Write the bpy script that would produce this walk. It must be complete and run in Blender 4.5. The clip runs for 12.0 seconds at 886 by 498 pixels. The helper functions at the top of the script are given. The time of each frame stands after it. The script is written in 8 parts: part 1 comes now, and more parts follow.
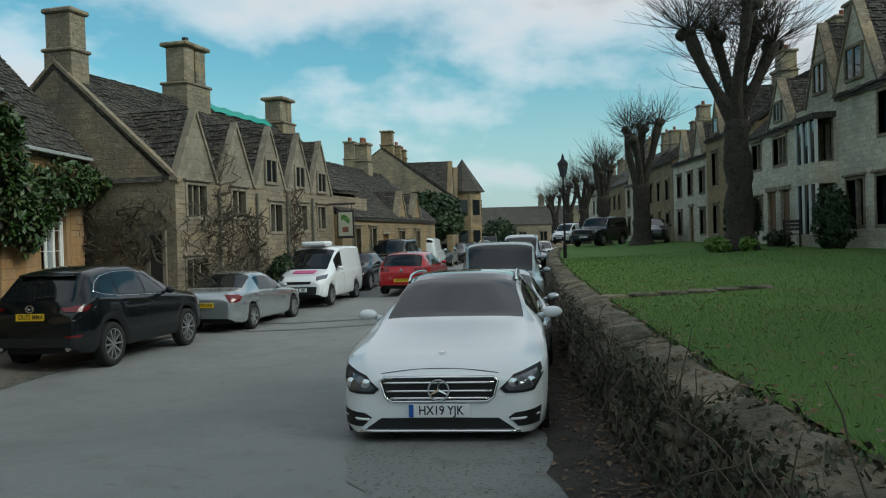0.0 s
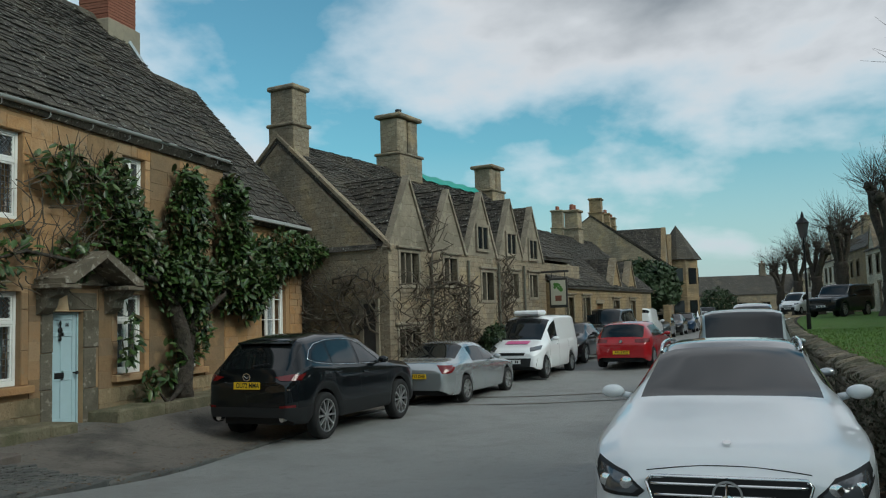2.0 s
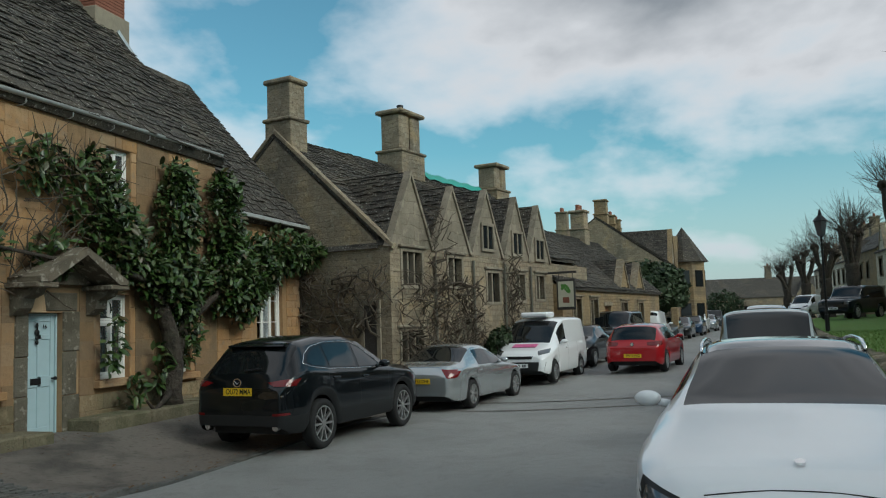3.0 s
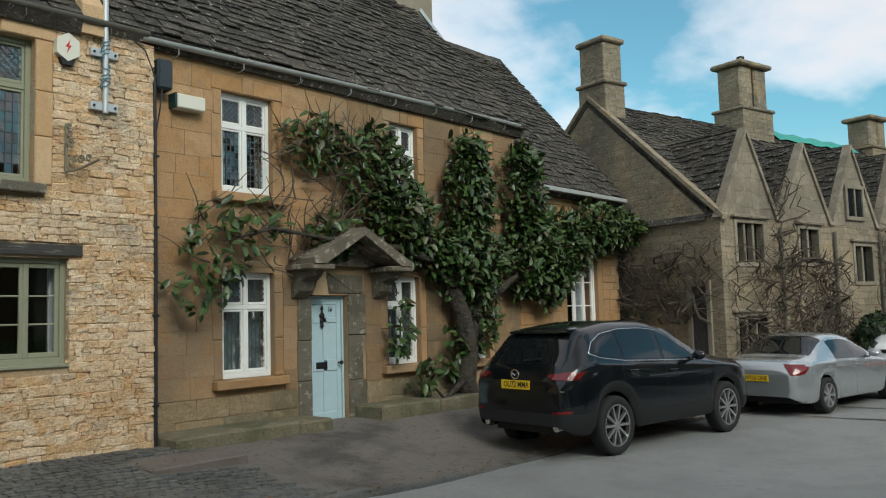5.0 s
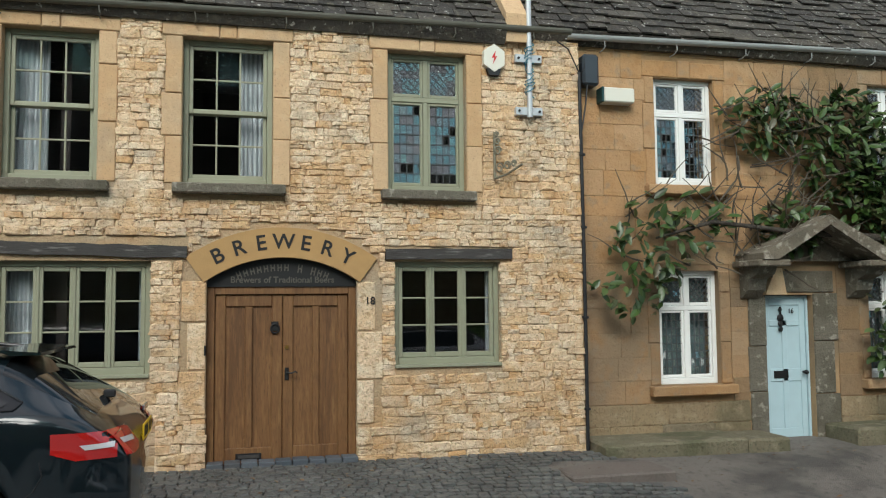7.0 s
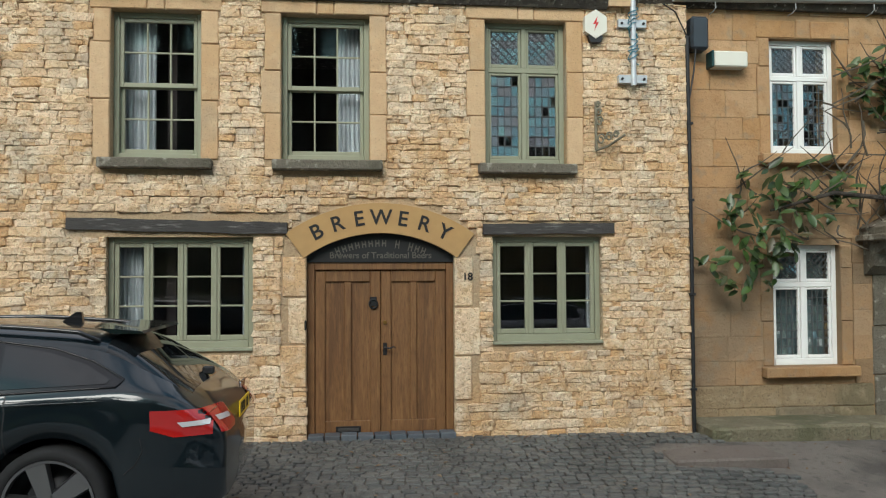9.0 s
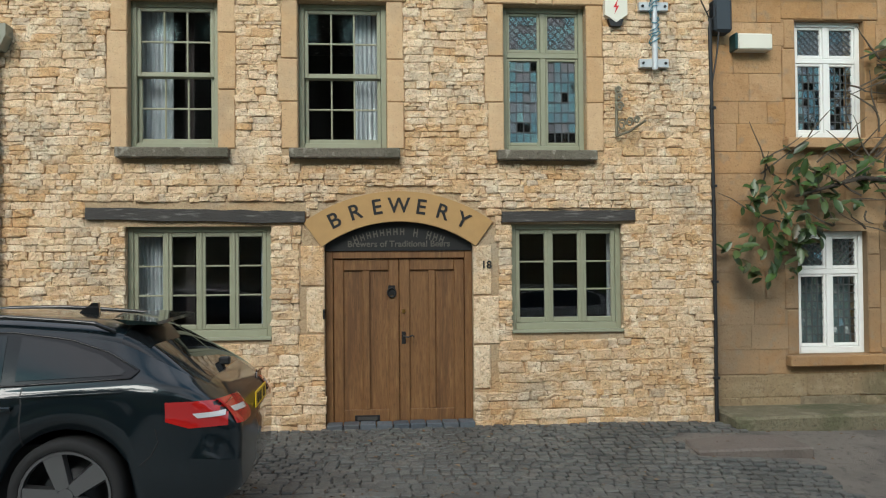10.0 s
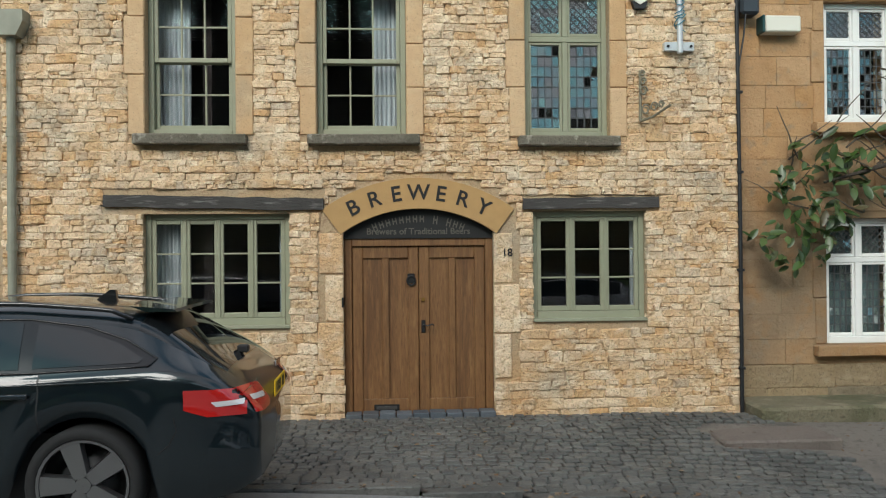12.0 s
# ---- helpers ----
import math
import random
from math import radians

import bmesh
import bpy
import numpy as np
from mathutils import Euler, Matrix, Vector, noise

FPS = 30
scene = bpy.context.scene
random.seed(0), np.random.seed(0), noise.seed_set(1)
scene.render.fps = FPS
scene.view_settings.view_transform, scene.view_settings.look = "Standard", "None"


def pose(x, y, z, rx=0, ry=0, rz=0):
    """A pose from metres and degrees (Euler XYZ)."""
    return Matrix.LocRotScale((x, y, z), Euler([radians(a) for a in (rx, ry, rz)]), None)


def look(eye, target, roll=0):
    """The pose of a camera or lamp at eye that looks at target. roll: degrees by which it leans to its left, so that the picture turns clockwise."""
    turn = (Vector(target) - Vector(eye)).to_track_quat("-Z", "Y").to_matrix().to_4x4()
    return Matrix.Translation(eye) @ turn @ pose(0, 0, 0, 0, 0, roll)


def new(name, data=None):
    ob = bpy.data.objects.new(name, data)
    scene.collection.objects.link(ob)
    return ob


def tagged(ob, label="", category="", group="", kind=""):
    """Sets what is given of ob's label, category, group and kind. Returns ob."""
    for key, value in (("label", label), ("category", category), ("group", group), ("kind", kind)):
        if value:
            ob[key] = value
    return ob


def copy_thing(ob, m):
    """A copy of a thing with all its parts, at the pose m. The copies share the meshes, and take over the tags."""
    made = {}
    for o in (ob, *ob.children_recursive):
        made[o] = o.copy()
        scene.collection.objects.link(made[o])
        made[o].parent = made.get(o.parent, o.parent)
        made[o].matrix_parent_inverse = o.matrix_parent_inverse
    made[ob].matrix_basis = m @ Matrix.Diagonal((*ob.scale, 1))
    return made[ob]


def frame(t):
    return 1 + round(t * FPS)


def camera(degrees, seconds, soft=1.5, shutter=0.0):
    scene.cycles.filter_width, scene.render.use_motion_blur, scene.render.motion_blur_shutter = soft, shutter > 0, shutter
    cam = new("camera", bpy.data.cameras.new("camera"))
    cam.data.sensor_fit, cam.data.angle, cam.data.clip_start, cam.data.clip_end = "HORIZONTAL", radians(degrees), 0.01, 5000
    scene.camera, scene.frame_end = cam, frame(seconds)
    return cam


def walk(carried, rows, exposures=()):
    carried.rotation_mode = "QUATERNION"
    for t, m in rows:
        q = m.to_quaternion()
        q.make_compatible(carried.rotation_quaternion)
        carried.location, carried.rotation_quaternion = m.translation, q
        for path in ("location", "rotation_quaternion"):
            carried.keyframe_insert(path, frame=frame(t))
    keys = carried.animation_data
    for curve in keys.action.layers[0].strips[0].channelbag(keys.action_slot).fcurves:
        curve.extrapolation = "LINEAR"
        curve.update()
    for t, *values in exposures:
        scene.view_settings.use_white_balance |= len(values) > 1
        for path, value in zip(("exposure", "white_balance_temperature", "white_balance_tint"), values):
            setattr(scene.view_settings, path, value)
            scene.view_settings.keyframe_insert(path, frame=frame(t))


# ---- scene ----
cam = camera(56.4, 12.0, soft=1.15)
PATH = [
    (0, (-5.537, -10.237, 1.717), (-3.538, -10.165, 1.69), -1.6),
    (0.5, (-5.442, -10.064, 1.693), (-3.444, -9.979, 1.674), -1.6),
    (1, (-5.155, -9.942, 1.679), (-3.167, -9.727, 1.702), -1.8),
    (1.5, (-4.696, -9.811, 1.619), (-2.746, -9.379, 1.725), -1.8),
    (2, (-4.184, -9.704, 1.616), (-2.267, -9.155, 1.778), -1.7),
    (2.5, (-3.734, -9.477, 1.596), (-1.817, -8.934, 1.772), -1.6),
    (2.7, (-3.546, -9.413, 1.577), (-1.629, -8.871, 1.752), -1.7),
    (4.3, (-1.756, -9.341, 1.468), (0.019, -8.433, 1.631), -2.1),
    (4.5, (-1.504, -9.386, 1.46), (0.208, -8.364, 1.623), -1.9),
    (5, (-0.92, -9.458, 1.511), (0.581, -8.146, 1.673), -1.6),
    (5.5, (-0.452, -9.465, 1.55), (0.794, -7.908, 1.716), -1.3),
    (6, (-0.085, -9.474, 1.616), (0.876, -7.728, 1.781), -1.0),
    (6.5, (0.205, -9.46, 1.678), (0.868, -7.58, 1.838), -0.7),
    (7, (0.333, -9.406, 1.756), (0.814, -7.469, 1.896), -0.5),
    (7.5, (0.376, -9.366, 1.768), (0.764, -7.408, 1.894), -0.5),
    (7.7, (0.374, -9.372, 1.747), (0.734, -7.409, 1.87), -0.4),
    (9.5, (0.517, -9.237, 1.857), (0.709, -7.247, 1.902), -0.4),
    (10, (0.529, -9.212, 1.857), (0.699, -7.22, 1.891), -0.5),
    (10.5, (0.525, -9.179, 1.852), (0.682, -7.186, 1.88), -0.5),
    (11, (0.522, -9.144, 1.841), (0.669, -7.15, 1.863), -0.5),
    (11.5, (0.512, -9.11, 1.837), (0.65, -7.115, 1.853), -0.5),
    (12, (0.504, -9.08, 1.833), (0.633, -7.084, 1.843), -0.5),
]
EXPOSURES = [(0, 0.02, 6200, 9), (2.5, -0.05, 6250, 11), (4.5, 0.12, 6480, 15), (5.5, 0.5, 6480, 17), (7.0, 0.68, 6420, 18), (12.0, 0.68, 6420, 18)]
walk(cam, [(t, look(eye, target, roll)) for t, eye, target, roll in PATH], EXPOSURES)

# ---- world and sun ----
world = bpy.data.worlds.new("sky")
scene.world = world
world.use_nodes = True


CLOUD_SHIFT = (1.15, 2.6, 0.4)


def sky_nodes():
    nt = world.node_tree
    nt.nodes.clear()
    N, L = nt.nodes.new, nt.links.new
    out, bg = N("ShaderNodeOutputWorld"), N("ShaderNodeBackground")
    sky = N("ShaderNodeTexSky")
    sky.sky_type, sky.sun_disc = "NISHITA", False
    sky.sun_elevation, sky.sun_rotation = radians(36), radians(201)
    sky.air_density, sky.dust_density, sky.ozone_density = 1.0, 1.5, 1.5
    tc, mp = N("ShaderNodeTexCoord"), N("ShaderNodeVectorMath")
    sep = N("ShaderNodeSeparateXYZ")
    L(tc.outputs["Generated"], sep.inputs[0])
    # cloud layer seen in perspective: direction divided by its height
    up = N("ShaderNodeMath"); up.operation = "MAXIMUM"; up.inputs[1].default_value = 0.0
    L(sep.outputs[2], up.inputs[0])
    ad = N("ShaderNodeMath"); ad.operation = "ADD"; ad.inputs[1].default_value = 0.34
    L(up.outputs[0], ad.inputs[0])
    mp.operation = "DIVIDE"
    comb = N("ShaderNodeCombineXYZ")
    for i in range(3):
        L(ad.outputs[0], comb.inputs[i])
    L(tc.outputs["Generated"], mp.inputs[0]); L(comb.outputs[0], mp.inputs[1])
    sh = N("ShaderNodeVectorMath"); sh.operation = "ADD"; sh.inputs[1].default_value = CLOUD_SHIFT
    L(mp.outputs[0], sh.inputs[0])
    no = N("ShaderNodeTexNoise"); no.inputs["Scale"].default_value = 1.35; no.inputs["Detail"].default_value = 8
    no.inputs["Roughness"].default_value = 0.5; no.inputs["Distortion"].default_value = 0.1
    L(sh.outputs[0], no.inputs["Vector"])
    # clouds gather towards the zenith
    more_up = N("ShaderNodeMath"); more_up.operation = "MULTIPLY_ADD"; more_up.inputs[1].default_value = 0.10
    L(up.outputs[0], more_up.inputs[0]); L(no.outputs["Fac"], more_up.inputs[2])
    ramp = N("ShaderNodeValToRGB")
    ramp.color_ramp.elements[0].position, ramp.color_ramp.elements[1].position = 0.50, 0.615
    L(more_up.outputs[0], ramp.inputs[0])
    # thin edges are bright, thick bellies grey
    cloud = N("ShaderNodeValToRGB")
    e = cloud.color_ramp.elements
    e[0].position, e[0].color = 0.55, (7.2, 7.4, 7.4, 1)
    e[1].position, e[1].color = 0.74, (2.3, 2.6, 2.8, 1)
    L(more_up.outputs[0], cloud.inputs[0])
    mix = N("ShaderNodeMix"); mix.data_type = "RGBA"
    tint = N("ShaderNodeMix"); tint.data_type = "RGBA"; tint.blend_type = "MULTIPLY"
    tint.inputs["Factor"].default_value = 1.0
    tint.inputs[7].default_value = (0.66, 1.18, 1.02, 1)
    L(sky.outputs[0], tint.inputs[6])
    L(ramp.outputs[0], mix.inputs["Factor"]); L(tint.outputs[2], mix.inputs[6]); L(cloud.outputs[0], mix.inputs[7])
    # pale haze low over the horizon
    low = N("ShaderNodeMapRange")
    low.inputs[1].default_value, low.inputs[2].default_value = 0.0, 0.20
    low.inputs[3].default_value, low.inputs[4].default_value = 0.75, 0.0
    L(sep.outputs[2], low.inputs[0])
    haze = N("ShaderNodeMix"); haze.data_type = "RGBA"
    haze.inputs[7].default_value = (4.6, 5.3, 5.6, 1)
    L(low.outputs[0], haze.inputs["Factor"]); L(mix.outputs[2], haze.inputs[6])
    L(haze.outputs[2], bg.inputs[0])
    bg.inputs[1].default_value = 0.12
    L(bg.outputs[0], out.inputs[0])


sky_nodes()
sun = new("sun", bpy.data.lights.new("sun", "SUN"))
sun.data.energy, sun.data.angle, sun.data.color = 1.6, radians(30), (1.0, 0.93, 0.84)
sun.matrix_world = look((-10, -26, 20), (0, 0, 0))

# ---- materials ----
def material(name, base, rough=0.8, metal=0.0, vary=0.0, grain=(40.0, 0.12), stain=None, bump=0.0, bump_scale=60.0,
             island=False, coat=0.0, transmission=0.0, ior=1.45, grain2=None, stretch=(1, 1, 1), courses=None, world=False, tints=(), deep=0.02):
    """Principled material: base colour varied per object or island, by fine grain and by large stains."""
    m = bpy.data.materials.new(name)
    m.use_nodes = True
    nt = m.node_tree
    N, L = nt.nodes.new, nt.links.new
    p = nt.nodes["Principled BSDF"]
    p.inputs["Roughness"].default_value, p.inputs["Metallic"].default_value = rough, metal
    p.inputs["Coat Weight"].default_value = coat
    p.inputs["Coat Roughness"].default_value = 0.04
    p.inputs["Transmission Weight"].default_value = transmission
    p.inputs["IOR"].default_value = ior
    tc, mp = N("ShaderNodeTexCoord"), N("ShaderNodeMapping")
    L(N("ShaderNodeNewGeometry").outputs["Position"] if world else tc.outputs["Object"], mp.inputs[0])
    mp.inputs["Scale"].default_value = stretch
    bases = base if isinstance(base[0], (tuple, list)) else [base]
    if len(bases) > 1:
        ramp = N("ShaderNodeValToRGB")
        ramp.color_ramp.interpolation = "LINEAR"
        while len(ramp.color_ramp.elements) < len(bases):
            ramp.color_ramp.elements.new(0.5)
        for i, c in enumerate(bases):
            ramp.color_ramp.elements[i].position = i / (len(bases) - 1)
            ramp.color_ramp.elements[i].color = (*c, 1)
        if island:
            L(N("ShaderNodeNewGeometry").outputs["Random Per Island"], ramp.inputs[0])
        else:
            L(N("ShaderNodeObjectInfo").outputs["Random"], ramp.inputs[0])
        col = ramp.outputs[0]
    else:
        rgb = N("ShaderNodeRGB")
        rgb.outputs[0].default_value = (*bases[0], 1)
        col = rgb.outputs[0]

    def blend(col, scale, detail, lo, hi, c2, amount):
        no = N("ShaderNodeTexNoise")
        no.inputs["Scale"].default_value, no.inputs["Detail"].default_value = scale, detail
        L(mp.outputs[0], no.inputs["Vector"])
        mr = N("ShaderNodeMapRange")
        mr.inputs[1].default_value, mr.inputs[2].default_value = lo, hi
        mr.inputs[4].default_value = amount
        L(no.outputs["Fac"], mr.inputs[0])
        mx = N("ShaderNodeMix"); mx.data_type = "RGBA"
        L(mr.outputs[0], mx.inputs["Factor"]); L(col, mx.inputs[6])
        if c2 is None:
            hs = N("ShaderNodeHueSaturation"); hs.inputs["Value"].default_value = 0.55
            L(col, hs.inputs["Color"]); L(hs.outputs[0], mx.inputs[7])
        else:
            mx.inputs[7].default_value = (*c2, 1)
        return mx.outputs[2]

    if grain and grain[1] > 0:
        col = blend(col, grain[0], 6, 0.35, 0.75, None, grain[1] * 4)
    if grain2:
        col = blend(col, grain2[0], 4, grain2[2], grain2[2] + 0.12, grain2[3], grain2[1])
    if stain:
        col = blend(col, stain[0], 5, 0.48, 0.72, stain[2], stain[1])
    for scale, amount, tone, lo, hi in tints:
        col = blend(col, scale, 8, lo, hi, tone, amount)
    joint = None
    if courses:
        # coursed masonry on upright walls: along the wall, and up
        sx, cb, add = N("ShaderNodeSeparateXYZ"), N("ShaderNodeCombineXYZ"), N("ShaderNodeMath")
        L(tc.outputs["Object"], sx.inputs[0]); L(sx.outputs[0], add.inputs[0]); L(sx.outputs[1], add.inputs[1])
        wob = N("ShaderNodeTexNoise"); wob.inputs["Scale"].default_value = 2.5
        wa = N("ShaderNodeMath"); wa.operation = "MULTIPLY_ADD"; wa.inputs[1].default_value = 0.3
        L(wob.outputs["Fac"], wa.inputs[0]); L(sx.outputs[2], wa.inputs[2])
        L(add.outputs[0], cb.inputs[0]); L(wa.outputs[0], cb.inputs[1])
        bk = N("ShaderNodeTexBrick")
        bk.inputs["Scale"].default_value, bk.inputs["Mortar Size"].default_value = 1.0, 0.012
        bk.inputs["Brick Width"].default_value, bk.inputs["Row Height"].default_value = courses
        bk.inputs["Color1"].default_value, bk.inputs["Color2"].default_value, bk.inputs["Mortar"].default_value = (1, 1, 1, 1), (0.62, 0.60, 0.57, 1), (0.55, 0.52, 0.47, 1)
        L(cb.outputs[0], bk.inputs["Vector"])
        mx = N("ShaderNodeMix"); mx.data_type = "RGBA"; mx.blend_type = "MULTIPLY"
        mx.inputs["Factor"].default_value = 0.58
        L(col, mx.inputs[6]); L(bk.outputs["Color"], mx.inputs[7])
        col, joint = mx.outputs[2], bk.outputs["Fac"]
    L(col, p.inputs["Base Color"])
    if bump:
        no = N("ShaderNodeTexNoise")
        no.inputs["Scale"].default_value, no.inputs["Detail"].default_value = bump_scale, 8
        L(mp.outputs[0], no.inputs["Vector"])
        b = N("ShaderNodeBump")
        b.inputs["Strength"].default_value, b.inputs["Distance"].default_value = bump, deep
        no.inputs["Roughness"].default_value = 0.62
        if joint:
            sb = N("ShaderNodeMath"); sb.operation = "SUBTRACT"
            L(no.outputs["Fac"], sb.inputs[0]); L(joint, sb.inputs[1]); L(sb.outputs[0], b.inputs["Height"])
        else:
            L(no.outputs["Fac"], b.inputs["Height"])
        L(b.outputs[0], p.inputs["Normal"])
    return m


RUBBLE = [(0.67, 0.435, 0.23), (0.78, 0.55, 0.335), (0.84, 0.645, 0.445), (0.65, 0.385, 0.18), (0.74, 0.52, 0.32), (0.80, 0.59, 0.385), (0.58, 0.45, 0.32)]
RUBBLE_TINTS = ((0.8, 0.55, (0.54, 0.32, 0.145), 0.50, 0.66), (1.4, 0.6, (0.40, 0.36, 0.285), 0.53, 0.70), (5.0, 0.6, (0.87, 0.74, 0.55), 0.50, 0.70), (16.0, 0.55, (0.42, 0.25, 0.11), 0.54, 0.70), (48.0, 0.75, (0.20, 0.135, 0.075), 0.57, 0.70))
M_STONE = material("honey_rubble", RUBBLE, 0.92, grain=(26, 0.06), tints=RUBBLE_TINTS, bump=1.0, bump_scale=20, deep=0.045, world=True)
M_STONE_I = material("honey_rubble_far", RUBBLE, 0.92, grain=(26, 0.06), tints=RUBBLE_TINTS, bump=1.0, bump_scale=20, deep=0.045, island=True, world=True)
M_MORTAR = material("lime_mortar", (0.46, 0.33, 0.20), 0.95, grain=(30, 0.1), tints=RUBBLE_TINTS[:2] + RUBBLE_TINTS[4:], bump=0.9, bump_scale=26, deep=0.03, world=True)
ASHLAR_TINTS = ((0.38, 0.8, (0.20, 0.145, 0.092), 0.46, 0.62), (1.1, 0.5, (0.42, 0.285, 0.16), 0.52, 0.70), (3.2, 0.5, (0.30, 0.15, 0.055), 0.53, 0.68), (7.0, 0.5, (0.25, 0.205, 0.145), 0.57, 0.70), (42.0, 0.55, (0.16, 0.10, 0.05), 0.59, 0.72))
ASHLAR = [(0.40, 0.218, 0.09), (0.44, 0.25, 0.115), (0.40, 0.24, 0.12), (0.48, 0.30, 0.16)]
M_ASHLAR = material("ochre_ashlar", ASHLAR, 0.9, grain=(14, 0.05), tints=ASHLAR_TINTS, bump=0.8, bump_scale=18, deep=0.025, world=True)
M_ASHLAR_DARK = material("dark_ashlar", [(0.23, 0.145, 0.075), (0.27, 0.17, 0.09), (0.22, 0.15, 0.09)], 0.92, grain=(14, 0.06), tints=((0.9, 0.6, (0.13, 0.10, 0.065), 0.47, 0.63), (3.0, 0.5, (0.36, 0.22, 0.11), 0.54, 0.70), (40.0, 0.55, (0.10, 0.07, 0.04), 0.58, 0.72)), bump=0.8, bump_scale=18, deep=0.025, world=True)
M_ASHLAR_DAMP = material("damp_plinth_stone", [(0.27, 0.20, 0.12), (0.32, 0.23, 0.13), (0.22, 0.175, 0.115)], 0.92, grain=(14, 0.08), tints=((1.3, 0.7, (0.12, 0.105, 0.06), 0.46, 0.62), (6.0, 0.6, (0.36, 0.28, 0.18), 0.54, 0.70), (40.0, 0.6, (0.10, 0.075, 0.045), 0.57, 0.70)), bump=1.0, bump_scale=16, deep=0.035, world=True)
M_ASHLAR_MORTAR = material("ochre_mortar", (0.36, 0.22, 0.11), 0.95, grain=(20, 0.1), tints=ASHLAR_TINTS[:2], bump=0.4, world=True)
M_DRESSED = material("dressed_limestone", [(0.52, 0.325, 0.165), (0.59, 0.405, 0.24)], 0.85, grain=(12, 0.05), tints=((1.2, 0.55, (0.36, 0.29, 0.20), 0.52, 0.68), (5.0, 0.5, (0.60, 0.44, 0.27), 0.53, 0.70), (45.0, 0.55, (0.20, 0.135, 0.07), 0.59, 0.72)), bump=0.6, bump_scale=28, world=True)
M_SILL = material("weathered_sill", (0.16, 0.14, 0.105), 0.9, grain=(30, 0.12), tints=((2.2, 0.6, (0.075, 0.068, 0.045), 0.48, 0.62), (11.0, 0.7, (0.36, 0.33, 0.27), 0.57, 0.68), (50.0, 0.6, (0.06, 0.05, 0.035), 0.57, 0.70)), bump=0.9, bump_scale=30, deep=0.03, world=True)
M_STEP = material("mossy_step_stone", (0.19, 0.165, 0.105), 0.92, grain=(20, 0.1), tints=((1.5, 0.7, (0.085, 0.09, 0.045), 0.46, 0.62), (5.0, 0.6, (0.29, 0.25, 0.17), 0.55, 0.68), (30.0, 0.6, (0.06, 0.055, 0.035), 0.56, 0.7)), bump=1.0, bump_scale=24, deep=0.035, world=True)
M_GREYSTONE = material("grey_limestone", [(0.23, 0.19, 0.135), (0.31, 0.255, 0.18), (0.27, 0.235, 0.18), (0.35, 0.28, 0.19)], 0.92, grain=(8, 0.08),
                       stain=(0.9, 0.5, (0.15, 0.135, 0.11)), bump=0.6, bump_scale=18, island=True)
M_GABLE = material("weathered_gable_stone", [(0.31, 0.265, 0.20)], 0.92, courses=(0.6, 0.3), grain=(5, 0.08), tints=((0.7, 0.7, (0.19, 0.165, 0.125), 0.46, 0.64), (4.0, 0.5, (0.46, 0.40, 0.30), 0.54, 0.7), (12.0, 0.5, (0.14, 0.125, 0.10), 0.56, 0.7)), bump=0.6, bump_scale=10, deep=0.04)
M_GREYWALL = material("grey_coursed_stone", (0.345, 0.28, 0.195), 0.92, courses=(0.34, 0.15), grain=(5, 0.1), tints=((0.5, 0.7, (0.165, 0.145, 0.115), 0.48, 0.64), (1.3, 0.65, (0.50, 0.375, 0.215), 0.52, 0.70), (6.0, 0.6, (0.44, 0.40, 0.32), 0.56, 0.72), (14.0, 0.6, (0.09, 0.08, 0.06), 0.56, 0.72)), bump=1.0, bump_scale=9, deep=0.06)
M_SLATE = material("stone_slate", [(0.030, 0.027, 0.023), (0.062, 0.054, 0.044), (0.044, 0.039, 0.034), (0.098, 0.085, 0.069)], 0.9, grain=(15, 0.1), tints=((0.7, 0.5, (0.10, 0.082, 0.055), 0.52, 0.66), (2.6, 0.5, (0.026, 0.022, 0.018), 0.50, 0.64), (9.0, 0.6, (0.13, 0.115, 0.085), 0.55, 0.68), (17.0, 0.9, (0.40, 0.385, 0.34), 0.62, 0.70)), bump=1.0, bump_scale=22, deep=0.035, island=True)
M_SLATE_P = material("stone_slate_near", [(0.030, 0.027, 0.023), (0.062, 0.054, 0.044), (0.044, 0.039, 0.034), (0.098, 0.085, 0.069)], 0.9, grain=(15, 0.1), tints=((0.7, 0.5, (0.10, 0.082, 0.055), 0.52, 0.66), (2.6, 0.5, (0.026, 0.022, 0.018), 0.50, 0.64), (9.0, 0.6, (0.13, 0.115, 0.085), 0.55, 0.68), (17.0, 0.9, (0.40, 0.385, 0.34), 0.62, 0.70)), bump=1.0, bump_scale=22, deep=0.035, world=True)
M_SAGE = material("sage_paint", (0.27, 0.275, 0.19), 0.5, grain=(9, 0.04), bump=0.06, bump_scale=80)
M_WHITE = material("white_gloss_paint", (0.78, 0.78, 0.75), 0.4, grain=(7, 0.03))
M_BLUEDOOR = material("pale_blue_paint", (0.42, 0.56, 0.60), 0.45, grain=(6, 0.03))
M_OAK = material("brown_oak", (0.205, 0.098, 0.037), 0.46, grain=(16, 0.22), tints=((1.1, 0.6, (0.085, 0.038, 0.016), 0.48, 0.66), (5.0, 0.6, (0.27, 0.14, 0.055), 0.52, 0.70), (22.0, 0.6, (0.07, 0.03, 0.012), 0.55, 0.68)), bump=0.25, bump_scale=30, stretch=(6, 6, 0.5))
M_BEAM = material("old_black_beam", (0.055, 0.05, 0.046), 0.85, grain=(12, 0.12), grain2=(8, 0.5, 0.6, (0.25, 0.24, 0.22)), bump=0.7, bump_scale=20, stretch=(0.5, 4, 4))
M_IRON = material("black_iron", (0.012, 0.012, 0.012), 0.5, metal=0.2, grain=None)
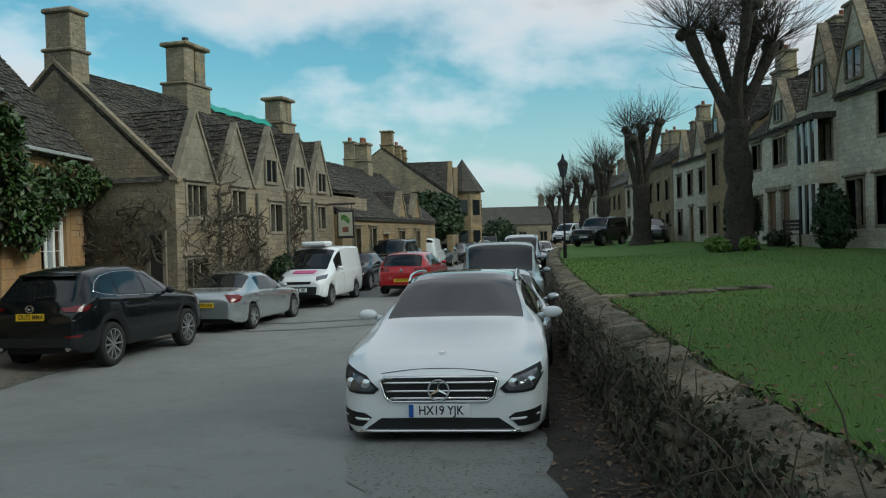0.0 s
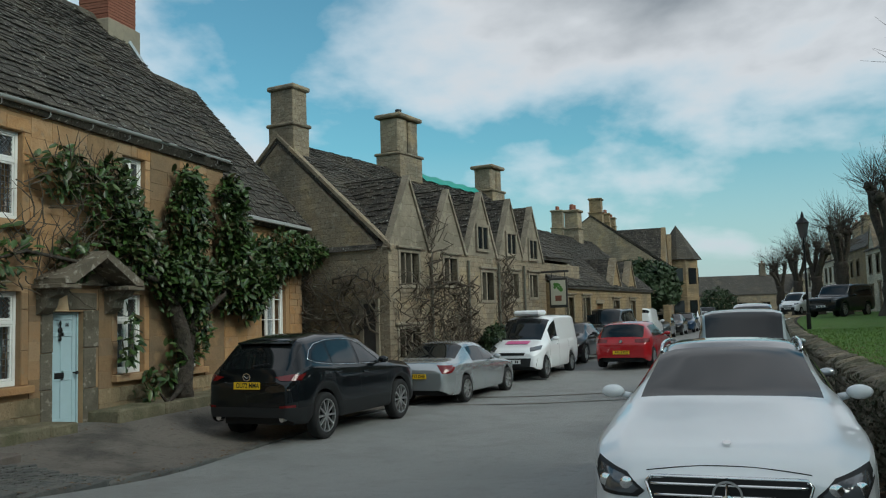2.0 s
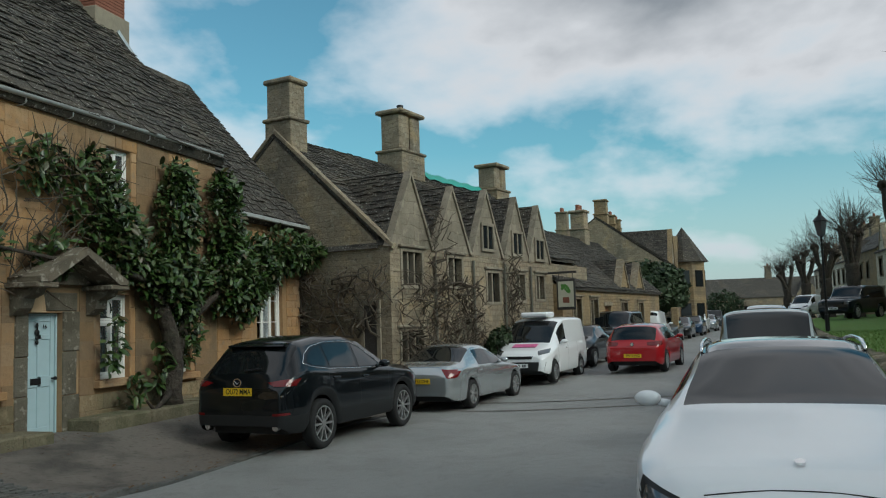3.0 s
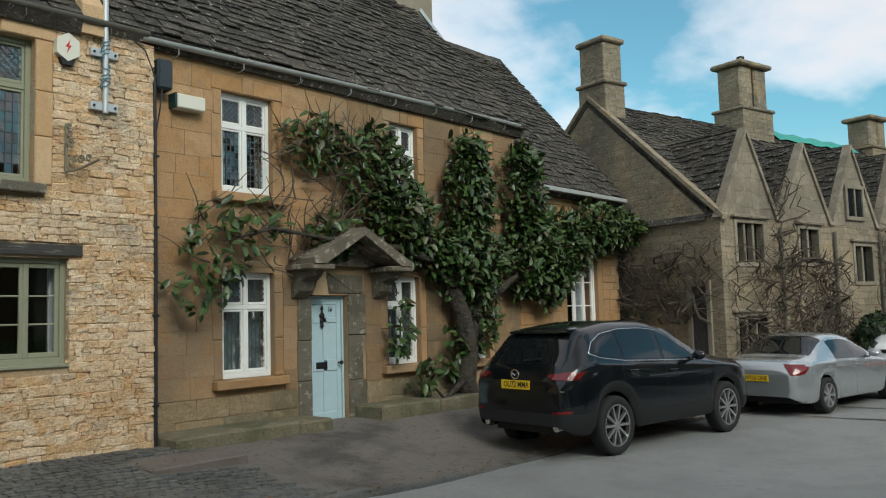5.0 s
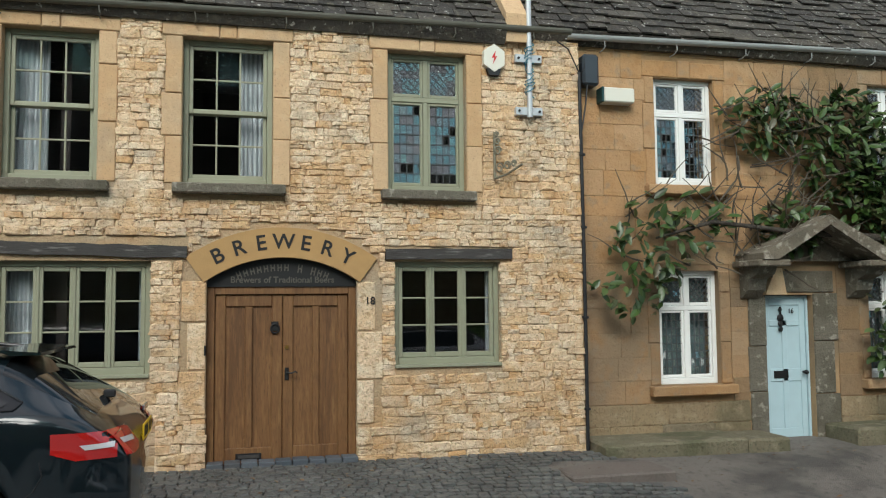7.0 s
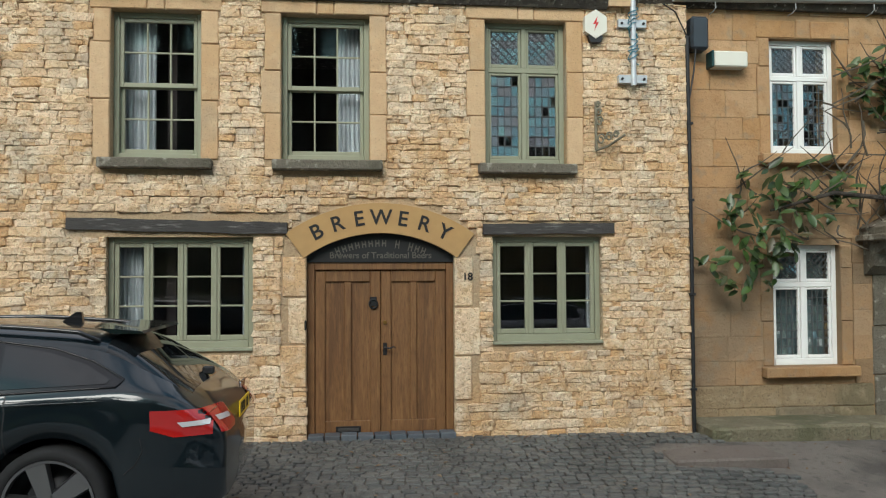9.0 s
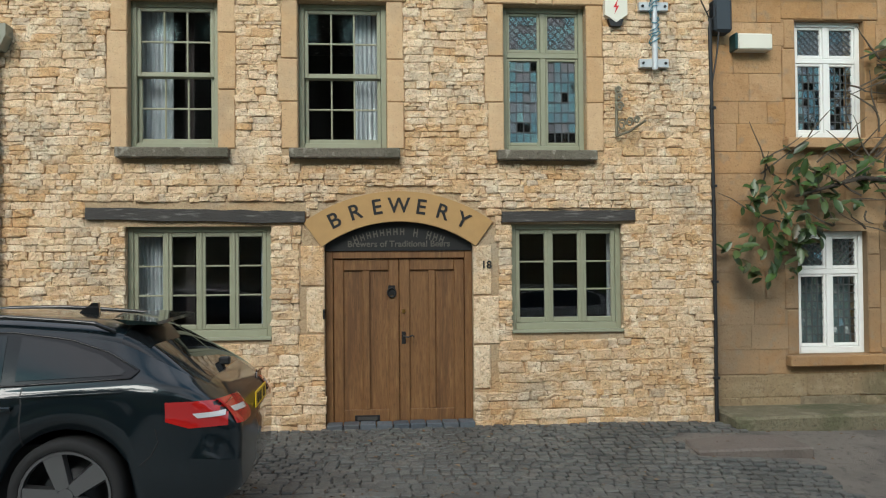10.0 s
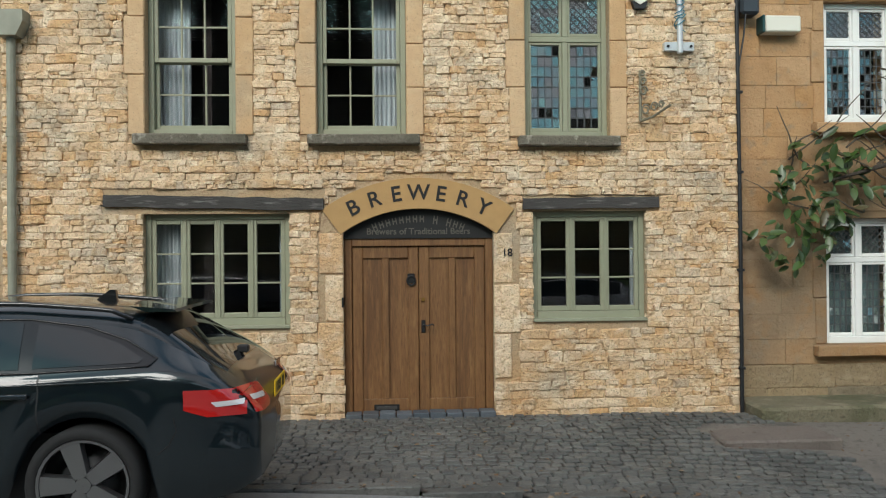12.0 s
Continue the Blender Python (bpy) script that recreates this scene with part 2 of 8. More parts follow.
M_BLACKPLASTIC = material("black_plastic", (0.012, 0.013, 0.014), 0.55, grain=None)
M_PIPE = material("pale_green_grey_pipe", (0.26, 0.26, 0.20), 0.55, grain=(6, 0.1), tints=((5.0, 0.4, (0.15, 0.14, 0.10), 0.52, 0.68),))
M_GUTTER = material("grey_green_gutter", (0.13, 0.125, 0.10), 0.6, grain=(6, 0.1))
M_GUTTER_W = material("pale_grey_gutter", (0.36, 0.37, 0.36), 0.5, grain=(6, 0.08))
M_LEAD = material("lead_came", (0.06, 0.065, 0.065), 0.6, grain=None)
M_CURTAIN = material("pale_blue_curtain", (0.27, 0.33, 0.345), 0.9, grain=(10, 0.05))
# near-black base stands in for the shade inside rooms
M_ROOM_SHADE = material("painted_room_shade", (0.012, 0.011, 0.01), 0.9, grain=(3, 0.1))
M_ASPHALT = material("asphalt", (0.30, 0.30, 0.287), 0.66, grain=(70, 0.12), tints=((0.35, 0.6, (0.205, 0.21, 0.20), 0.45, 0.65), (1.7, 0.4, (0.19, 0.185, 0.17), 0.50, 0.66), (9.0, 0.45, (0.13, 0.13, 0.122), 0.58, 0.70), (120.0, 0.6, (0.11, 0.11, 0.105), 0.54, 0.68)), bump=0.6, bump_scale=170)
M_COVER = material("pinkish_concrete", (0.17, 0.14, 0.12), 0.85, grain=(40, 0.1), tints=((3.0, 0.5, (0.11, 0.09, 0.075), 0.5, 0.66), (40.0, 0.5, (0.08, 0.07, 0.06), 0.56, 0.7)), bump=0.8, bump_scale=40)
M_BLUEBRICK = material("blue_brick", [(0.06, 0.075, 0.09), (0.10, 0.115, 0.13), (0.075, 0.08, 0.085)], 0.6, grain=(30, 0.1), bump=0.4)
M_PAVE = material("worn_pavement", (0.18, 0.158, 0.135), 0.72, grain=(60, 0.12), tints=((0.9, 0.8, (0.06, 0.054, 0.048), 0.50, 0.62), (3.0, 0.55, (0.19, 0.165, 0.14), 0.54, 0.70), (14.0, 0.6, (0.05, 0.045, 0.04), 0.55, 0.68), (80.0, 0.6, (0.20, 0.18, 0.155), 0.58, 0.70)), bump=1.0, bump_scale=50)
M_SETT = material("granite_sett", [(0.085, 0.088, 0.084), (0.115, 0.118, 0.11), (0.145, 0.143, 0.13), (0.098, 0.10, 0.094)], 0.62, grain=(25, 0.08), tints=((0.9, 0.6, (0.055, 0.055, 0.05), 0.48, 0.64), (4.0, 0.5, (0.17, 0.155, 0.13), 0.54, 0.70), (40.0, 0.6, (0.035, 0.035, 0.032), 0.56, 0.70)), bump=0.8, bump_scale=35, world=True)
M_SETT_I = material("granite_sett_far", [(0.085, 0.088, 0.084), (0.115, 0.118, 0.11), (0.145, 0.143, 0.13), (0.098, 0.10, 0.094)], 0.62, grain=(25, 0.08), tints=((0.9, 0.6, (0.055, 0.055, 0.05), 0.48, 0.64), (4.0, 0.5, (0.17, 0.155, 0.13), 0.54, 0.70), (40.0, 0.6, (0.035, 0.035, 0.032), 0.56, 0.70)), bump=0.8, bump_scale=35, world=True, island=True)
M_DIRT = material("dark_dirt", (0.062, 0.053, 0.043), 0.95, grain=(40, 0.12), tints=((2.0, 0.5, (0.115, 0.10, 0.08), 0.5, 0.66), (12.0, 0.6, (0.03, 0.026, 0.021), 0.52, 0.66), (45.0, 0.6, (0.13, 0.11, 0.085), 0.58, 0.7)), bump=1.0, bump_scale=40, deep=0.05)
M_GRASS = material("grass_sward", (0.09, 0.185, 0.028), 0.95, grain=(30, 0.08), tints=((0.35, 0.6, (0.062, 0.15, 0.022), 0.47, 0.63), (0.9, 0.5, (0.13, 0.15, 0.04), 0.52, 0.68), (5.0, 0.5, (0.12, 0.105, 0.045), 0.58, 0.72)), bump=1.0, bump_scale=60, deep=0.04)
M_BLADE = material("grass_blade", [(0.08, 0.175, 0.024), (0.12, 0.225, 0.035), (0.165, 0.22, 0.055)], 0.7, grain=None, island=True)
M_BARK = material("dark_bark", (0.062, 0.05, 0.038), 0.95, grain=(14, 0.14), tints=((1.5, 0.6, (0.075, 0.072, 0.045), 0.50, 0.66), (7.0, 0.6, (0.016, 0.013, 0.01), 0.50, 0.66)), bump=1.0, bump_scale=10, deep=0.08)
M_TWIG = material("vine_twig", [(0.07, 0.055, 0.04), (0.11, 0.09, 0.065)], 0.9, grain=(20, 0.1), island=True)
M_LEAF = material("magnolia_leaf", [(0.014, 0.036, 0.008), (0.03, 0.066, 0.013), (0.05, 0.095, 0.02), (0.02, 0.046, 0.011), (0.085, 0.125, 0.04), (0.034, 0.058, 0.02), (0.075, 0.06, 0.026)], 0.36, grain=None, island=True)
M_LEAF_DRY = material("dry_leaf", [(0.12, 0.06, 0.026), (0.17, 0.10, 0.05), (0.08, 0.048, 0.028), (0.22, 0.155, 0.095), (0.10, 0.07, 0.045)], 0.8, grain=None, island=True)
M_HEDGE = material("evergreen_leaf", [(0.018, 0.035, 0.012), (0.03, 0.055, 0.018), (0.04, 0.065, 0.025)], 0.6, grain=None, island=True)
M_IVY = material("ivy_leaf", [(0.03, 0.04, 0.02), (0.055, 0.06, 0.03), (0.07, 0.06, 0.04), (0.03, 0.05, 0.02)], 0.7, grain=None, island=True)
M_NET = material("teal_net_curtain", (0.10, 0.155, 0.155), 0.9, grain=(60, 0.1))
M_PALE = material("pale_coursed_limestone", (0.78, 0.70, 0.55), 0.92, courses=(0.36, 0.15), grain=(5, 0.1), tints=((0.5, 0.6, (0.42, 0.38, 0.30), 0.46, 0.62), (1.6, 0.5, (0.62, 0.50, 0.33), 0.52, 0.70), (9.0, 0.6, (0.15, 0.135, 0.105), 0.56, 0.72)), bump=0.9, bump_scale=9, deep=0.06)
M_TEAL = material("teal_tarpaulin", (0.02, 0.30, 0.24), 0.6, grain=(4, 0.05))
M_BRICK = material("red_brick", (0.25, 0.095, 0.06), 0.9, grain=(10, 0.12), bump=0.4)
M_GALV = material("galvanised_steel", (0.55, 0.57, 0.58), 0.45, metal=0.5, grain=(8, 0.08))
M_BLUEROPE = material("blue_tape", (0.03, 0.20, 0.27), 0.6, grain=(40, 0.1))
M_RED = material("red_print", (0.55, 0.02, 0.02), 0.5, grain=None)
M_CREAM = material("cream_plastic", (0.66, 0.64, 0.55), 0.5, grain=None)
M_GLASS = material("window_glass", (0.012, 0.016, 0.018), 0.04, grain=None, ior=1.5)
M_QUARRY = material("old_leaded_glass", (0.85, 0.92, 0.92), 0.03, grain=None, transmission=1.0, ior=1.75)
M_CLEAR = material("clear_pane", (1, 1, 1), 0.0, grain=None, transmission=1.0, ior=1.45)


def car_paint(name, c, metal=0.0, rough=0.28):
    m = material(name, c, rough, metal=metal, grain=(3, 0.015), coat=1.0)
    m.node_tree.nodes["Principled BSDF"].inputs["Coat Roughness"].default_value = 0.012
    m.node_tree.nodes["Principled BSDF"].inputs["Specular IOR Level"].default_value = 0.15
    return m


P_WHITE = car_paint("white_car_paint", (0.78, 0.80, 0.81))
P_RED = car_paint("red_car_paint", (0.36, 0.012, 0.016))
P_NAVY = car_paint("blue_black_car_paint", (0.0035, 0.0055, 0.007), 0.2)
P_SILVER = car_paint("silver_car_paint", (0.46, 0.49, 0.50), 0.7, 0.26)
P_DARK = car_paint("black_car_paint", (0.01, 0.011, 0.012))
P_GREY = car_paint("grey_car_paint", (0.06, 0.07, 0.075), 0.3)
P_TEALGREY = car_paint("slate_blue_car_paint", (0.006, 0.012, 0.0155), 0.3)
M_TYRE = material("tyre_rubber", (0.016, 0.016, 0.016), 0.85, grain=(60, 0.08))
M_ALLOY = material("alloy_rim", (0.55, 0.55, 0.54), 0.3, metal=0.9, grain=None)
M_CHROME = material("chrome", (0.8, 0.8, 0.8), 0.12, metal=1.0, grain=None)
M_CARGLASS = material("car_glass", (0.008, 0.01, 0.011), 0.02, grain=None, ior=1.55)
M_GLOSSBLACK = material("gloss_black_trim", (0.006, 0.006, 0.007), 0.25, grain=None)
M_TAIL_BRIGHT = material("bright_tail_lamp_red", (0.42, 0.012, 0.01), 0.12, grain=None, coat=1.0)
M_TAIL = material("tail_lamp_red", (0.13, 0.006, 0.007), 0.15, grain=None, coat=0.6)
M_TAILW = material("clear_lamp", (0.6, 0.6, 0.6), 0.15, grain=None, coat=1.0)
M_LAMPGLASS = material("headlamp_glass", (0.10, 0.11, 0.12), 0.05, metal=0.3, grain=None, coat=1.0)
M_PLATE_Y = material("yellow_number_plate", (0.72, 0.46, 0.015), 0.4, grain=None)
M_PLATE_W = material("white_number_plate", (0.75, 0.76, 0.76), 0.4, grain=None)
M_PLATE_B = material("blue_plate_band", (0.01, 0.09, 0.35), 0.4, grain=None)
M_INK = material("black_ink", (0.008, 0.008, 0.008), 0.6, grain=None)
M_PINK = material("pink_panel", (0.60, 0.12, 0.28), 0.5, grain=None)
M_SIGN = material("painted_sign_cream", (0.55, 0.52, 0.40), 0.6, grain=(9, 0.05))
M_GREEN = material("painted_sign_green", (0.08, 0.22, 0.04), 0.6, grain=None)
M_OCHRE = material("ochre_coursed_stone", (0.35, 0.25, 0.135), 0.9, courses=(0.32, 0.14), grain=(6, 0.1), tints=((0.6, 0.7, (0.19, 0.155, 0.105), 0.48, 0.64), (8.0, 0.5, (0.42, 0.35, 0.24), 0.56, 0.72)), bump=0.8, bump_scale=10, deep=0.05)

# ---- small building helpers ----
def empty(name, loc=(0, 0, 0), label="", category="", group="", kind="", rz=0.0):
    ob = new(name)
    ob.matrix_world = pose(*loc, 0, 0, rz)
    ob.empty_display_size = 0.2
    return tagged(ob, label, category, group, kind)


def mesh_of(bm, name, mat, smooth=False):
    me = bpy.data.meshes.new(name)
    bm.normal_update()
    bm.to_mesh(me)
    bm.free()
    for m in (mat if isinstance(mat, (list, tuple)) else [mat]):
        me.materials.append(m)
    if smooth:
        me.shade_smooth()
    return me


def part(name, bm, mat, parent=None, label="", smooth=False):
    ob = new(name, mesh_of(bm, name, mat, smooth))
    ob.parent = parent
    if label:
        ob["label"] = label
    return ob


def box(bm, x0, x1, y0, y1, z0, z1, bevel=0.0, m=None):
    vs = [bm.verts.new((x, y, z)) for x in (x0, x1) for y in (y0, y1) for z in (z0, z1)]
    fs = [bm.faces.new([vs[i] for i in q]) for q in ((0, 1, 3, 2), (4, 6, 7, 5), (0, 4, 5, 1), (2, 3, 7, 6), (0, 2, 6, 4), (1, 5, 7, 3))]
    if bevel:
        r = bmesh.ops.bevel(bm, geom=list({e for f in fs for e in f.edges}), offset=bevel, segments=1, affect="EDGES", profile=0.6)
        vs = list({v for f in r["faces"] for v in f.verts} | {v for v in vs if v.is_valid})
    if m is not None:
        bmesh.ops.transform(bm, matrix=m, verts=vs)
    return vs


def boxbm(x0, x1, y0, y1, z0, z1, bevel=0.0):
    bm = bmesh.new()
    box(bm, x0, x1, y0, y1, z0, z1, bevel)
    return bm


def prism(bm, pts, axis, a, b):
    """Extrude a polygon of 2D points along an axis from a to b (axis 'x': points are y,z; 'y': x,z; 'z': x,y)."""
    def at(p, c):
        return {"x": (c, p[0], p[1]), "y": (p[0], c, p[1]), "z": (p[0], p[1], c)}[axis]
    A, B = [bm.verts.new(at(p, a)) for p in pts], [bm.verts.new(at(p, b)) for p in pts]
    n = len(pts)
    fs = [bm.faces.new(A), bm.faces.new(B[::-1])]
    fs += [bm.faces.new((A[i], B[i], B[(i + 1) % n], A[(i + 1) % n])) for i in range(n)]
    bmesh.ops.recalc_face_normals(bm, faces=fs)
    return A + B


def prismbm(pts, axis, a, b):
    bm = bmesh.new()
    prism(bm, pts, axis, a, b)
    return bm


def tube(bm, path, radii, sides=6):
    """A tapered tube along a list of points."""
    rings, last = [], None
    for i, p in enumerate(path):
        p = Vector(p)
        d = (Vector(path[min(i + 1, len(path) - 1)]) - Vector(path[max(i - 1, 0)])).normalized()
        a = d.orthogonal().normalized() if last is None else (last - d * last.dot(d)).normalized()
        last, b = a, d.cross(a)
        r = radii[i] if isinstance(radii, (list, tuple)) else radii
        rings.append([bm.verts.new(p + (a * math.cos(k * math.tau / sides) + b * math.sin(k * math.tau / sides)) * r) for k in range(sides)])
    for A, B in zip(rings, rings[1:]):
        for k in range(sides):
            bm.faces.new((A[k], A[(k + 1) % sides], B[(k + 1) % sides], B[k]))
    bm.faces.new(rings[0][::-1]), bm.faces.new(rings[-1])


def tubebm(path, radii, sides=8):
    bm = bmesh.new()
    tube(bm, path, radii, sides)
    return bm


def writing(text, size, mat, m, parent, name="lettering", depth=0.002, align="CENTER", wide=1.0):
    """Letters in the built-in font as a mesh, at the pose m (text plane xy)."""
    cu = bpy.data.curves.new(name, "FONT")
    cu.body, cu.size, cu.extrude, cu.align_x, cu.align_y = text, size, depth, align, "CENTER"
    cu.offset = size * 0.016
    tmp = bpy.data.objects.new("tmp", cu)
    me = bpy.data.meshes.new_from_object(tmp)
    bpy.data.objects.remove(tmp)
    me.transform(m @ Matrix.Diagonal((wide, 1, 1, 1)))
    me.materials.clear()
    me.materials.append(mat)
    ob = new(name, me)
    ob.parent = parent
    return ob


def wall_cells(bm, x0, x1, z0, z1, y0, y1, holes):
    """A wall in the xz plane with rectangular holes (x0, x1, z0, z1) that go through it."""
    xs = sorted({x0, x1, *(v for h in holes for v in h[:2] if x0 < v < x1)})
    zs = sorted({z0, z1, *(v for h in holes for v in h[2:] if z0 < v < z1)})

    def hole(x, z):
        return any(h[0] < x < h[1] and h[2] < z < h[3] for h in holes)
    solid = {(i, k): not hole((xs[i] + xs[i + 1]) / 2, (zs[k] + zs[k + 1]) / 2) for i in range(len(xs) - 1) for k in range(len(zs) - 1)}
    vert = {}

    def v(i, k, y):
        key = (i, k, y)
        if key not in vert:
            vert[key] = bm.verts.new((xs[i], y, zs[k]))
        return vert[key]
    for (i, k), s in solid.items():
        if not s:
            continue
        bm.faces.new((v(i, k, y0), v(i + 1, k, y0), v(i + 1, k + 1, y0), v(i, k + 1, y0)))
        bm.faces.new((v(i, k, y1), v(i, k + 1, y1), v(i + 1, k + 1, y1), v(i + 1, k, y1)))
        for di, dk, a, b in ((-1, 0, (i, k), (i, k + 1)), (1, 0, (i + 1, k + 1), (i + 1, k)), (0, -1, (i + 1, k), (i, k)), (0, 1, (i, k + 1), (i + 1, k + 1))):
            if not solid.get((i + di, k + dk), False):
                bm.faces.new((v(*a, y0), v(*b, y0), v(*b, y1), v(*a, y1)))


def smooth01(t):
    t = min(1.0, max(0.0, t))
    return t * t * (3 - 2 * t)


def street_z(x, y):
    """Height of the street: level by the doors, a crown before them, and a dip further along."""
    dip = smooth01((x + 1.0) / 8.0) * (1 - 0.8 * smooth01((x - 14.0) / 16.0))
    across = smooth01(-y / 2.6) * (1 - 0.4 * smooth01((-y - 5.0) / 5.0))
    crown = 0.16 * smooth01((-y - 1.9) / 1.8) * (1 - smooth01((x + 1.0) / 6.0)) * (1 - 0.7 * smooth01((-y - 6.0) / 4.0))
    return crown - 0.38 * dip * across - 0.05 * smooth01((x - 3) / 3)


def edge_y(x):
    """Line between the pavement before the houses and the road."""
    return -2.92 - 0.2 * max(0.0, x - 12) + 0.0014 * max(0.0, min(x, 75) - 12) ** 2


def wall_y(x):
    """Line of the retaining wall of the green."""
    return -11.75 - 0.03 * max(0.0, x) - 0.0012 * max(0.0, x) ** 2


def green_z(x, y):
    d = wall_y(x) - y
    return 0.70 + 0.006 * max(-10.0, min(x, 30.0)) + 0.24 * smooth01(d / 8.0) + 0.02 * noise.noise((x * 0.5, y * 0.5, 0.0))


# ---- ground ----
def sheet(name, xs, ys, zf, mat, label, category="ground", smooth=True):
    bm = bmesh.new()
    vs = [[bm.verts.new((x, y, zf(x, y))) for y in (ys(x) if callable(ys) else ys)] for x in xs]
    for a, b in zip(vs, vs[1:]):
        for k in range(len(a) - 1):
            bm.faces.new((a[k], b[k], b[k + 1], a[k + 1]))
    bmesh.ops.recalc_face_normals(bm, faces=bm.faces)
    ob = part(name, bm, mat, None, smooth=smooth)
    return tagged(ob, label, category, kind="structure")


def steps(a, b, n):
    return [a + (b - a) * i / n for i in range(n + 1)]


GX = steps(-60, -8, 20) + steps(-7, 30, 74) + steps(32, 120, 44) + steps(140, 1500, 12)
road = sheet("road", GX, lambda x: steps(wall_y(x) - 0.2, edge_y(x), 20), lambda x, y: street_z(x, y) + 0.006 * noise.noise((x * 1.3, y * 1.3, 5)), M_ASPHALT, "grey worn asphalt road of the village street", "road")
pavement = sheet("pavement", GX, lambda x: steps(edge_y(x), max(0.6, edge_y(x) + 3.2), 12), lambda x, y: street_z(x, y) + 0.03, M_PAVE, "dark worn tarmac pavement before the houses", "pavement")
green_ground = sheet("ground_green", GX, lambda x: [wall_y(x) - 0.25 - 0.2 * i for i in range(12)] + [wall_y(x) - 3 - 1.5 * i for i in range(14)] + [wall_y(x) - 30, wall_y(x) - 60, wall_y(x) - 1500], green_z, M_GRASS, "mown green lawn with fallen leaves", "lawn")
tagged(part("ground_far", boxbm(-1500, 1500, -1500, 1500, -1.4, -1.2), M_GRASS), "fields far beyond the village", "ground", kind="structure")

# ---- windows and doors ----
TILT = random.Random(161)


def window(name, x0, x1, z0, z1, y, style, mat, label, curtain=(), cloth=None):
    """A window in an opening, its frame's face at y. style: sash, casement with n lights and bars, or leaded."""
    w = empty(name, ((x0 + x1) / 2, y, z0), label, "window", kind="structure")
    X0, X1, H = x0 - (x0 + x1) / 2, x1 - (x0 + x1) / 2, z1 - z0

    def bar(nm, a, b, c, d, y0=0.0, y1=0.06, bev=0.006):
        part(nm, boxbm(a, b, y0, y1, c, d, bev), mat, w)
    f = 0.06
    bar("window_frame", X0, X0 + f, 0, H, -0.01, 0.1)
    bar("window_frame", X1 - f, X1, 0, H, -0.01, 0.1)
    bar("window_frame", X0 + f, X1 - f, H - f, H, -0.01, 0.1)
    bar("window_frame", X0 + f, X1 - f, 0, f + 0.02, -0.02, 0.1)
    a, b, c, d = X0 + f, X1 - f, f + 0.02, H - f

    def pane(a, b, c, d, y0=0.045):
        p = part("pane", boxbm(a, b, y0, y0 + 0.005, c, d), M_CLEAR, w)
        p.visible_shadow = False

    def light(a, b, c, d, cols, rows, y0=0.0, s=0.045, lead=None):
        """One framed light with its own stiles, panes and bars or lead cames."""
        bar("stile", a + 0.002, a + s, c + 0.002, d - 0.002, y0 + 0.006, y0 + 0.05)
        bar("stile", b - s, b - 0.002, c + 0.002, d - 0.002, y0 + 0.006, y0 + 0.05)
        bar("rail", a + s, b - s, d - s, d - 0.002, y0 + 0.006, y0 + 0.05)
        bar("rail", a + s, b - s, c + 0.002, c + s + 0.01, y0 + 0.006, y0 + 0.05)
        a, b, c, d = a + s, b - s, c + s + 0.01, d - s
        if lead == "square":
            for i in range(cols):
                for k in range(rows):
                    bm = boxbm(-(b - a) / cols / 2, (b - a) / cols / 2, 0, 0.004, -(d - c) / rows / 2, (d - c) / rows / 2)
                    bm.transform(pose(a + (b - a) * (i + 0.5) / cols, y0 + 0.03, c + (d - c) * (k + 0.5) / rows, TILT.gauss(-3.0, 2.8), 0, TILT.gauss(0, 2.4)))
                    part("pane", bm, M_QUARRY, w).visible_shadow = False
        elif lead == "diamond":
            for i in range(3):
                for k in range(4):
                    bm = boxbm(-(b - a) / 6, (b - a) / 6, 0, 0.004, -(d - c) / 8, (d - c) / 8)
                    bm.transform(pose(a + (b - a) * (i + 0.5) / 3, y0 + 0.03, c + (d - c) * (k + 0.5) / 4, TILT.gauss(-3.0, 2.8), 0, TILT.gauss(0, 2.4)))
                    part("pane", bm, M_QUARRY, w).visible_shadow = False
        else:
            pane(a, b, c, d, y0 + 0.03)
        if lead == "diamond":
            bm = bmesh.new()
            n = 5
            step = (b - a) / 2.6
            k = -n * 2
            while k < n * 3:
                for sgn in (1, -1):
                    x = a + k * step / 1.4
                    p0, p1 = (x, c), (x + sgn * (d - c), d)
                    lo, hi = 0.0, 1.0
                    dx = p1[0] - p0[0]
                    t0, t1 = (a - p0[0]) / dx, (b - p0[0]) / dx
                    lo, hi = max(lo, min(t0, t1)), min(hi, max(t0, t1))
                    if hi > lo + 0.02:
                        tube(bm, [(p0[0] + dx * t, y0 + 0.026, c + (d - c) * t) for t in (lo, hi)], 0.007, 4)
                k += 1
            part("lead_came", bm, M_LEAD, w)
        elif lead == "square":
            bm = bmesh.new()
            for i in range(1, cols):
                x = a + (b - a) * i / cols
                box(bm, x - 0.0055, x + 0.0055, y0 + 0.020, y0 + 0.03, c, d)
            for i in range(1, rows):
                z = c + (d - c) * i / rows
                box(bm, a, b, y0 + 0.021, y0 + 0.0295, z - 0.0055, z + 0.0055)
            part("lead_came", bm, M_LEAD, w)
        else:
            for i in range(1, cols):
                x = a + (b - a) * i / cols
                bar("glazing_bar", x - 0.01, x + 0.01, c, d, y0 + 0.012, y0 + 0.042, 0.004)
            for i in range(1, rows):
                z = c + (d - c) * i / rows
                bar("glazing_bar", a, b, z - 0.01, z + 0.01, y0 + 0.014, y0 + 0.04, 0.004)
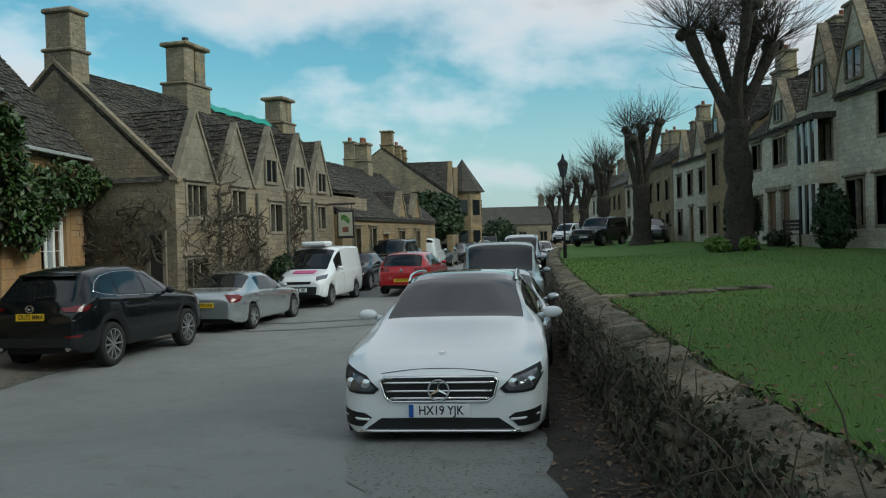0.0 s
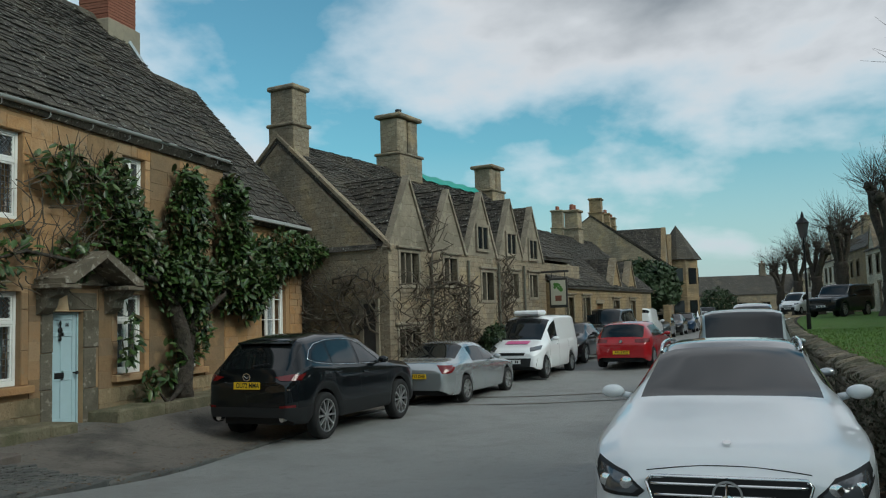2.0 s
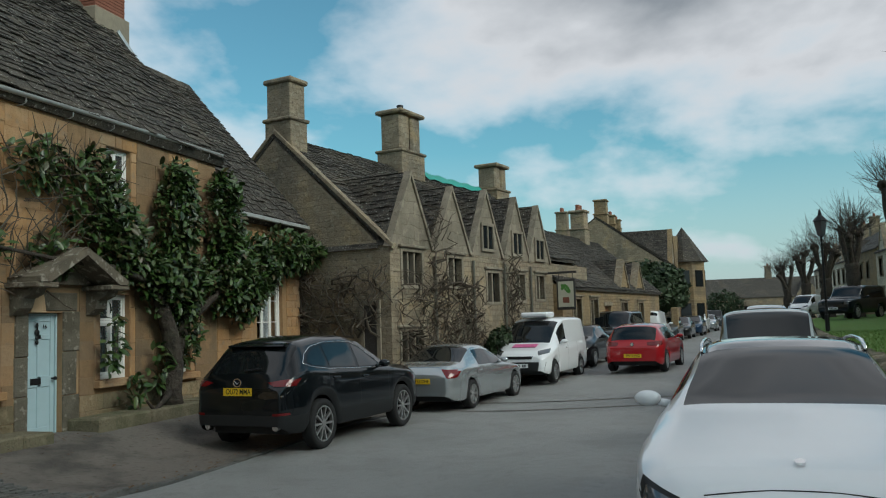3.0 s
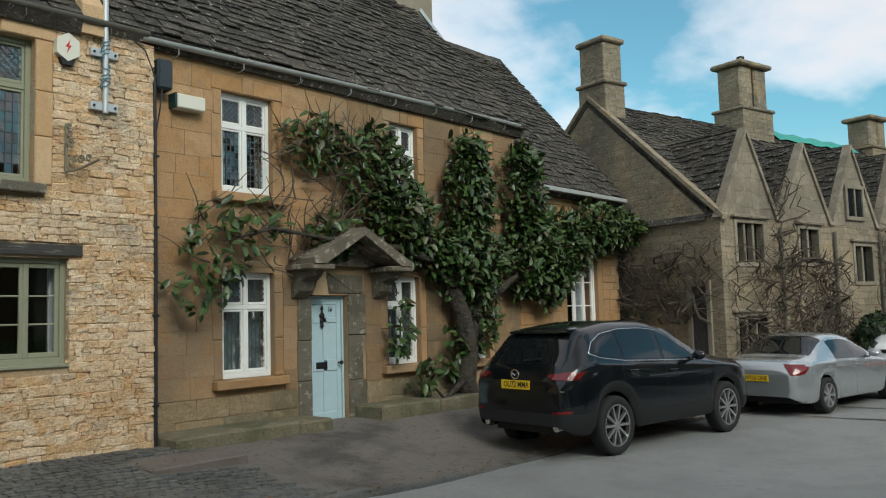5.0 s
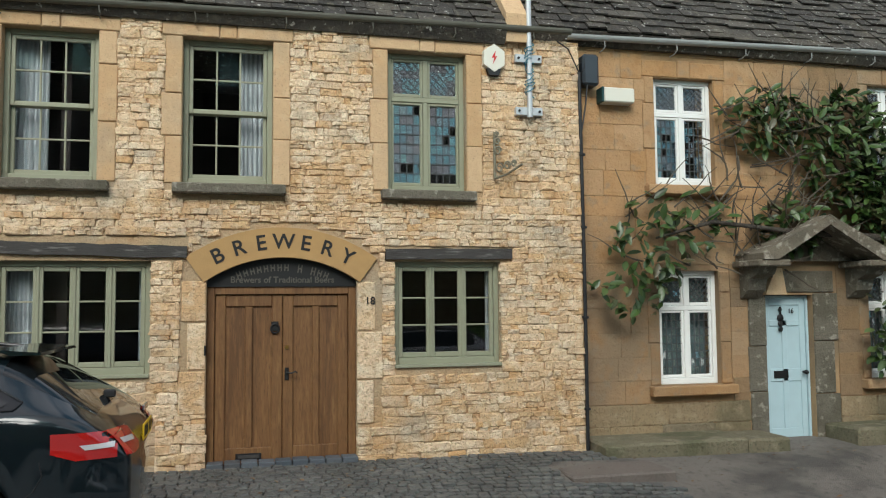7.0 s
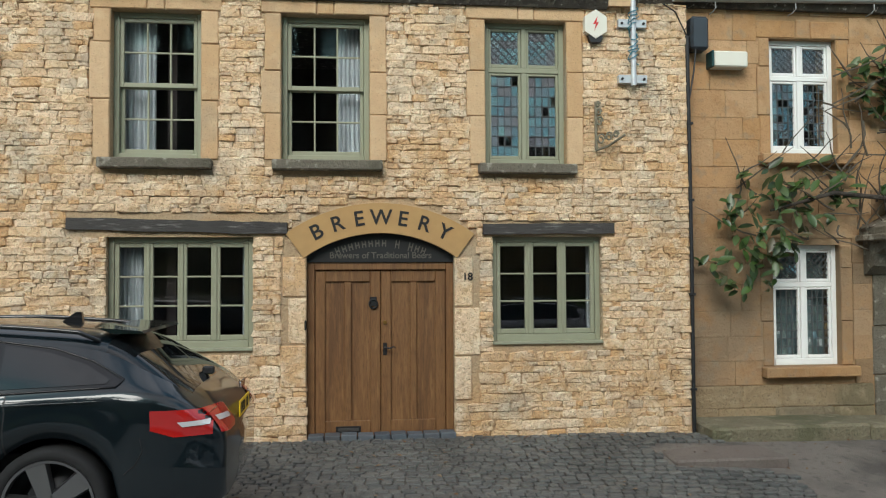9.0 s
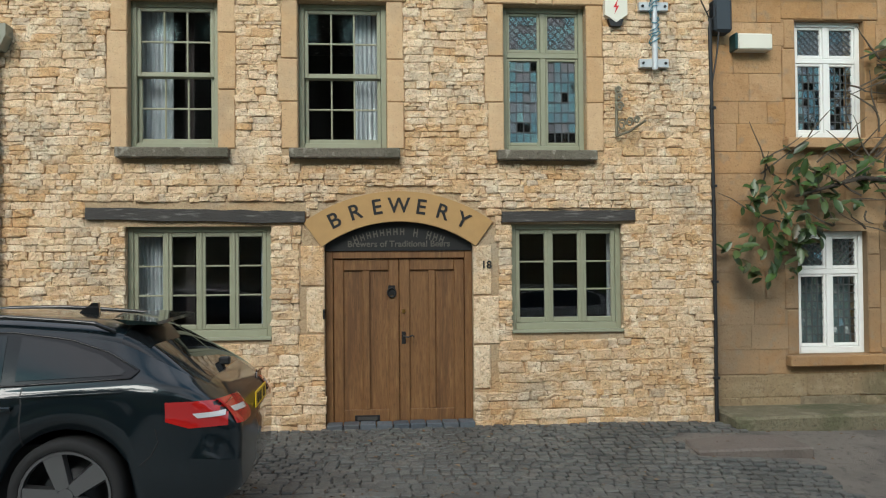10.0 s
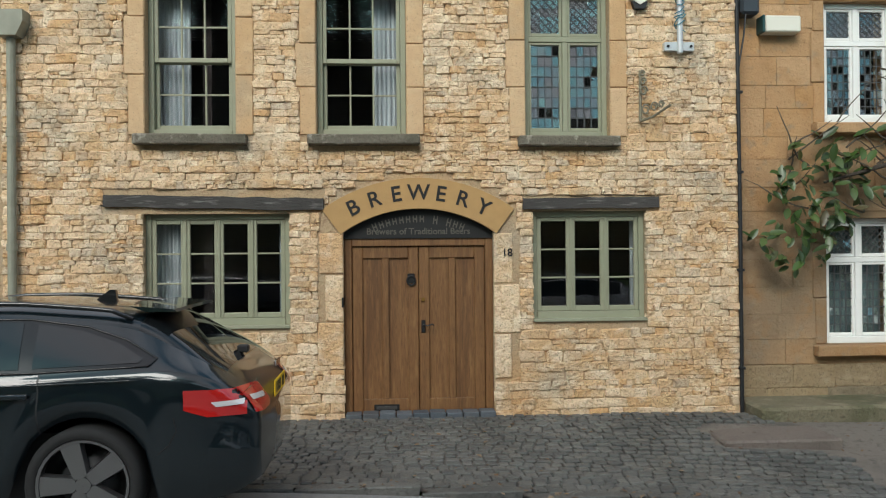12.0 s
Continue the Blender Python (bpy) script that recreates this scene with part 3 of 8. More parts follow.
    if style == "sash":
        mid = (c + d) / 2
        light(a, b, mid - 0.02, d, 3, 2, 0.0)
        light(a, b, c, mid + 0.02, 3, 2, 0.05)
    elif style == "leaded":
        tz, m = c + (d - c) * 0.68, (a + b) / 2
        bar("transom", a, b, tz - 0.03, tz + 0.03, -0.006, 0.07)
        bar("mullion", m - 0.03, m + 0.03, c, tz - 0.03, -0.008, 0.07)
        bar("mullion", m - 0.03, m + 0.03, tz + 0.03, d, -0.008, 0.07)
        for p, q in ((a, m - 0.03), (m + 0.03, b)):
            light(p, q, tz + 0.03, d, 1, 1, 0.0, 0.032, "diamond")
            light(p, q, c, tz - 0.03, 4, 8, 0.0, 0.032, "square")
    else:
        n = int(style)
        for i in range(n):
            p, q = a + (b - a) * i / n, a + (b - a) * (i + 1) / n
            light(p, q, c, d, 1, 3, 0.0, 0.05)
            if i:
                bar("mullion", p - 0.016, p + 0.016, c, d, -0.008, 0.0045)
    for p, q in curtain:
        bm = bmesh.new()
        n = 26
        A = [bm.verts.new((X0 + (X1 - X0) * (p + (q - p) * i / n), 0.24 + 0.035 * math.sin(i * 1.7) + 0.01 * math.sin(i * 0.9), 0.03)) for i in range(n + 1)]
        B = [bm.verts.new((X0 + (X1 - X0) * (p + (q - p) * i / n), 0.24 + 0.025 * math.sin(i * 1.7 + 0.2), H)) for i in range(n + 1)]
        for i in range(n):
            bm.faces.new((A[i], A[i + 1], B[i + 1], B[i]))
        part("curtain", bm, cloth or M_CURTAIN, w, "gathered curtain behind the glass", True)
    return w


def rough_block(x0, x1, y0, y1, z0, z1, seed, amount=0.008, bevel=0.012):
    """A worn stone block: bevelled, with its corners pushed about a little."""
    bm = boxbm(x0, x1, y0, y1, z0, z1, bevel)
    for v in bm.verts:
        n = noise.noise_vector((v.co.x * 3.1 + seed, v.co.y * 3.1, v.co.z * 3.1 + seed))
        v.co += n * amount
    return bm


# ---- the house with the arched double door, number 18 ----
OPEN18 = [(-2.11, -1.15, 3.13, 4.78), (-0.28, 0.70, 3.13, 4.78), (2.02, 2.97, 3.11, 4.78), (-2.14, -0.58, 1.06, 2.28), (2.09, 3.37, 1.09, 2.29), (0.0, 1.65, -0.35, 2.33)]
bm = bmesh.new()
wall_cells(bm, -3.62, 4.43, -0.5, 5.02, 0.0, 0.45, OPEN18)
wall18 = tagged(part("wall_18", bm, M_MORTAR), "honey coloured rubble stone house front", "wall", kind="structure")
window("window_1", -2.11, -1.15, 3.13, 4.78, 0.13, "sash", M_SAGE, "sage green sash window with pale curtains", [(0.02, 0.42), (0.86, 0.99)])
window("window_2", -0.28, 0.70, 3.13, 4.78, 0.13, "sash", M_SAGE, "sage green sash window with drawn curtain", [(0.62, 0.99)])
window("window_3", 2.02, 2.97, 3.11, 4.78, 0.13, "leaded", M_SAGE, "sage green casement window with leaded lights")
window("window_4", -2.14, -0.58, 1.06, 2.28, 0.10, "4", M_SAGE, "sage green four-light casement window", [(0.02, 0.22), (0.9, 0.99)])
window("window_5", 2.09, 3.37, 1.09, 2.29, 0.10, "3", M_SAGE, "sage green three-light casement window", [(0.93, 0.99)])
for nm, a, b, z, dz in (("window_sill_1", -2.22, -1.02, 3.02, 0.11), ("window_sill_2", -0.37, 0.84, 3.02, 0.11), ("window_sill_3", 1.93, 3.06, 3.0, 0.11)):
    tagged(part(nm, rough_block(a, b, -0.14, 0.12, z, z + dz, a * 7), M_SILL), "weathered grey stone window sill with lichen", "window sill", kind="structure")
for nm, a, b, z in (("window_sill_4", -2.14, -0.58, 1.03), ("window_sill_5", 2.09, 3.37, 1.06)):
    tagged(part(nm, boxbm(a, b, -0.035, 0.2, z, z + 0.035, 0.006), M_SAGE), "thin sage green timber sill", "window sill", kind="structure")


def lintel(nm, a, b, z0, z1, drop, seed):
    bm = bmesh.new()
    n = 24
    rows = []
    for i in range(n + 1):
        x = a + (b - a) * i / n
        k = noise.noise((x * 2 + seed, 0, 0)) * 0.014
        e = noise.noise((x * 5 + seed, 3, 0)) * 0.012
        dz = drop * i / n
        rows.append([bm.verts.new(p) for p in ((x, -0.045 + e, z0 + k - dz), (x, 0.2, z0 + k - dz), (x, 0.2, z1 + k * 0.6 - dz), (x, -0.04 - e, z1 + e - dz))])
    for A, B in zip(rows, rows[1:]):
        for k in range(4):
            bm.faces.new((A[k], A[(k + 1) % 4], B[(k + 1) % 4], B[k]))
    bm.faces.new(rows[0][::-1]), bm.faces.new(rows[-1])
    bmesh.ops.recalc_face_normals(bm, faces=bm.faces)
    tagged(part(nm, bm, M_BEAM), "old blackened timber lintel beam over a window", "lintel", kind="structure")


lintel("lintel_1", -2.55, -0.21, 2.36, 2.49, 0.05, 1)
lintel("lintel_2", 1.98, 3.51, 2.31, 2.43, -0.015, 9)


def dressed(nm, blocks, parent, mat=M_DRESSED, y0=-0.022):
    for k, (a, b, c, d) in enumerate(blocks):
        part(nm, rough_block(a, b, y0 + 0.004 * math.sin(k * 2.3), 0.3, c, d, k * 1.7 + a, 0.005, 0.01), mat, parent)


def jambs(x0, x1, z0, z1, w=0.22, key=True):
    """Dressed stones either side of an opening and the flat head over it."""
    out, zs = [], [z0]
    while zs[-1] < z1 - 0.01:
        left = z1 - zs[-1]
        h = left if left < 0.75 else random.uniform(0.4, 0.7)
        zs.append(min(z1, zs[-1] + h))
    for i, (c, d) in enumerate(zip(zs, zs[1:])):
        e = w * (1.0 if i % 2 else 0.82)
        out += [(x0 - e, x0 - 0.003, c + 0.004, d - 0.004), (x1 + 0.003, x1 + e * (0.9 if i % 2 else 1.05), c + 0.004, d - 0.004)]
    if key:
        m = (x0 + x1) / 2
        out += [(x0 - w, m - 0.1, z1 + 0.004, z1 + 0.22), (m + 0.1, x1 + w, z1 + 0.004, z1 + 0.22), (m - 0.09, m + 0.09, z1 + 0.004, z1 + 0.235)]
    return out


JAMBS18 = []
for o in OPEN18[:3]:
    JAMBS18 += jambs(*o)
dressed("dressed_stone", JAMBS18, wall18)
dressed("dressed_stone", [(-0.26, -0.004, 1.62, 2.06), (-0.2, -0.004, 1.1, 1.6), (-0.28, -0.004, 0.62, 1.08), (1.654, 1.86, 1.5, 2.05), (1.654, 1.94, 0.95, 1.48), (1.654, 1.84, 0.45, 0.93)], wall18, M_STONE)

# arched sign over the door
arch = empty("door_arch", (0.825, 0, 0.87), "ochre painted stone arch lettered in black", "arch")
bm = bmesh.new()
ring = []
for i in range(33):
    a = radians(-36 + 72 * i / 32)
    ring.append([bm.verts.new((r * math.sin(a), y, r * math.cos(a))) for r, y in ((1.455, -0.035), (1.79, -0.035), (1.79, 0.3), (1.455, 0.3))])
for A, B in zip(ring, ring[1:]):
    for k in range(4):
        bm.faces.new((A[k], A[(k + 1) % 4], B[(k + 1) % 4], B[k]))
bm.faces.new(ring[0][::-1]), bm.faces.new(ring[-1])
bmesh.ops.recalc_face_normals(bm, faces=bm.faces)
part("arch_band", bm, material("ochre_painted_stone", (0.43, 0.255, 0.10), 0.8, grain=(10, 0.05), stain=(2, 0.3, (0.3, 0.19, 0.09)), bump=0.15), arch)
for i, ch in enumerate("BREWERY"):
    a = radians(-26 + 52 * i / 6)
    writing(ch, 0.235, M_INK, Matrix.Translation((1.625 * math.sin(a), -0.037, 1.625 * math.cos(a))) @ Euler((radians(90), 0, 0)).to_matrix().to_4x4() @ Matrix.Rotation(-a, 4, "Z"), arch, "letter", 0.004)
board = empty("sign_board", (0.825, 0.07, 2.0), "black arched board with faded gilt lettering over the door", "sign")
bm = bmesh.new()
pts = [(-0.83, 0.0)] + [(1.46 * math.sin(radians(a)), 1.46 * math.cos(radians(a)) - 1.13) for a in range(-34, 35, 4)] + [(0.83, 0.0)]
prism(bm, pts, "y", 0.0, 0.03)
part("board", bm, M_INK, board)
M_GILT = material("faded_gilt", (0.09, 0.08, 0.065), 0.6, grain=(20, 0.1))
for i in range(14):
    if i in (8, 10):
        continue
    a = radians(-21 + 42 * i / 13)
    h = 0.095 if i in (0, 9, 11) else 0.075
    bm = bmesh.new()
    box(bm, -0.024, -0.012, -0.004, 0, -h / 2, h / 2), box(bm, 0.012, 0.024, -0.004, 0, -h / 2, h / 2), box(bm, -0.012, 0.012, -0.004, 0, -0.008, 0.008)
    bm.transform(Matrix.Translation((1.345 * math.sin(a), 0, 1.345 * math.cos(a) - 1.13)) @ Matrix.Rotation(a, 4, "Y"))
    part("gilt_mark", bm, M_GILT, board)
writing("Brewers of Traditional Beers", 0.098, M_GILT, pose(0, -0.002, 0.075, 90), board, "lettering", 0.002)["kind"] = "stuff"

# double door
ddoor = empty("double_door", (0.0, 0.09, 0.03), "brown oak double door with long panels", "door")
part("door_frame", boxbm(0.0, 0.085, 0, 0.12, -0.02, 1.97, 0.006), M_OAK, ddoor)
part("door_frame", boxbm(1.565, 1.65, 0, 0.12, -0.02, 1.97, 0.006), M_OAK, ddoor)
part("door_frame", boxbm(0.085, 1.565, 0, 0.12, 1.885, 1.97, 0.006), M_OAK, ddoor)
for a, b in ((0.088, 0.822), (0.828, 1.562)):
    leaf = part("door_leaf", boxbm(a, b, 0.058, 0.08, 0.0, 1.88), M_OAK, ddoor)
    w = b - a
    for c, d, e, f in ((a, a + 0.115, 0, 1.88), (b - 0.115, b, 0, 1.88), (a + w / 2 - 0.04, a + w / 2 + 0.04, 0.19, 1.75), (a + 0.115, b - 0.115, 1.75, 1.88), (a + 0.115, b - 0.115, 0.0, 0.19)):
        part("door_rail", boxbm(c, d, 0.03, 0.058, e, f, 0.008), M_OAK, leaf)
bm = bmesh.new()
pts = [(0.74 + 0.045 * math.cos(t * math.tau / 16), 0.012, 1.50 + 0.05 * math.sin(t * math.tau / 16)) for t in range(17)]
tube(bm, pts, 0.011, 8)
box(bm, 0.70, 0.78, 0.018, 0.03, 1.47, 1.58, 0.006)
part("ring_knocker", bm, M_IRON, ddoor)
bm = bmesh.new()
box(bm, 0.85, 0.895, 0.018, 0.03, 0.92, 1.06, 0.004)
tube(bm, [(0.872, 0.02, 1.01), (0.872, -0.03, 1.01), (0.92, -0.035, 1.0), (0.97, -0.03, 1.02), (0.985, -0.03, 1.0)], 0.009, 6)
part("door_handle", bm, M_IRON, ddoor)
part("lock", tubebm([(0.872, 0.03, 1.29), (0.872, 0.008, 1.29)], 0.022, 10), material("brass", (0.55, 0.33, 0.1), 0.3, metal=1.0, grain=None), ddoor)
part("letter_plate", boxbm(0.32, 0.60, 0.022, 0.03, 0.055, 0.13, 0.006), M_IRON, ddoor)
part("letter_flap", boxbm(0.345, 0.575, 0.012, 0.022, 0.072, 0.112, 0.004), M_BEAM, ddoor)
tagged(part("door_hook", boxbm(-0.02, 0.0, -0.05, 0.1, 1.25, 1.36, 0.006), M_IRON), "small black iron hook beside the door", "hook")
for i in range(9):
    tagged(part("threshold_brick", rough_block(0.02 + i * 0.182, 0.19 + i * 0.182, -0.13, 0.08, -0.16, 0.098 + 0.004 * (i % 3), i, 0.003, 0.008), M_BLUEBRICK), "blue-grey brick in the door threshold", "brick", "threshold bricks")
number18 = writing("18", 0.12, M_INK, pose(1.80, -0.03, 1.83, 90), None, "house_number")
tagged(number18, "black painted house number on stone", "house number")

# party line, gutters, pipes and fittings
def gutter(nm, pts, mat, r, label, brackets=True):
    g = empty(nm, pts[0], label, "gutter")
    o = Vector(pts[0])
    P = [Vector(p) - o for p in pts]
    bm = bmesh.new()
    rings = []
    for p in P:
        rings.append([bm.verts.new(p + Vector((0, r * math.cos(a), -r * math.sin(a)))) for a in [math.pi * k / 8 for k in range(9)]] + [bm.verts.new(p + Vector((0, -(r - 0.008) * math.cos(a), -(r - 0.008) * math.sin(a)))) for a in [math.pi * k / 8 for k in range(9)]])
    for A, B in zip(rings, rings[1:]):
        for k in range(len(A)):
            bm.faces.new((A[k], A[(k + 1) % len(A)], B[(k + 1) % len(A)], B[k]))
    bm.faces.new(rings[0][::-1]), bm.faces.new(rings[-1])
    bmesh.ops.recalc_face_normals(bm, faces=bm.faces)
    part("channel", bm, mat, g)
    L = (P[-1] - P[0]).length
    if brackets:
        for i in range(int(L / 0.95)):
            p = P[0].lerp(P[-1], (i + 0.5) / int(L / 0.95))
            bm = bmesh.new()
            tube(bm, [p + Vector((0, -0.02, -r)), p + Vector((0.01, -0.01, -r - 0.07)), p + Vector((0, 0.04, -r - 0.1)), p + Vector((0, 0.2, -r - 0.1))], 0.008, 5)
            part("bracket", bm, mat, g)
    return g


gutter("gutter_brewery", [(-3.6, -0.13, 5.03), (0.5, -0.13, 5.09), (4.28, -0.13, 5.14)], M_GUTTER, 0.06, "grey-green half-round gutter under the slate eaves")
gutter("gutter_cottage", [(4.32, 0.1, 5.16), (8.0, 0.1, 5.24), (12.45, 0.1, 5.30)], M_GUTTER_W, 0.06, "pale grey gutter along the cottage eaves")
pipe = empty("downpipe", (4.44, -0.03, 0), "thin black downpipe between two houses", "pipe")
part("pipe", tubebm([(0, 0, 0.0), (0, 0.0, 2.0), (-0.01, 0.0, 3.6), (-0.02, 0.0, 4.65)], 0.022, 10), M_BLACKPLASTIC, pipe)
bm = bmesh.new()
tube(bm, [(0.0, 0.0, 3.9), (0.07, 0.02, 4.25), (0.1, 0.03, 4.5)], 0.01, 6)
tube(bm, [(-0.02, 0, 4.65), (-0.2, -0.1, 4.9), (-0.35, -0.12, 4.98)], 0.008, 6)
tube(bm, [(-0.02, 0, 4.6), (0.05, -0.02, 4.7), (0.02, -0.05, 4.8), (-0.05, 0, 4.72)], 0.006, 5)
part("cable", bm, M_BLACKPLASTIC, pipe)
for z in (0.5, 1.6, 2.7, 3.6):
    part("clip", boxbm(-0.035, 0.035, -0.026, 0.06, z, z + 0.03, 0.003), M_BLACKPLASTIC, pipe)
pipe2 = empty("rainwater_pipe", (-3.47, -0.09, 0), "grey-green rainwater pipe with a hopper head", "pipe")
part("pipe", tubebm([(0, 0, 0.05), (0, 0, 4.2)], 0.045, 12), M_PIPE, pipe2)
part("hopper", prismbm([(-0.1, 4.15), (0.1, 4.15), (0.17, 4.3), (0.17, 4.42), (-0.17, 4.42), (-0.17, 4.3)], "y", -0.12, 0.08), M_PIPE, pipe2)
for z in (0.7, 1.9, 3.1):
    part("collar", tubebm([(0, 0, z), (0, 0, z + 0.07)], 0.055, 12), M_PIPE, pipe2)
mast = empty("aerial_mast", (3.74, -0.06, 3.98), "white steel mast wound with blue tape", "mast")
part("pole", tubebm([(0, -0.05, 0.05), (0, -0.05, 1.7)], 0.032, 12), M_GALV, mast)
for z in (0.13, 0.78):
    part("bracket", boxbm(-0.17, 0.17, -0.03, 0.06, z - 0.05, z + 0.05, 0.006), M_GALV, mast)
    for sx in (-0.13, 0.13):
        part("bolt", tubebm([(sx, -0.03, z), (sx, -0.045, z)], 0.016, 6), M_IRON, mast)
random.seed(5)
for k in range(9):
    bm = bmesh.new()
    z0 = 0.28 + 0.07 * k
    tube(bm, [(0.045 * math.cos(t * 0.8 + k) * random.uniform(1, 1.5), -0.05 + 0.045 * math.sin(t * 0.8 + k), z0 + 0.018 * t + random.uniform(-0.02, 0.02)) for t in range(9)], 0.006, 5)
    part("cable_tie", bm, M_BLUEROPE, mast)
alarm = empty("alarm_box", (3.30, -0.01, 4.74), "white hexagonal alarm box with a red mark", "alarm box")
hexa = [(0.15 * math.cos(radians(60 * k + 30)), 0.17 * math.sin(radians(60 * k + 30))) for k in range(6)]
part("housing", prismbm(hexa, "y", -0.09, 0.01), M_CREAM, alarm)
part("cap", prismbm([(-0.09, -0.13), (0.09, -0.13), (0.06, -0.21), (-0.06, -0.21)], "y", -0.08, 0.01), M_BLACKPLASTIC, alarm)
part("red_mark", prismbm([(0.02, 0.09), (-0.035, -0.005), (0.0, 0.0), (-0.02, -0.08), (0.035, 0.02), (0.005, 0.015)], "y", -0.094, -0.09), M_RED, alarm)
br = empty("sign_bracket", (3.30, -0.06, 3.28), "scrolled wrought iron sign bracket fixed to the wall", "bracket")
bm = bmesh.new()
tube(bm, [(0, 0.0, 0), (0, 0, 0.56)], 0.016, 6)
tube(bm, [(0, 0, 0.0), (0.1, -0.14, 0.03), (0.22, -0.36, 0.12)], 0.014, 6)
for cx, cz, r in ((0.045, 0.12, 0.05), (0.115, 0.14, 0.042), (0.175, 0.155, 0.032), (0.03, 0.33, 0.045), (0.025, 0.44, 0.034), (0.02, 0.53, 0.026)):
    tube(bm, [(cx + r * (1 - t / 26) * math.cos(t * 0.5), -cx * 1.1, cz + r * 1.3 * (1 - t / 26) * math.sin(t * 0.5)) for t in range(18)], 0.011, 5)
part("scrollwork", bm, material("weathered_iron", (0.22, 0.20, 0.14), 0.7, metal=0.3, grain=(20, 0.1)), br)
jb = empty("junction_box", (4.62, 0.18, 4.72), "dark grey plastic cable box under the eaves", "cable box")
part("housing", boxbm(-0.11, 0.11, -0.14, 0.08, -0.2, 0.2, 0.03), material("slate_plastic", (0.03, 0.04, 0.05), 0.5, grain=None), jb)
part("small_box", boxbm(-0.25, -0.15, -0.08, 0.08, 0.02, 0.22, 0.01), M_GUTTER, jb)
fl = empty("flood_light", (5.02, 0.2, 4.42), "cream and dark green box lamp on the wall", "lamp")
part("housing", boxbm(-0.21, 0.21, -0.12, 0.07, -0.09, 0.1, 0.015), M_CREAM, fl)
part("side_cap", boxbm(-0.245, -0.213, -0.13, 0.07, -0.095, 0.105, 0.01), material("bottle_green", (0.01, 0.05, 0.05), 0.5, grain=None), fl)

# ---- the cottage, number 16 ----
OPEN16 = [(5.59, 6.46, 3.31, 4.74), (5.59, 6.46, 0.73, 2.2), (7.14, 7.87, -0.5, 1.88), (8.77, 9.55, 0.73, 2.2), (10.73, 11.45, 0.70, 2.2), (8.90, 9.58, 3.37, 4.82), (10.92, 11.58, 3.45, 4.86)]
bm = bmesh.new()
wall_cells(bm, 4.43, 12.45, -0.6, 5.22, 0.26, 0.71, OPEN16)
wall16 = tagged(part("wall_16", bm, M_ASHLAR_MORTAR), "ochre ashlar stone cottage front with stains", "wall", kind="structure")
bm = bmesh.new()
wall_cells(bm, 12.45, 16.45, -0.6, 4.15, 0.26, 0.71, [(14.2, 15.5, 1.0, 2.8)])
wall16b = tagged(part("wall_16_side", bm, M_ASHLAR_MORTAR), "ochre stone front of the low cottage wing", "wall", kind="structure")
for i, o in enumerate(OPEN16):
    if i != 2:
        window("window_%d" % (6 + i), *o, 0.36, "leaded", M_WHITE, "white casement window with leaded lights", [(0.02, 0.98)] if i in (1, 3, 4) else [(0.04, 0.3)], M_NET)
        tagged(part("window_sill_%d" % (6 + i), rough_block(o[0] - 0.17, o[1] + 0.17, 0.12, 0.34, o[2] - 0.13, o[2] - 0.005, i * 3.0), M_ASHLAR), "pale weathered stone window sill", "window sill", kind="structure")
window("window_14", 14.2, 15.5, 1.0, 2.8, 0.36, "3", M_WHITE, "white three-light window with pale curtains", [(0.05, 0.35), (0.6, 0.95)])
J16 = []
for i, o in enumerate(OPEN16):
    if i != 2:
        J16 += jambs(*o, 0.17, i in (0, 5, 6))
dressed("dressed_stone", J16, wall16, M_ASHLAR, 0.243)
dressed("dressed_stone", [(6.88, 7.136, -0.2, 0.6), (6.86, 7.136, 0.61, 1.2), (6.88, 7.136, 1.21, 1.9), (7.874, 8.25, -0.2, 0.55), (7.874, 8.18, 0.56, 1.25), (7.874, 8.25, 1.26, 1.9), (6.9, 8.2, 1.91, 2.2)], wall16, M_SILL, 0.235)
d16 = empty("front_door", (7.15, 0.36, -0.06), "pale blue panelled front door with black fittings", "door")
part("door_frame", boxbm(0.0, 0.03, -0.01, 0.1, 0, 1.93, 0.004), M_BLUEDOOR, d16)
part("door_frame", boxbm(0.68, 0.715, -0.01, 0.1, 0, 1.93, 0.004), M_BLUEDOOR, d16)
part("door_frame", boxbm(0.03, 0.68, -0.01, 0.1, 1.9, 1.93, 0.004), M_BLUEDOOR, d16)
leaf = part("door_leaf", boxbm(0.033, 0.677, 0.03, 0.06, 0.02, 1.897), M_BLUEDOOR, d16)
for c, d, e, f in ((0.033, 0.12, 0.02, 1.897), (0.59, 0.677, 0.02, 1.897), (0.315, 0.395, 0.16, 1.80), (0.12, 0.59, 1.80, 1.897), (0.12, 0.59, 0.02, 0.16), (0.12, 0.59, 0.78, 0.95), (0.12, 0.59, 1.52, 1.60)):
    part("door_rail", boxbm(c, d, 0.014, 0.03, e, f, 0.006), M_BLUEDOOR, leaf)
part("letter_plate", boxbm(0.17, 0.39, 0.004, 0.016, 0.82, 0.92, 0.004), M_IRON, d16)
bm = bmesh.new()
tube(bm, [(0.62, 0.02, 0.9), (0.62, -0.05, 0.9)], 0.014, 8)
bmesh.ops.create_uvsphere(bm, u_segments=10, v_segments=8, radius=0.032, matrix=Matrix.Translation((0.62, -0.06, 0.9)))
part("door_knob", bm, M_IRON, d16)
bm = bmesh.new()
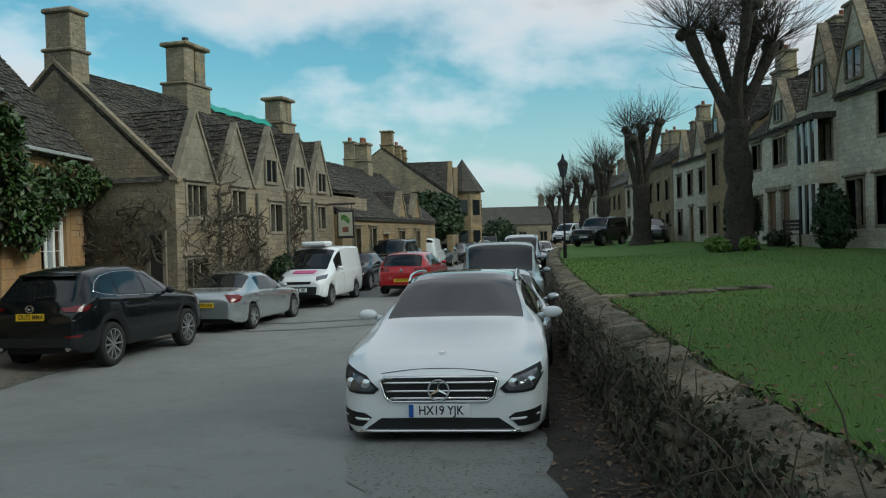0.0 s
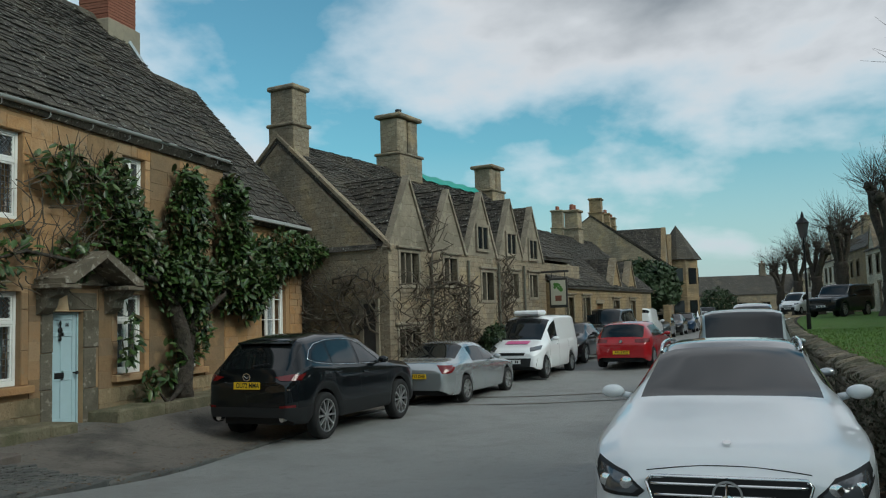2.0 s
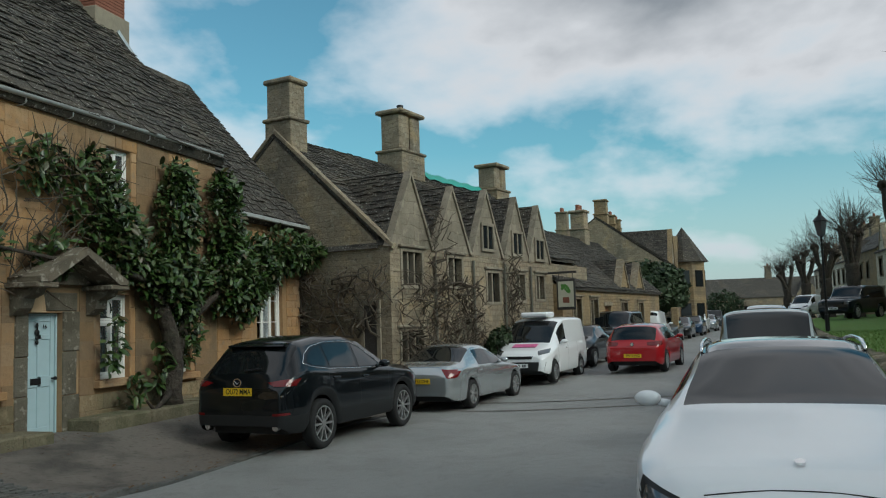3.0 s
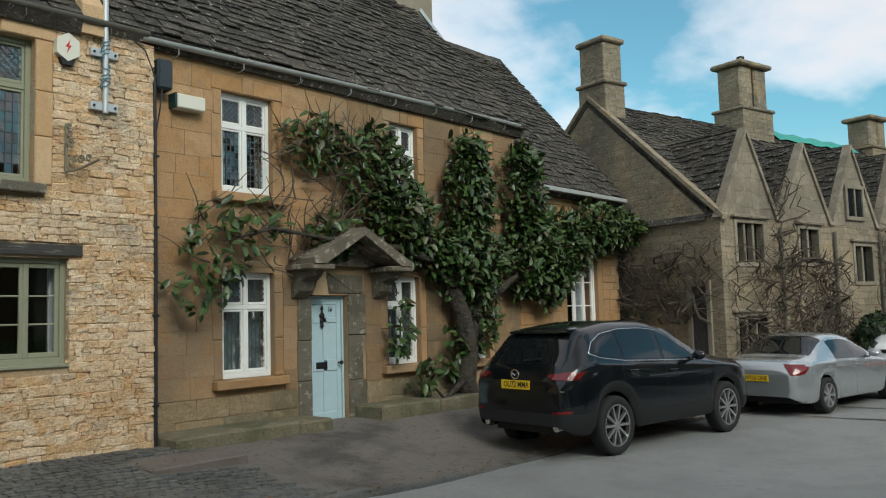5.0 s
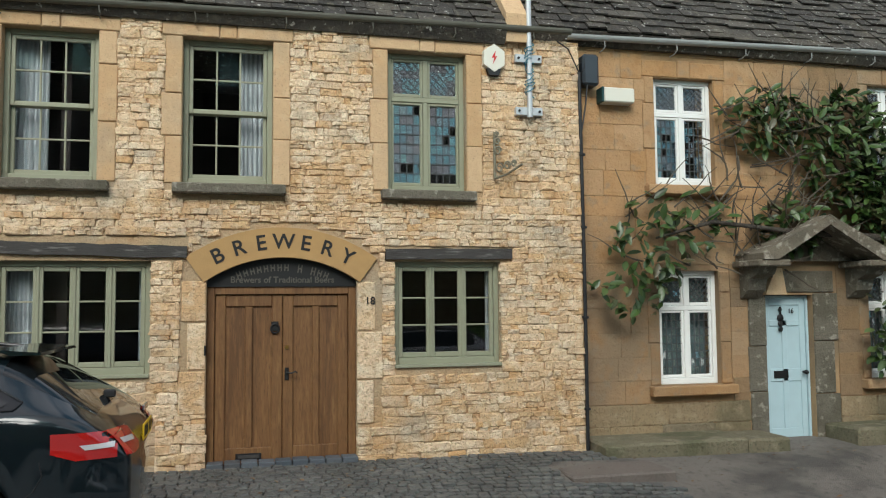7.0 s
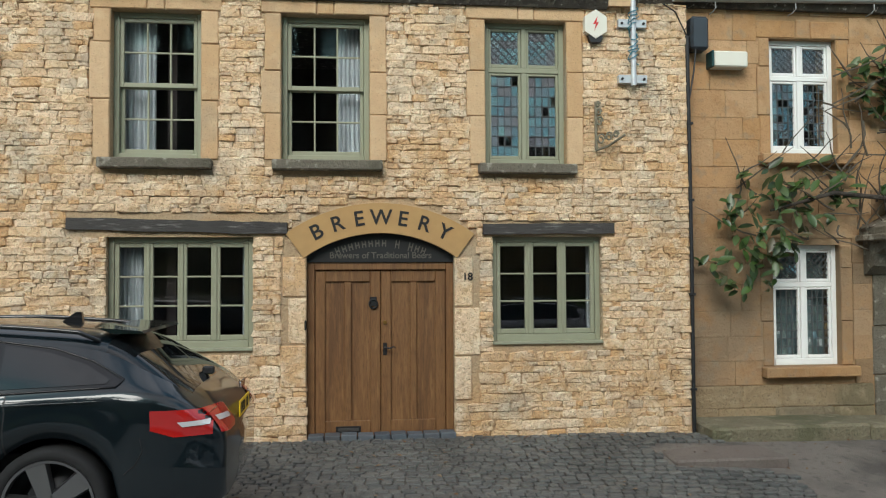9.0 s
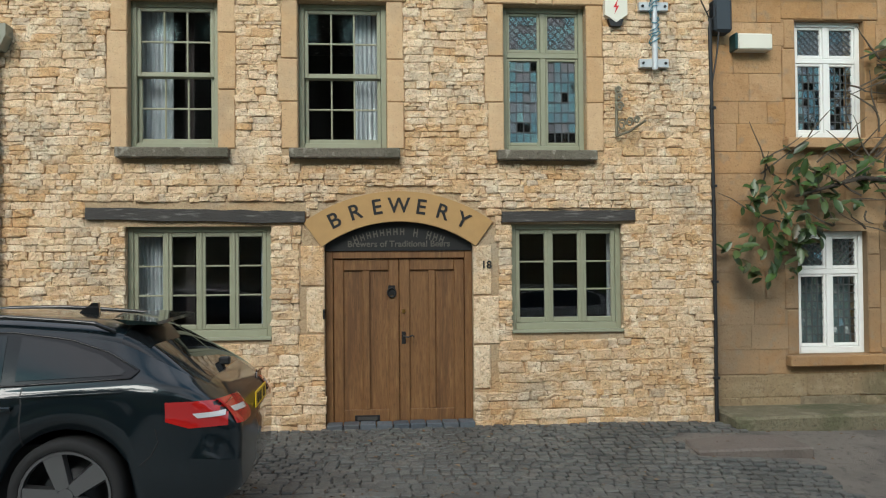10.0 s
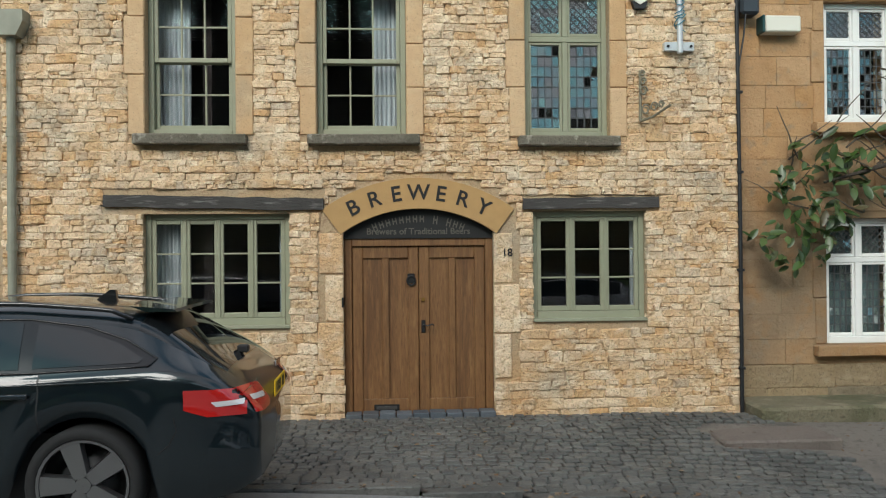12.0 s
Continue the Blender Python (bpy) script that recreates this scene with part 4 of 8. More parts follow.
for cx, cz, r in ((0.29, 1.74, 0.03), (0.29, 1.63, 0.05), (0.29, 1.55, 0.04), (0.29, 1.48, 0.035)):
    bmesh.ops.create_uvsphere(bm, u_segments=10, v_segments=6, radius=r, matrix=Matrix.Translation((cx, 0.0, cz)) @ Matrix.Diagonal((1, 0.4, 1.1, 1)))
tube(bm, [(0.29, -0.005, 1.46), (0.29, -0.005, 1.78)], 0.014, 6)
part("door_knocker", bm, M_IRON, d16)
writing("16", 0.09, M_INK, pose(0.46, 0.008, 1.72, 90), d16, "house_number")
porch = empty("porch_hood", (7.71, 0.26, 2.3), "lichened stone pediment hood on brackets over the door", "porch")
bm = bmesh.new()
prism(bm, [(-1.0, 0.02), (-1.0, 0.1), (0.0, 0.60), (0.0, 0.47), (-0.78, 0.02)], "y", -0.62, 0.02)
prism(bm, [(1.0, 0.02), (0.78, 0.02), (0.0, 0.47), (0.0, 0.60), (1.0, 0.1)], "y", -0.62, 0.02)
M_LICHEN = material("lichened_stone", (0.17, 0.14, 0.10), 0.9, grain=(9, 0.1), tints=((2.5, 0.6, (0.08, 0.07, 0.05), 0.48, 0.64), (9.0, 0.75, (0.42, 0.38, 0.31), 0.54, 0.68), (40.0, 0.5, (0.06, 0.05, 0.035), 0.57, 0.7)), bump=0.9, bump_scale=26, deep=0.03)
part("pediment", bm, M_LICHEN, porch)
part("soffit_board", prismbm([(-0.75, 0.03), (0.0, 0.44), (0.75, 0.03)], "y", -0.12, 0.02), M_SILL, porch)
part("keystone", prismbm([(-0.62, -0.42), (-0.46, -0.07), (-0.36, -0.07), (-0.30, -0.42)], "y", -0.10, 0.0), M_DRESSED, porch)
for sx in (-0.82, 0.82):
    part("cornice", rough_block(sx - 0.23, sx + 0.23, -0.60, 0.02, -0.06, 0.018, sx, 0.004), M_LICHEN, porch)
    part("corbel", prismbm([(0.0, -0.06), (-0.46, -0.06), (-0.40, -0.16), (-0.24, -0.22), (-0.2, -0.36), (-0.06, -0.46), (0.0, -0.47)], "x", sx - 0.13, sx + 0.13), M_SILL, porch)
for nm, a, b, top in (("plinth_step_1", 4.5, 6.98, 0.12), ("plinth_step_2", 7.98, 12.4, 0.16)):
    st = empty(nm, (0, 0, 0), "worn mossy stone step along the cottage foot", "step", kind="structure")
    x = a
    while x < b - 0.05:
        w = min(random.uniform(1.2, 2.0), b - x)
        part("step_stone", rough_block(x, x + w - 0.006, -0.42 + random.uniform(-0.03, 0.03), 0.27, -0.5, top + random.uniform(-0.015, 0.015), x, 0.02, 0.03), M_STEP, st)
        x += w
tagged(part("inspection_cover", rough_block(3.75, 4.95, -1.2, -0.55, -0.2, -0.03, 3, 0.01, 0.02), M_COVER), "worn stone inspection cover set in the setts", "cover")


# ---- roofs of stone slates ----
def slates(bm, x0, x1, eave, ridge, rows, seed, wavy=0.03, parent=None):
    """Courses of thin stone slates on a slope from eave (y, z) up to ridge (y, z), larger at the foot."""
    rnd = random.Random(seed)
    e, r = Vector((0, *eave)), Vector((0, *ridge))
    d = (r - e)
    L = d.length
    d.normalize()
    nrm = Vector((0, -d.z, d.y))
    t = 0.0
    k = 0
    while t < L:
        f = t / L
        h = 0.30 - 0.14 * f
        x = x0 - rnd.uniform(0, 0.2)
        while x < x1:
            w = rnd.uniform(0.16, 0.42) * (1 - 0.35 * f)
            a, b = max(x, x0), min(x + w - 0.008, x1)
            if b > a + 0.03:
                j, lift, dip = rnd.uniform(-0.04, 0.04), rnd.uniform(0.02, 0.055), wavy * noise.noise((x * 0.35, t * 0.4, seed))
                lo, hi = e + d * (t + j) + nrm * (lift + 0.012 + dip), e + d * min(t + h * 1.35, L + 0.05) + nrm * (0.004 + dip)
                th = nrm * -0.022
                q = [Vector((a, 0, 0)) + lo, Vector((b, 0, 0)) + lo + nrm * rnd.uniform(-0.006, 0.006), Vector((b, 0, 0)) + hi, Vector((a, 0, 0)) + hi]
                own = parent is not None and t < 0.8 and 0.5 < x < 11.0
                to = bmesh.new() if own else bm
                vs = [to.verts.new(p) for p in q] + [to.verts.new(p + th) for p in q[:2]]
                to.faces.new(vs[:4])
                to.faces.new((vs[0], vs[4], vs[5], vs[1]))
                to.faces.new((vs[1], vs[5], vs[2])), to.faces.new((vs[0], vs[3], vs[4]))
                if own:
                    part("slate", to, M_SLATE_P, parent)
            x += w
        t += h * 0.62
        k += 1


def roof(nm, x0, x1, eave, ridge, back, label, seed, mat=M_SLATE):
    """A pitched roof: a solid core, the near slope laid with slates, and a row of ridge stones."""
    ro = empty(nm, (0, 0, 0), label, "roof", kind="structure")
    part("roof_core", prismbm([eave, ridge, back, (back[0], eave[1] - 0.15), (eave[0] + 0.1, eave[1] - 0.15)], "x", x0, x1), M_SLATE, ro)
    bm = bmesh.new()
    slates(bm, x0, x1, eave, ridge, 20, seed, 0.03, ro)
    s = part("slates", bm, mat, ro)
    s["kind"] = "stuff"
    x = x0
    rnd = random.Random(seed)
    while x < x1 - 0.1:
        w = min(rnd.uniform(0.35, 0.5), x1 - x)
        part("ridge_stone", prismbm([(ridge[0] - 0.17, ridge[1] - 0.12), (ridge[0], ridge[1] + 0.1 + rnd.uniform(-0.01, 0.01)), (ridge[0] + 0.17, ridge[1] - 0.12)], "x", x, x + w - 0.01), M_SLATE_P, ro)
        x += w
    return ro


roof("roof_brewery", -3.8, 3.45, (-0.16, 5.08), (3.6, 9.1), (7.3, 5.1), "dark stone slate roof over the brewery house", 1)
roof("roof_cottage", 3.72, 12.6, (0.08, 5.22), (3.5, 9.0), (7.2, 5.2), "dark stone slate roof with lichen on the cottage", 2)
roof("roof_wing", 12.62, 16.5, (0.0, 4.12), (3.5, 8.2), (7.0, 4.2), "stone slate roof of the low wing", 3)
tagged(part("roof_coping", prismbm([(-0.12, 4.95), (-0.12, 5.3), (3.5, 9.25), (3.5, 8.8), (0.2, 5.0)], "x", 3.45, 3.72), M_DRESSED), "pale stone coping between two roofs", "coping", kind="structure")
tagged(part("gutter_wing", boxbm(12.6, 16.4, -0.1, 0.0, 4.03, 4.12, 0.01), M_GUTTER_W), "pale gutter of the low wing", "gutter", kind="structure")
chb = empty("brick_chimney", (12.6, 3.5, 8.3), "red brick chimney stack with a stone base", "chimney")
part("base", boxbm(-0.6, 0.6, -0.5, 0.5, 0.0, 0.62, 0.02), M_GREYSTONE, chb)
for i in range(22):
    part("brick_course", boxbm(-0.52 + 0.006 * (i % 2), 0.52 - 0.006 * (i % 2), -0.42, 0.42, 0.62 + 0.075 * i, 0.688 + 0.075 * i, 0.006), M_BRICK, chb)
part("flashing", prismbm([(0.1, 0.2), (0.85, -0.3), (0.9, -0.24), (0.16, 0.28)], "y", -0.54, -0.5), M_GALV, chb)

# closed rooms behind the fronts, their darkness painted on as near-black walls
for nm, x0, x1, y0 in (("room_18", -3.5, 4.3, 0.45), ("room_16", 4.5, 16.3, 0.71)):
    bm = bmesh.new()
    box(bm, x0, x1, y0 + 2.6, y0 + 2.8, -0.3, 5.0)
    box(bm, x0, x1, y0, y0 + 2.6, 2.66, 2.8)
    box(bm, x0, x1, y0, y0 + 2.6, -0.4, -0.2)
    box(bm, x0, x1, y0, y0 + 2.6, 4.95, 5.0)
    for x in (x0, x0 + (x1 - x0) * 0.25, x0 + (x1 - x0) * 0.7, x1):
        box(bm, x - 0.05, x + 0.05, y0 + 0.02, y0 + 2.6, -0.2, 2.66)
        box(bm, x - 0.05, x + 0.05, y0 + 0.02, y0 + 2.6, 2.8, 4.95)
    tagged(part("wall_" + nm, bm, M_ROOM_SHADE), "rooms behind the house front, darkness painted as near-black walls", "room", kind="structure")
tagged(part("wall_back", boxbm(-3.62, 16.4, 6.6, 7.0, -0.5, 5.0), M_MORTAR), "back wall of the houses", "wall", kind="structure")
tagged(part("wall_west", boxbm(-12, -3.62, 0.0, 0.45, -0.5, 5.0), M_MORTAR), "stone front of the next house", "wall", kind="structure")
roof("roof_west", -12, -3.85, (-0.16, 5.08), (3.6, 9.1), (7.3, 5.1), "dark stone slate roof of the next house", 5)

# ---- vehicles ----
class Shape:
    """Outer surface of a car: cross sections along its length, u metres back from the nose."""

    def __init__(self, S):
        self.S = S
        L = S["L"]
        self.grid = np.linspace(0, L, 400)
        self.tops, self.belts = self.smooth(S["top"], 9), self.smooth(S["belt"], 15)

    def smooth(self, pts, k):
        z = np.interp(self.grid, [p[0] for p in pts], [p[1] for p in pts])
        pad = np.concatenate([2 * z[0] - z[k:0:-1], z, 2 * z[-1] - z[-2:-k - 2:-1]])
        return np.convolve(pad, np.ones(2 * k + 1) / (2 * k + 1), "same")[k:-k]

    def at(self, arr, u):
        return float(np.interp(u, self.grid, arr))

    @staticmethod
    def turn(d, reach, k):
        """Share of the width lost to the rounded corner, d metres from the end."""
        t = min(1.0, max(0.0, 1 - d / reach))
        return k * (1 - math.sqrt(1 - t * t))

    def section(self, u):
        S, L = self.S, self.S["L"]
        W = S["W"] / 2
        nf, nr = S.get("nose", 0.22), S.get("tail", 0.14)
        hw = W * (1 - self.turn(u, 0.72, nf * 1.9) - self.turn(L - u, 0.62, nr * 2.1))
        top, belt = self.at(self.tops, u), self.at(self.belts, u)
        belt = min(belt, top - 0.02)
        zb = S.get("sill", 0.22) + S.get("lip", 0.10) * max(0, 1 - u / 0.35) ** 2 + 0.12 * max(0, 1 - (L - u) / 0.35) ** 2
        arch, R = zb, S["wheel"] + 0.055
        for c in S["axles"]:
            if abs(u - c) < R:
                arch = max(arch, S["wheel"] + math.sqrt(R * R - (u - c) ** 2))
        a0, a1, b0, b1 = S["cabin"]
        cab = smooth01((u - a0) / max(0.01, a1 - a0)) * (1 - smooth01((u - b0) / max(0.01, b1 - b0)))
        tumble = S.get("roofw", 0.74)
        edge = hw * (0.80 * (1 - cab) + tumble * cab)
        drop = 0.075 * cab + 0.03
        ze = max(belt + 0.012, top - drop)
        mid = arch + (belt - arch) * 0.45
        crease = S.get("crease", 0.012)
        rows = [(hw * 0.93, arch), (hw * 0.975, arch + min(0.05, (belt - arch) * 0.2)), (hw * 0.995, mid - (mid - arch) * 0.3), (hw, mid), (hw * (1 - crease), belt - (belt - mid) * 0.45),
                (hw * 0.985, belt - (belt - mid) * 0.16), (hw * 0.955, belt)]
        for f in (0.05, 0.35, 0.65, 0.93, 1.0):
            g = f ** 1.15
            rows.append((hw * 0.955 + (edge - hw * 0.955) * g, belt + (ze - belt) * f))
        for f, k in ((0.94, 0.45), (0.75, 0.80), (0.5, 0.93), (0.25, 0.985), (0.0, 1.0)):
            rows.append((edge * f, ze + (top - ze) * k))
        return rows

    def half(self, u, z):
        rows = self.section(u)
        for (y0, z0), (y1, z1) in zip(rows, rows[1:]):
            if z0 <= z <= z1:
                return y0 + (y1 - y0) * ((z - z0) / max(1e-6, z1 - z0))
        return -1.0 if z > rows[-1][1] else rows[0][0]

    def end(self, y, z, rear=False):
        """How far from the nose (or from the tail) the surface lies at (y, z)."""
        L = self.S["L"]
        last = self.half(L if rear else 0.0, max(z, 0.36))
        if last >= abs(y):
            return 0.0
        for i in range(1, 160):
            d = i * 0.01
            now = self.half(L - d if rear else d, max(z, 0.36))
            if now >= abs(y):
                return d - 0.01 * (now - abs(y)) / max(1e-6, now - last) if last > 0 else d - 0.005
            last = now
        return 1.6


def quads_part(name, quads, mat, parent, label=""):
    bm = bmesh.new()
    made = {}

    def v(p):
        k = (round(p[0], 4), round(p[1], 4), round(p[2], 4))
        if k not in made:
            made[k] = bm.verts.new(p)
        return made[k]
    for q in quads:
        vs = []
        for p in q:
            w = v(p)
            if w not in vs:
                vs.append(w)
        if len(vs) > 2:
            try:
                bm.faces.new(vs)
            except ValueError:
                pass
    return part(name, bm, mat, parent, label, True)


def patch(sh, car, name, pts, mat, where, off=0.006, parent=None, side=1, depth=0.0):
    """A piece laid on the nose ('front'), the tail ('rear') or the flank ('side') of a car, given by a polygon."""
    L = sh.S["L"]
    bm = bmesh.new()
    f = bm.faces.new([bm.verts.new((p[0], p[1], 0)) for p in pts])
    bmesh.ops.triangulate(bm, faces=[f])
    for _ in range(3):
        bmesh.ops.subdivide_edges(bm, edges=[e for e in bm.edges if e.calc_length() > 0.05], cuts=1, use_grid_fill=False)
        bmesh.ops.triangulate(bm, faces=list(bm.faces))
    for v in bm.verts:
        a, z = v.co.x, v.co.y
        if where == "front":
            v.co = (L / 2 - sh.end(a, z) + off, a, z)
        elif where == "rear":
            v.co = (-L / 2 + sh.end(a, z, True) - off, a, z)
        else:
            v.co = (L / 2 - a, side * (sh.half(a, z) + off), z)
    bmesh.ops.recalc_face_normals(bm, faces=bm.faces)
    ref = Vector({"front": (1, 0, 0), "rear": (-1, 0, 0), "side": (0, side, 0)}[where])
    if sum((f.normal.dot(ref) for f in bm.faces)) < 0:
        bmesh.ops.reverse_faces(bm, faces=bm.faces)
    return part(name, bm, mat, parent or car, "", True)


def mirror(pts):
    return [(-a, z) for a, z in pts]


def lathe(bm, prof, m, n=28):
    rings = [[bm.verts.new(m @ Vector((r * math.cos(k * math.tau / n), y, r * math.sin(k * math.tau / n)))) for k in range(n)] for r, y in prof]
    for A, B in zip(rings, rings[1:]):
        for k in range(n):
            bm.faces.new((A[k], A[(k + 1) % n], B[(k + 1) % n], B[k]))


def add_wheels(car, S):
    L, r = S["L"], S["wheel"]
    rr = r * S.get("rim", 0.70)
    n, tw = S.get("spokes", 10), 0.22
    for c in S["axles"]:
        for sd in (1, -1):
            o = Matrix.Translation((L / 2 - c, sd * (S["W"] / 2 - 0.115), r)) @ Matrix.Diagonal((1, sd, 1, 1))
            bm = bmesh.new()
            lathe(bm, [(0.001, 0.03), (rr * 0.55, 0.03), (rr * 0.6, -0.06), (rr * 0.98, -0.08), (rr * 0.98, 0.06)], o, 24)
            w = part("wheel", bm, M_BLACKPLASTIC, car, "", True)
            bm = bmesh.new()
            lathe(bm, [(rr * 0.97, -0.10), (r * 0.93, -0.11), (r, -0.085), (r, 0.075), (r * 0.94, 0.105), (rr * 1.02, 0.098), (rr * 0.98, 0.08)], o, 32)
            part("tyre", bm, M_TYRE, w, "", True)
            bm = bmesh.new()
            lathe(bm, [(rr * 1.0, 0.085), (rr * 0.99, 0.1), (rr * 0.93, 0.096), (rr * 0.92, 0.04)], o, 32)
            for k in range(n):
                a = k * math.tau / n
                wd = S.get("spokew", 0.028)
                h = []
                for q, s in ((0.16, 1.0), (0.95, S.get("flare", 1.2))):
                    for e in (-1, 1):
                        h.append((q * rr, e * wd * s))
                vs = [bm.verts.new(o @ Vector((p * math.cos(a) - e * math.sin(a), yy, p * math.sin(a) + e * math.cos(a)))) for yy, sc in ((0.088, 0.8), (0.05, 1.0)) for p, e in [(p, e * sc) for p, e in h]]
                for q in ((0, 1, 3, 2), (0, 2, 6, 4), (1, 5, 7, 3), (2, 3, 7, 6)):
                    bm.faces.new([vs[i] for i in q])
            lathe(bm, [(0.001, 0.094), (rr * 0.17, 0.092), (rr * 0.2, 0.05)], o, 16)
            bmesh.ops.recalc_face_normals(bm, faces=bm.faces)
            part("rim", bm, S.get("rim_mat", M_ALLOY), w)


def number_plate(car, x, y, z, yaw, text, rear, tilt=0.0, legible=True):
    """A number plate at a place on the car; yaw 0 faces ahead."""
    m = pose(x, y, z, 90 + tilt, 0, 90 if not rear else -90)
    bm = boxbm(-0.26, 0.26, -0.0555, 0.0555, 0.0, 0.008, 0.002)
    bm.transform(m)
    p = part("number_plate", bm, M_PLATE_Y if rear else M_PLATE_W, car, "yellow number plate" if rear else "white number plate")
    if legible:
        writing(text, 0.105, M_INK, m @ Matrix.Translation((0.015, 0, 0.0085)), p, "plate_letters", 0.0008, wide=0.86)
    else:
        for i in range(7):
            if i != 4:
                bm = boxbm(-0.2 + 0.058 * i, -0.16 + 0.058 * i, -0.036, 0.036, 0.008, 0.0095)
                bm.transform(m)
                part("plate_mark", bm, M_INK, p)
    if not rear and legible:
        bm = boxbm(-0.259, -0.218, -0.054, 0.054, 0.008, 0.0095)
        bm.transform(m)
        part("plate_band", bm, M_PLATE_B, p)


def make_car(name, S, label, category="car"):
    """A car at the origin, nose towards +x: body panels, glass, seams, wheels, lamps, mirrors."""
    sh, L, W = Shape(S), S["L"], S["W"]
    car = empty(name, (0, 0, 0), label, category)
    a0, a1, b0, b1 = S["cabin"]
    marks = set(np.round(np.arange(0, L + 0.001, 0.075), 4)) | {q for d in (0.0, 0.006, 0.018, 0.038, 0.065, 0.10) for q in (d, L - d)} | {a0, a1, b0, b1}
    seams = S.get("seams", ())
    for s in seams:
        marks |= {s - 0.005, s + 0.005}
    for w0, w1 in S["windows"]:
        marks |= {w0, w1}
    us = sorted(u for u in marks if 0 <= u <= L)
    us = [u for i, u in enumerate(us) if i == 0 or u - us[i - 1] > 0.004]
    sec = [sh.section(u) for u in us]
    groups = {}
    doors = S.get("doors", ())
    for i in range(len(us) - 1):
        um = (us[i] + us[i + 1]) / 2
        seam = any(abs(um - s) < 0.0055 for s in seams)
        for k in range(len(sec[0]) - 1):
            zc = (sec[i][k][1] + sec[i][k + 1][1] + sec[i + 1][k][1] + sec[i + 1][k + 1][1]) / 4
            for sd in (1, -1):
                pts = [(L / 2 - us[i], sd * sec[i][k][0], sec[i][k][1]), (L / 2 - us[i + 1], sd * sec[i + 1][k][0], sec[i + 1][k][1]),
                       (L / 2 - us[i + 1], sd * sec[i + 1][k + 1][0], sec[i + 1][k + 1][1]), (L / 2 - us[i], sd * sec[i][k + 1][0], sec[i][k + 1][1])]
                if sd < 0:
                    pts.reverse()
                g = "body"
                if 7 <= k <= 9 and any(w0 < um < w1 for w0, w1 in S["windows"]):
                    g = "side_window_%d_%d" % (sd, [w0 < um < w1 for w0, w1 in S["windows"]].index(True))
                elif 7 <= k <= 9 and S["windows"] and S["windows"][0][0] < um < S["windows"][-1][1]:
                    g = "pillar"
                elif k >= 12 and a0 + 0.02 < um < a1:
                    g = "windscreen"
                elif k >= 11 and b0 < um < b1 - 0.03:
                    g = "rear_window"
                elif k >= 11 and a1 <= um <= b0:
                    g = "roof"
                elif k >= 10 and um < a0 + 0.02 and um > S.get("bonnet", 0.25):
                    g = "bonnet"
                elif k <= 6 and any(d0 < um < d1 for d0, d1 in doors):
                    g = "door_%d_%d" % (sd, [d0 < um < d1 for d0, d1 in doors].index(True))
                elif k == 0 and S.get("cladding"):
                    g = "cladding"
                elif um < 0.32 and k <= 4:
                    g = "front_bumper"
                elif um > L - 0.32 and k <= 2:
                    g = "rear_bumper"
                if S.get("cladding") and k <= 1 and not g.startswith("side"):
                    g = "cladding"
                if seam and k <= 6:
                    g = "seam"
                groups.setdefault(g + ("" if g not in ("pillar", "seam") else "_%d_%d" % (sd, round(um * 4))), []).append(pts)
    for i, flip in ((0, False), (len(us) - 1, True)):
        x = L / 2 - us[i]
        for k in range(len(sec[0]) - 1):
            p = [(x, -sec[i][k][0], sec[i][k][1]), (x, sec[i][k][0], sec[i][k][1]), (x, sec[i][k + 1][0], sec[i][k + 1][1]), (x, -sec[i][k + 1][0], sec[i][k + 1][1])]
            if flip:
                p.reverse()
            g = ("front_bumper" if not flip else "rear_bumper") if k <= 2 else "body"
            if S.get("cladding") and k <= 1:
                g = "cladding"
            groups.setdefault(g, []).append(p)
    paint = S["paint"]
    for g, q in groups.items():
        nm = g.rstrip("-0123456789_") if g.startswith(("side_window", "door", "pillar", "seam")) else g
        mat = M_CARGLASS if "window" in g or g == "windscreen" else M_GLOSSBLACK if nm == "pillar" else M_BLACKPLASTIC if nm in ("cladding", "seam") else (S.get("roof_mat") or paint) if g == "roof" else paint
        quads_part(nm, q, mat, car)
    # floor and wheel wells
    part("underbody", boxbm(-L / 2 + 0.3, L / 2 - 0.3, -W / 2 + 0.24, W / 2 - 0.24, S.get("sill", 0.22) - 0.02, 0.62), M_BLACKPLASTIC, car)
    add_wheels(car, S)
    # door mirrors and handles
    for sd in (1, -1):
        u = a0 + 0.55
        z = sh.at(sh.belts, u) + 0.07
        y = sh.half(u, z - 0.04)
        m = part("mirror", tubebm([(L / 2 - u, sd * (y - 0.02), z - 0.03), (L / 2 - u, sd * (y + 0.06), z - 0.01)], [0.035, 0.03], 8), paint, car, "", True)
        bm = bmesh.new()
        bmesh.ops.create_uvsphere(bm, u_segments=14, v_segments=10, radius=1.0, matrix=Matrix.Translation((L / 2 - u + 0.03, sd * (y + 0.14), z + 0.02)) @ Matrix.Diagonal((0.065, 0.105, 0.062, 1)))
        part("mirror_cap", bm, S.get("mirror_mat", paint), m, "", True)
        for h in S.get("handles", ()):
            zz = sh.at(sh.belts, h) - 0.10
            yy = sh.half(h, zz)
            part("door_handle", boxbm(L / 2 - h - 0.1, L / 2 - h + 0.1, sd * yy - 0.012, sd * yy + 0.022 * sd + 0.006, zz - 0.014, zz + 0.014, 0.006) if sd > 0 else boxbm(L / 2 - h - 0.1, L / 2 - h + 0.1, -yy - 0.022, -yy + 0.012, zz - 0.014, zz + 0.014, 0.006), paint, car)
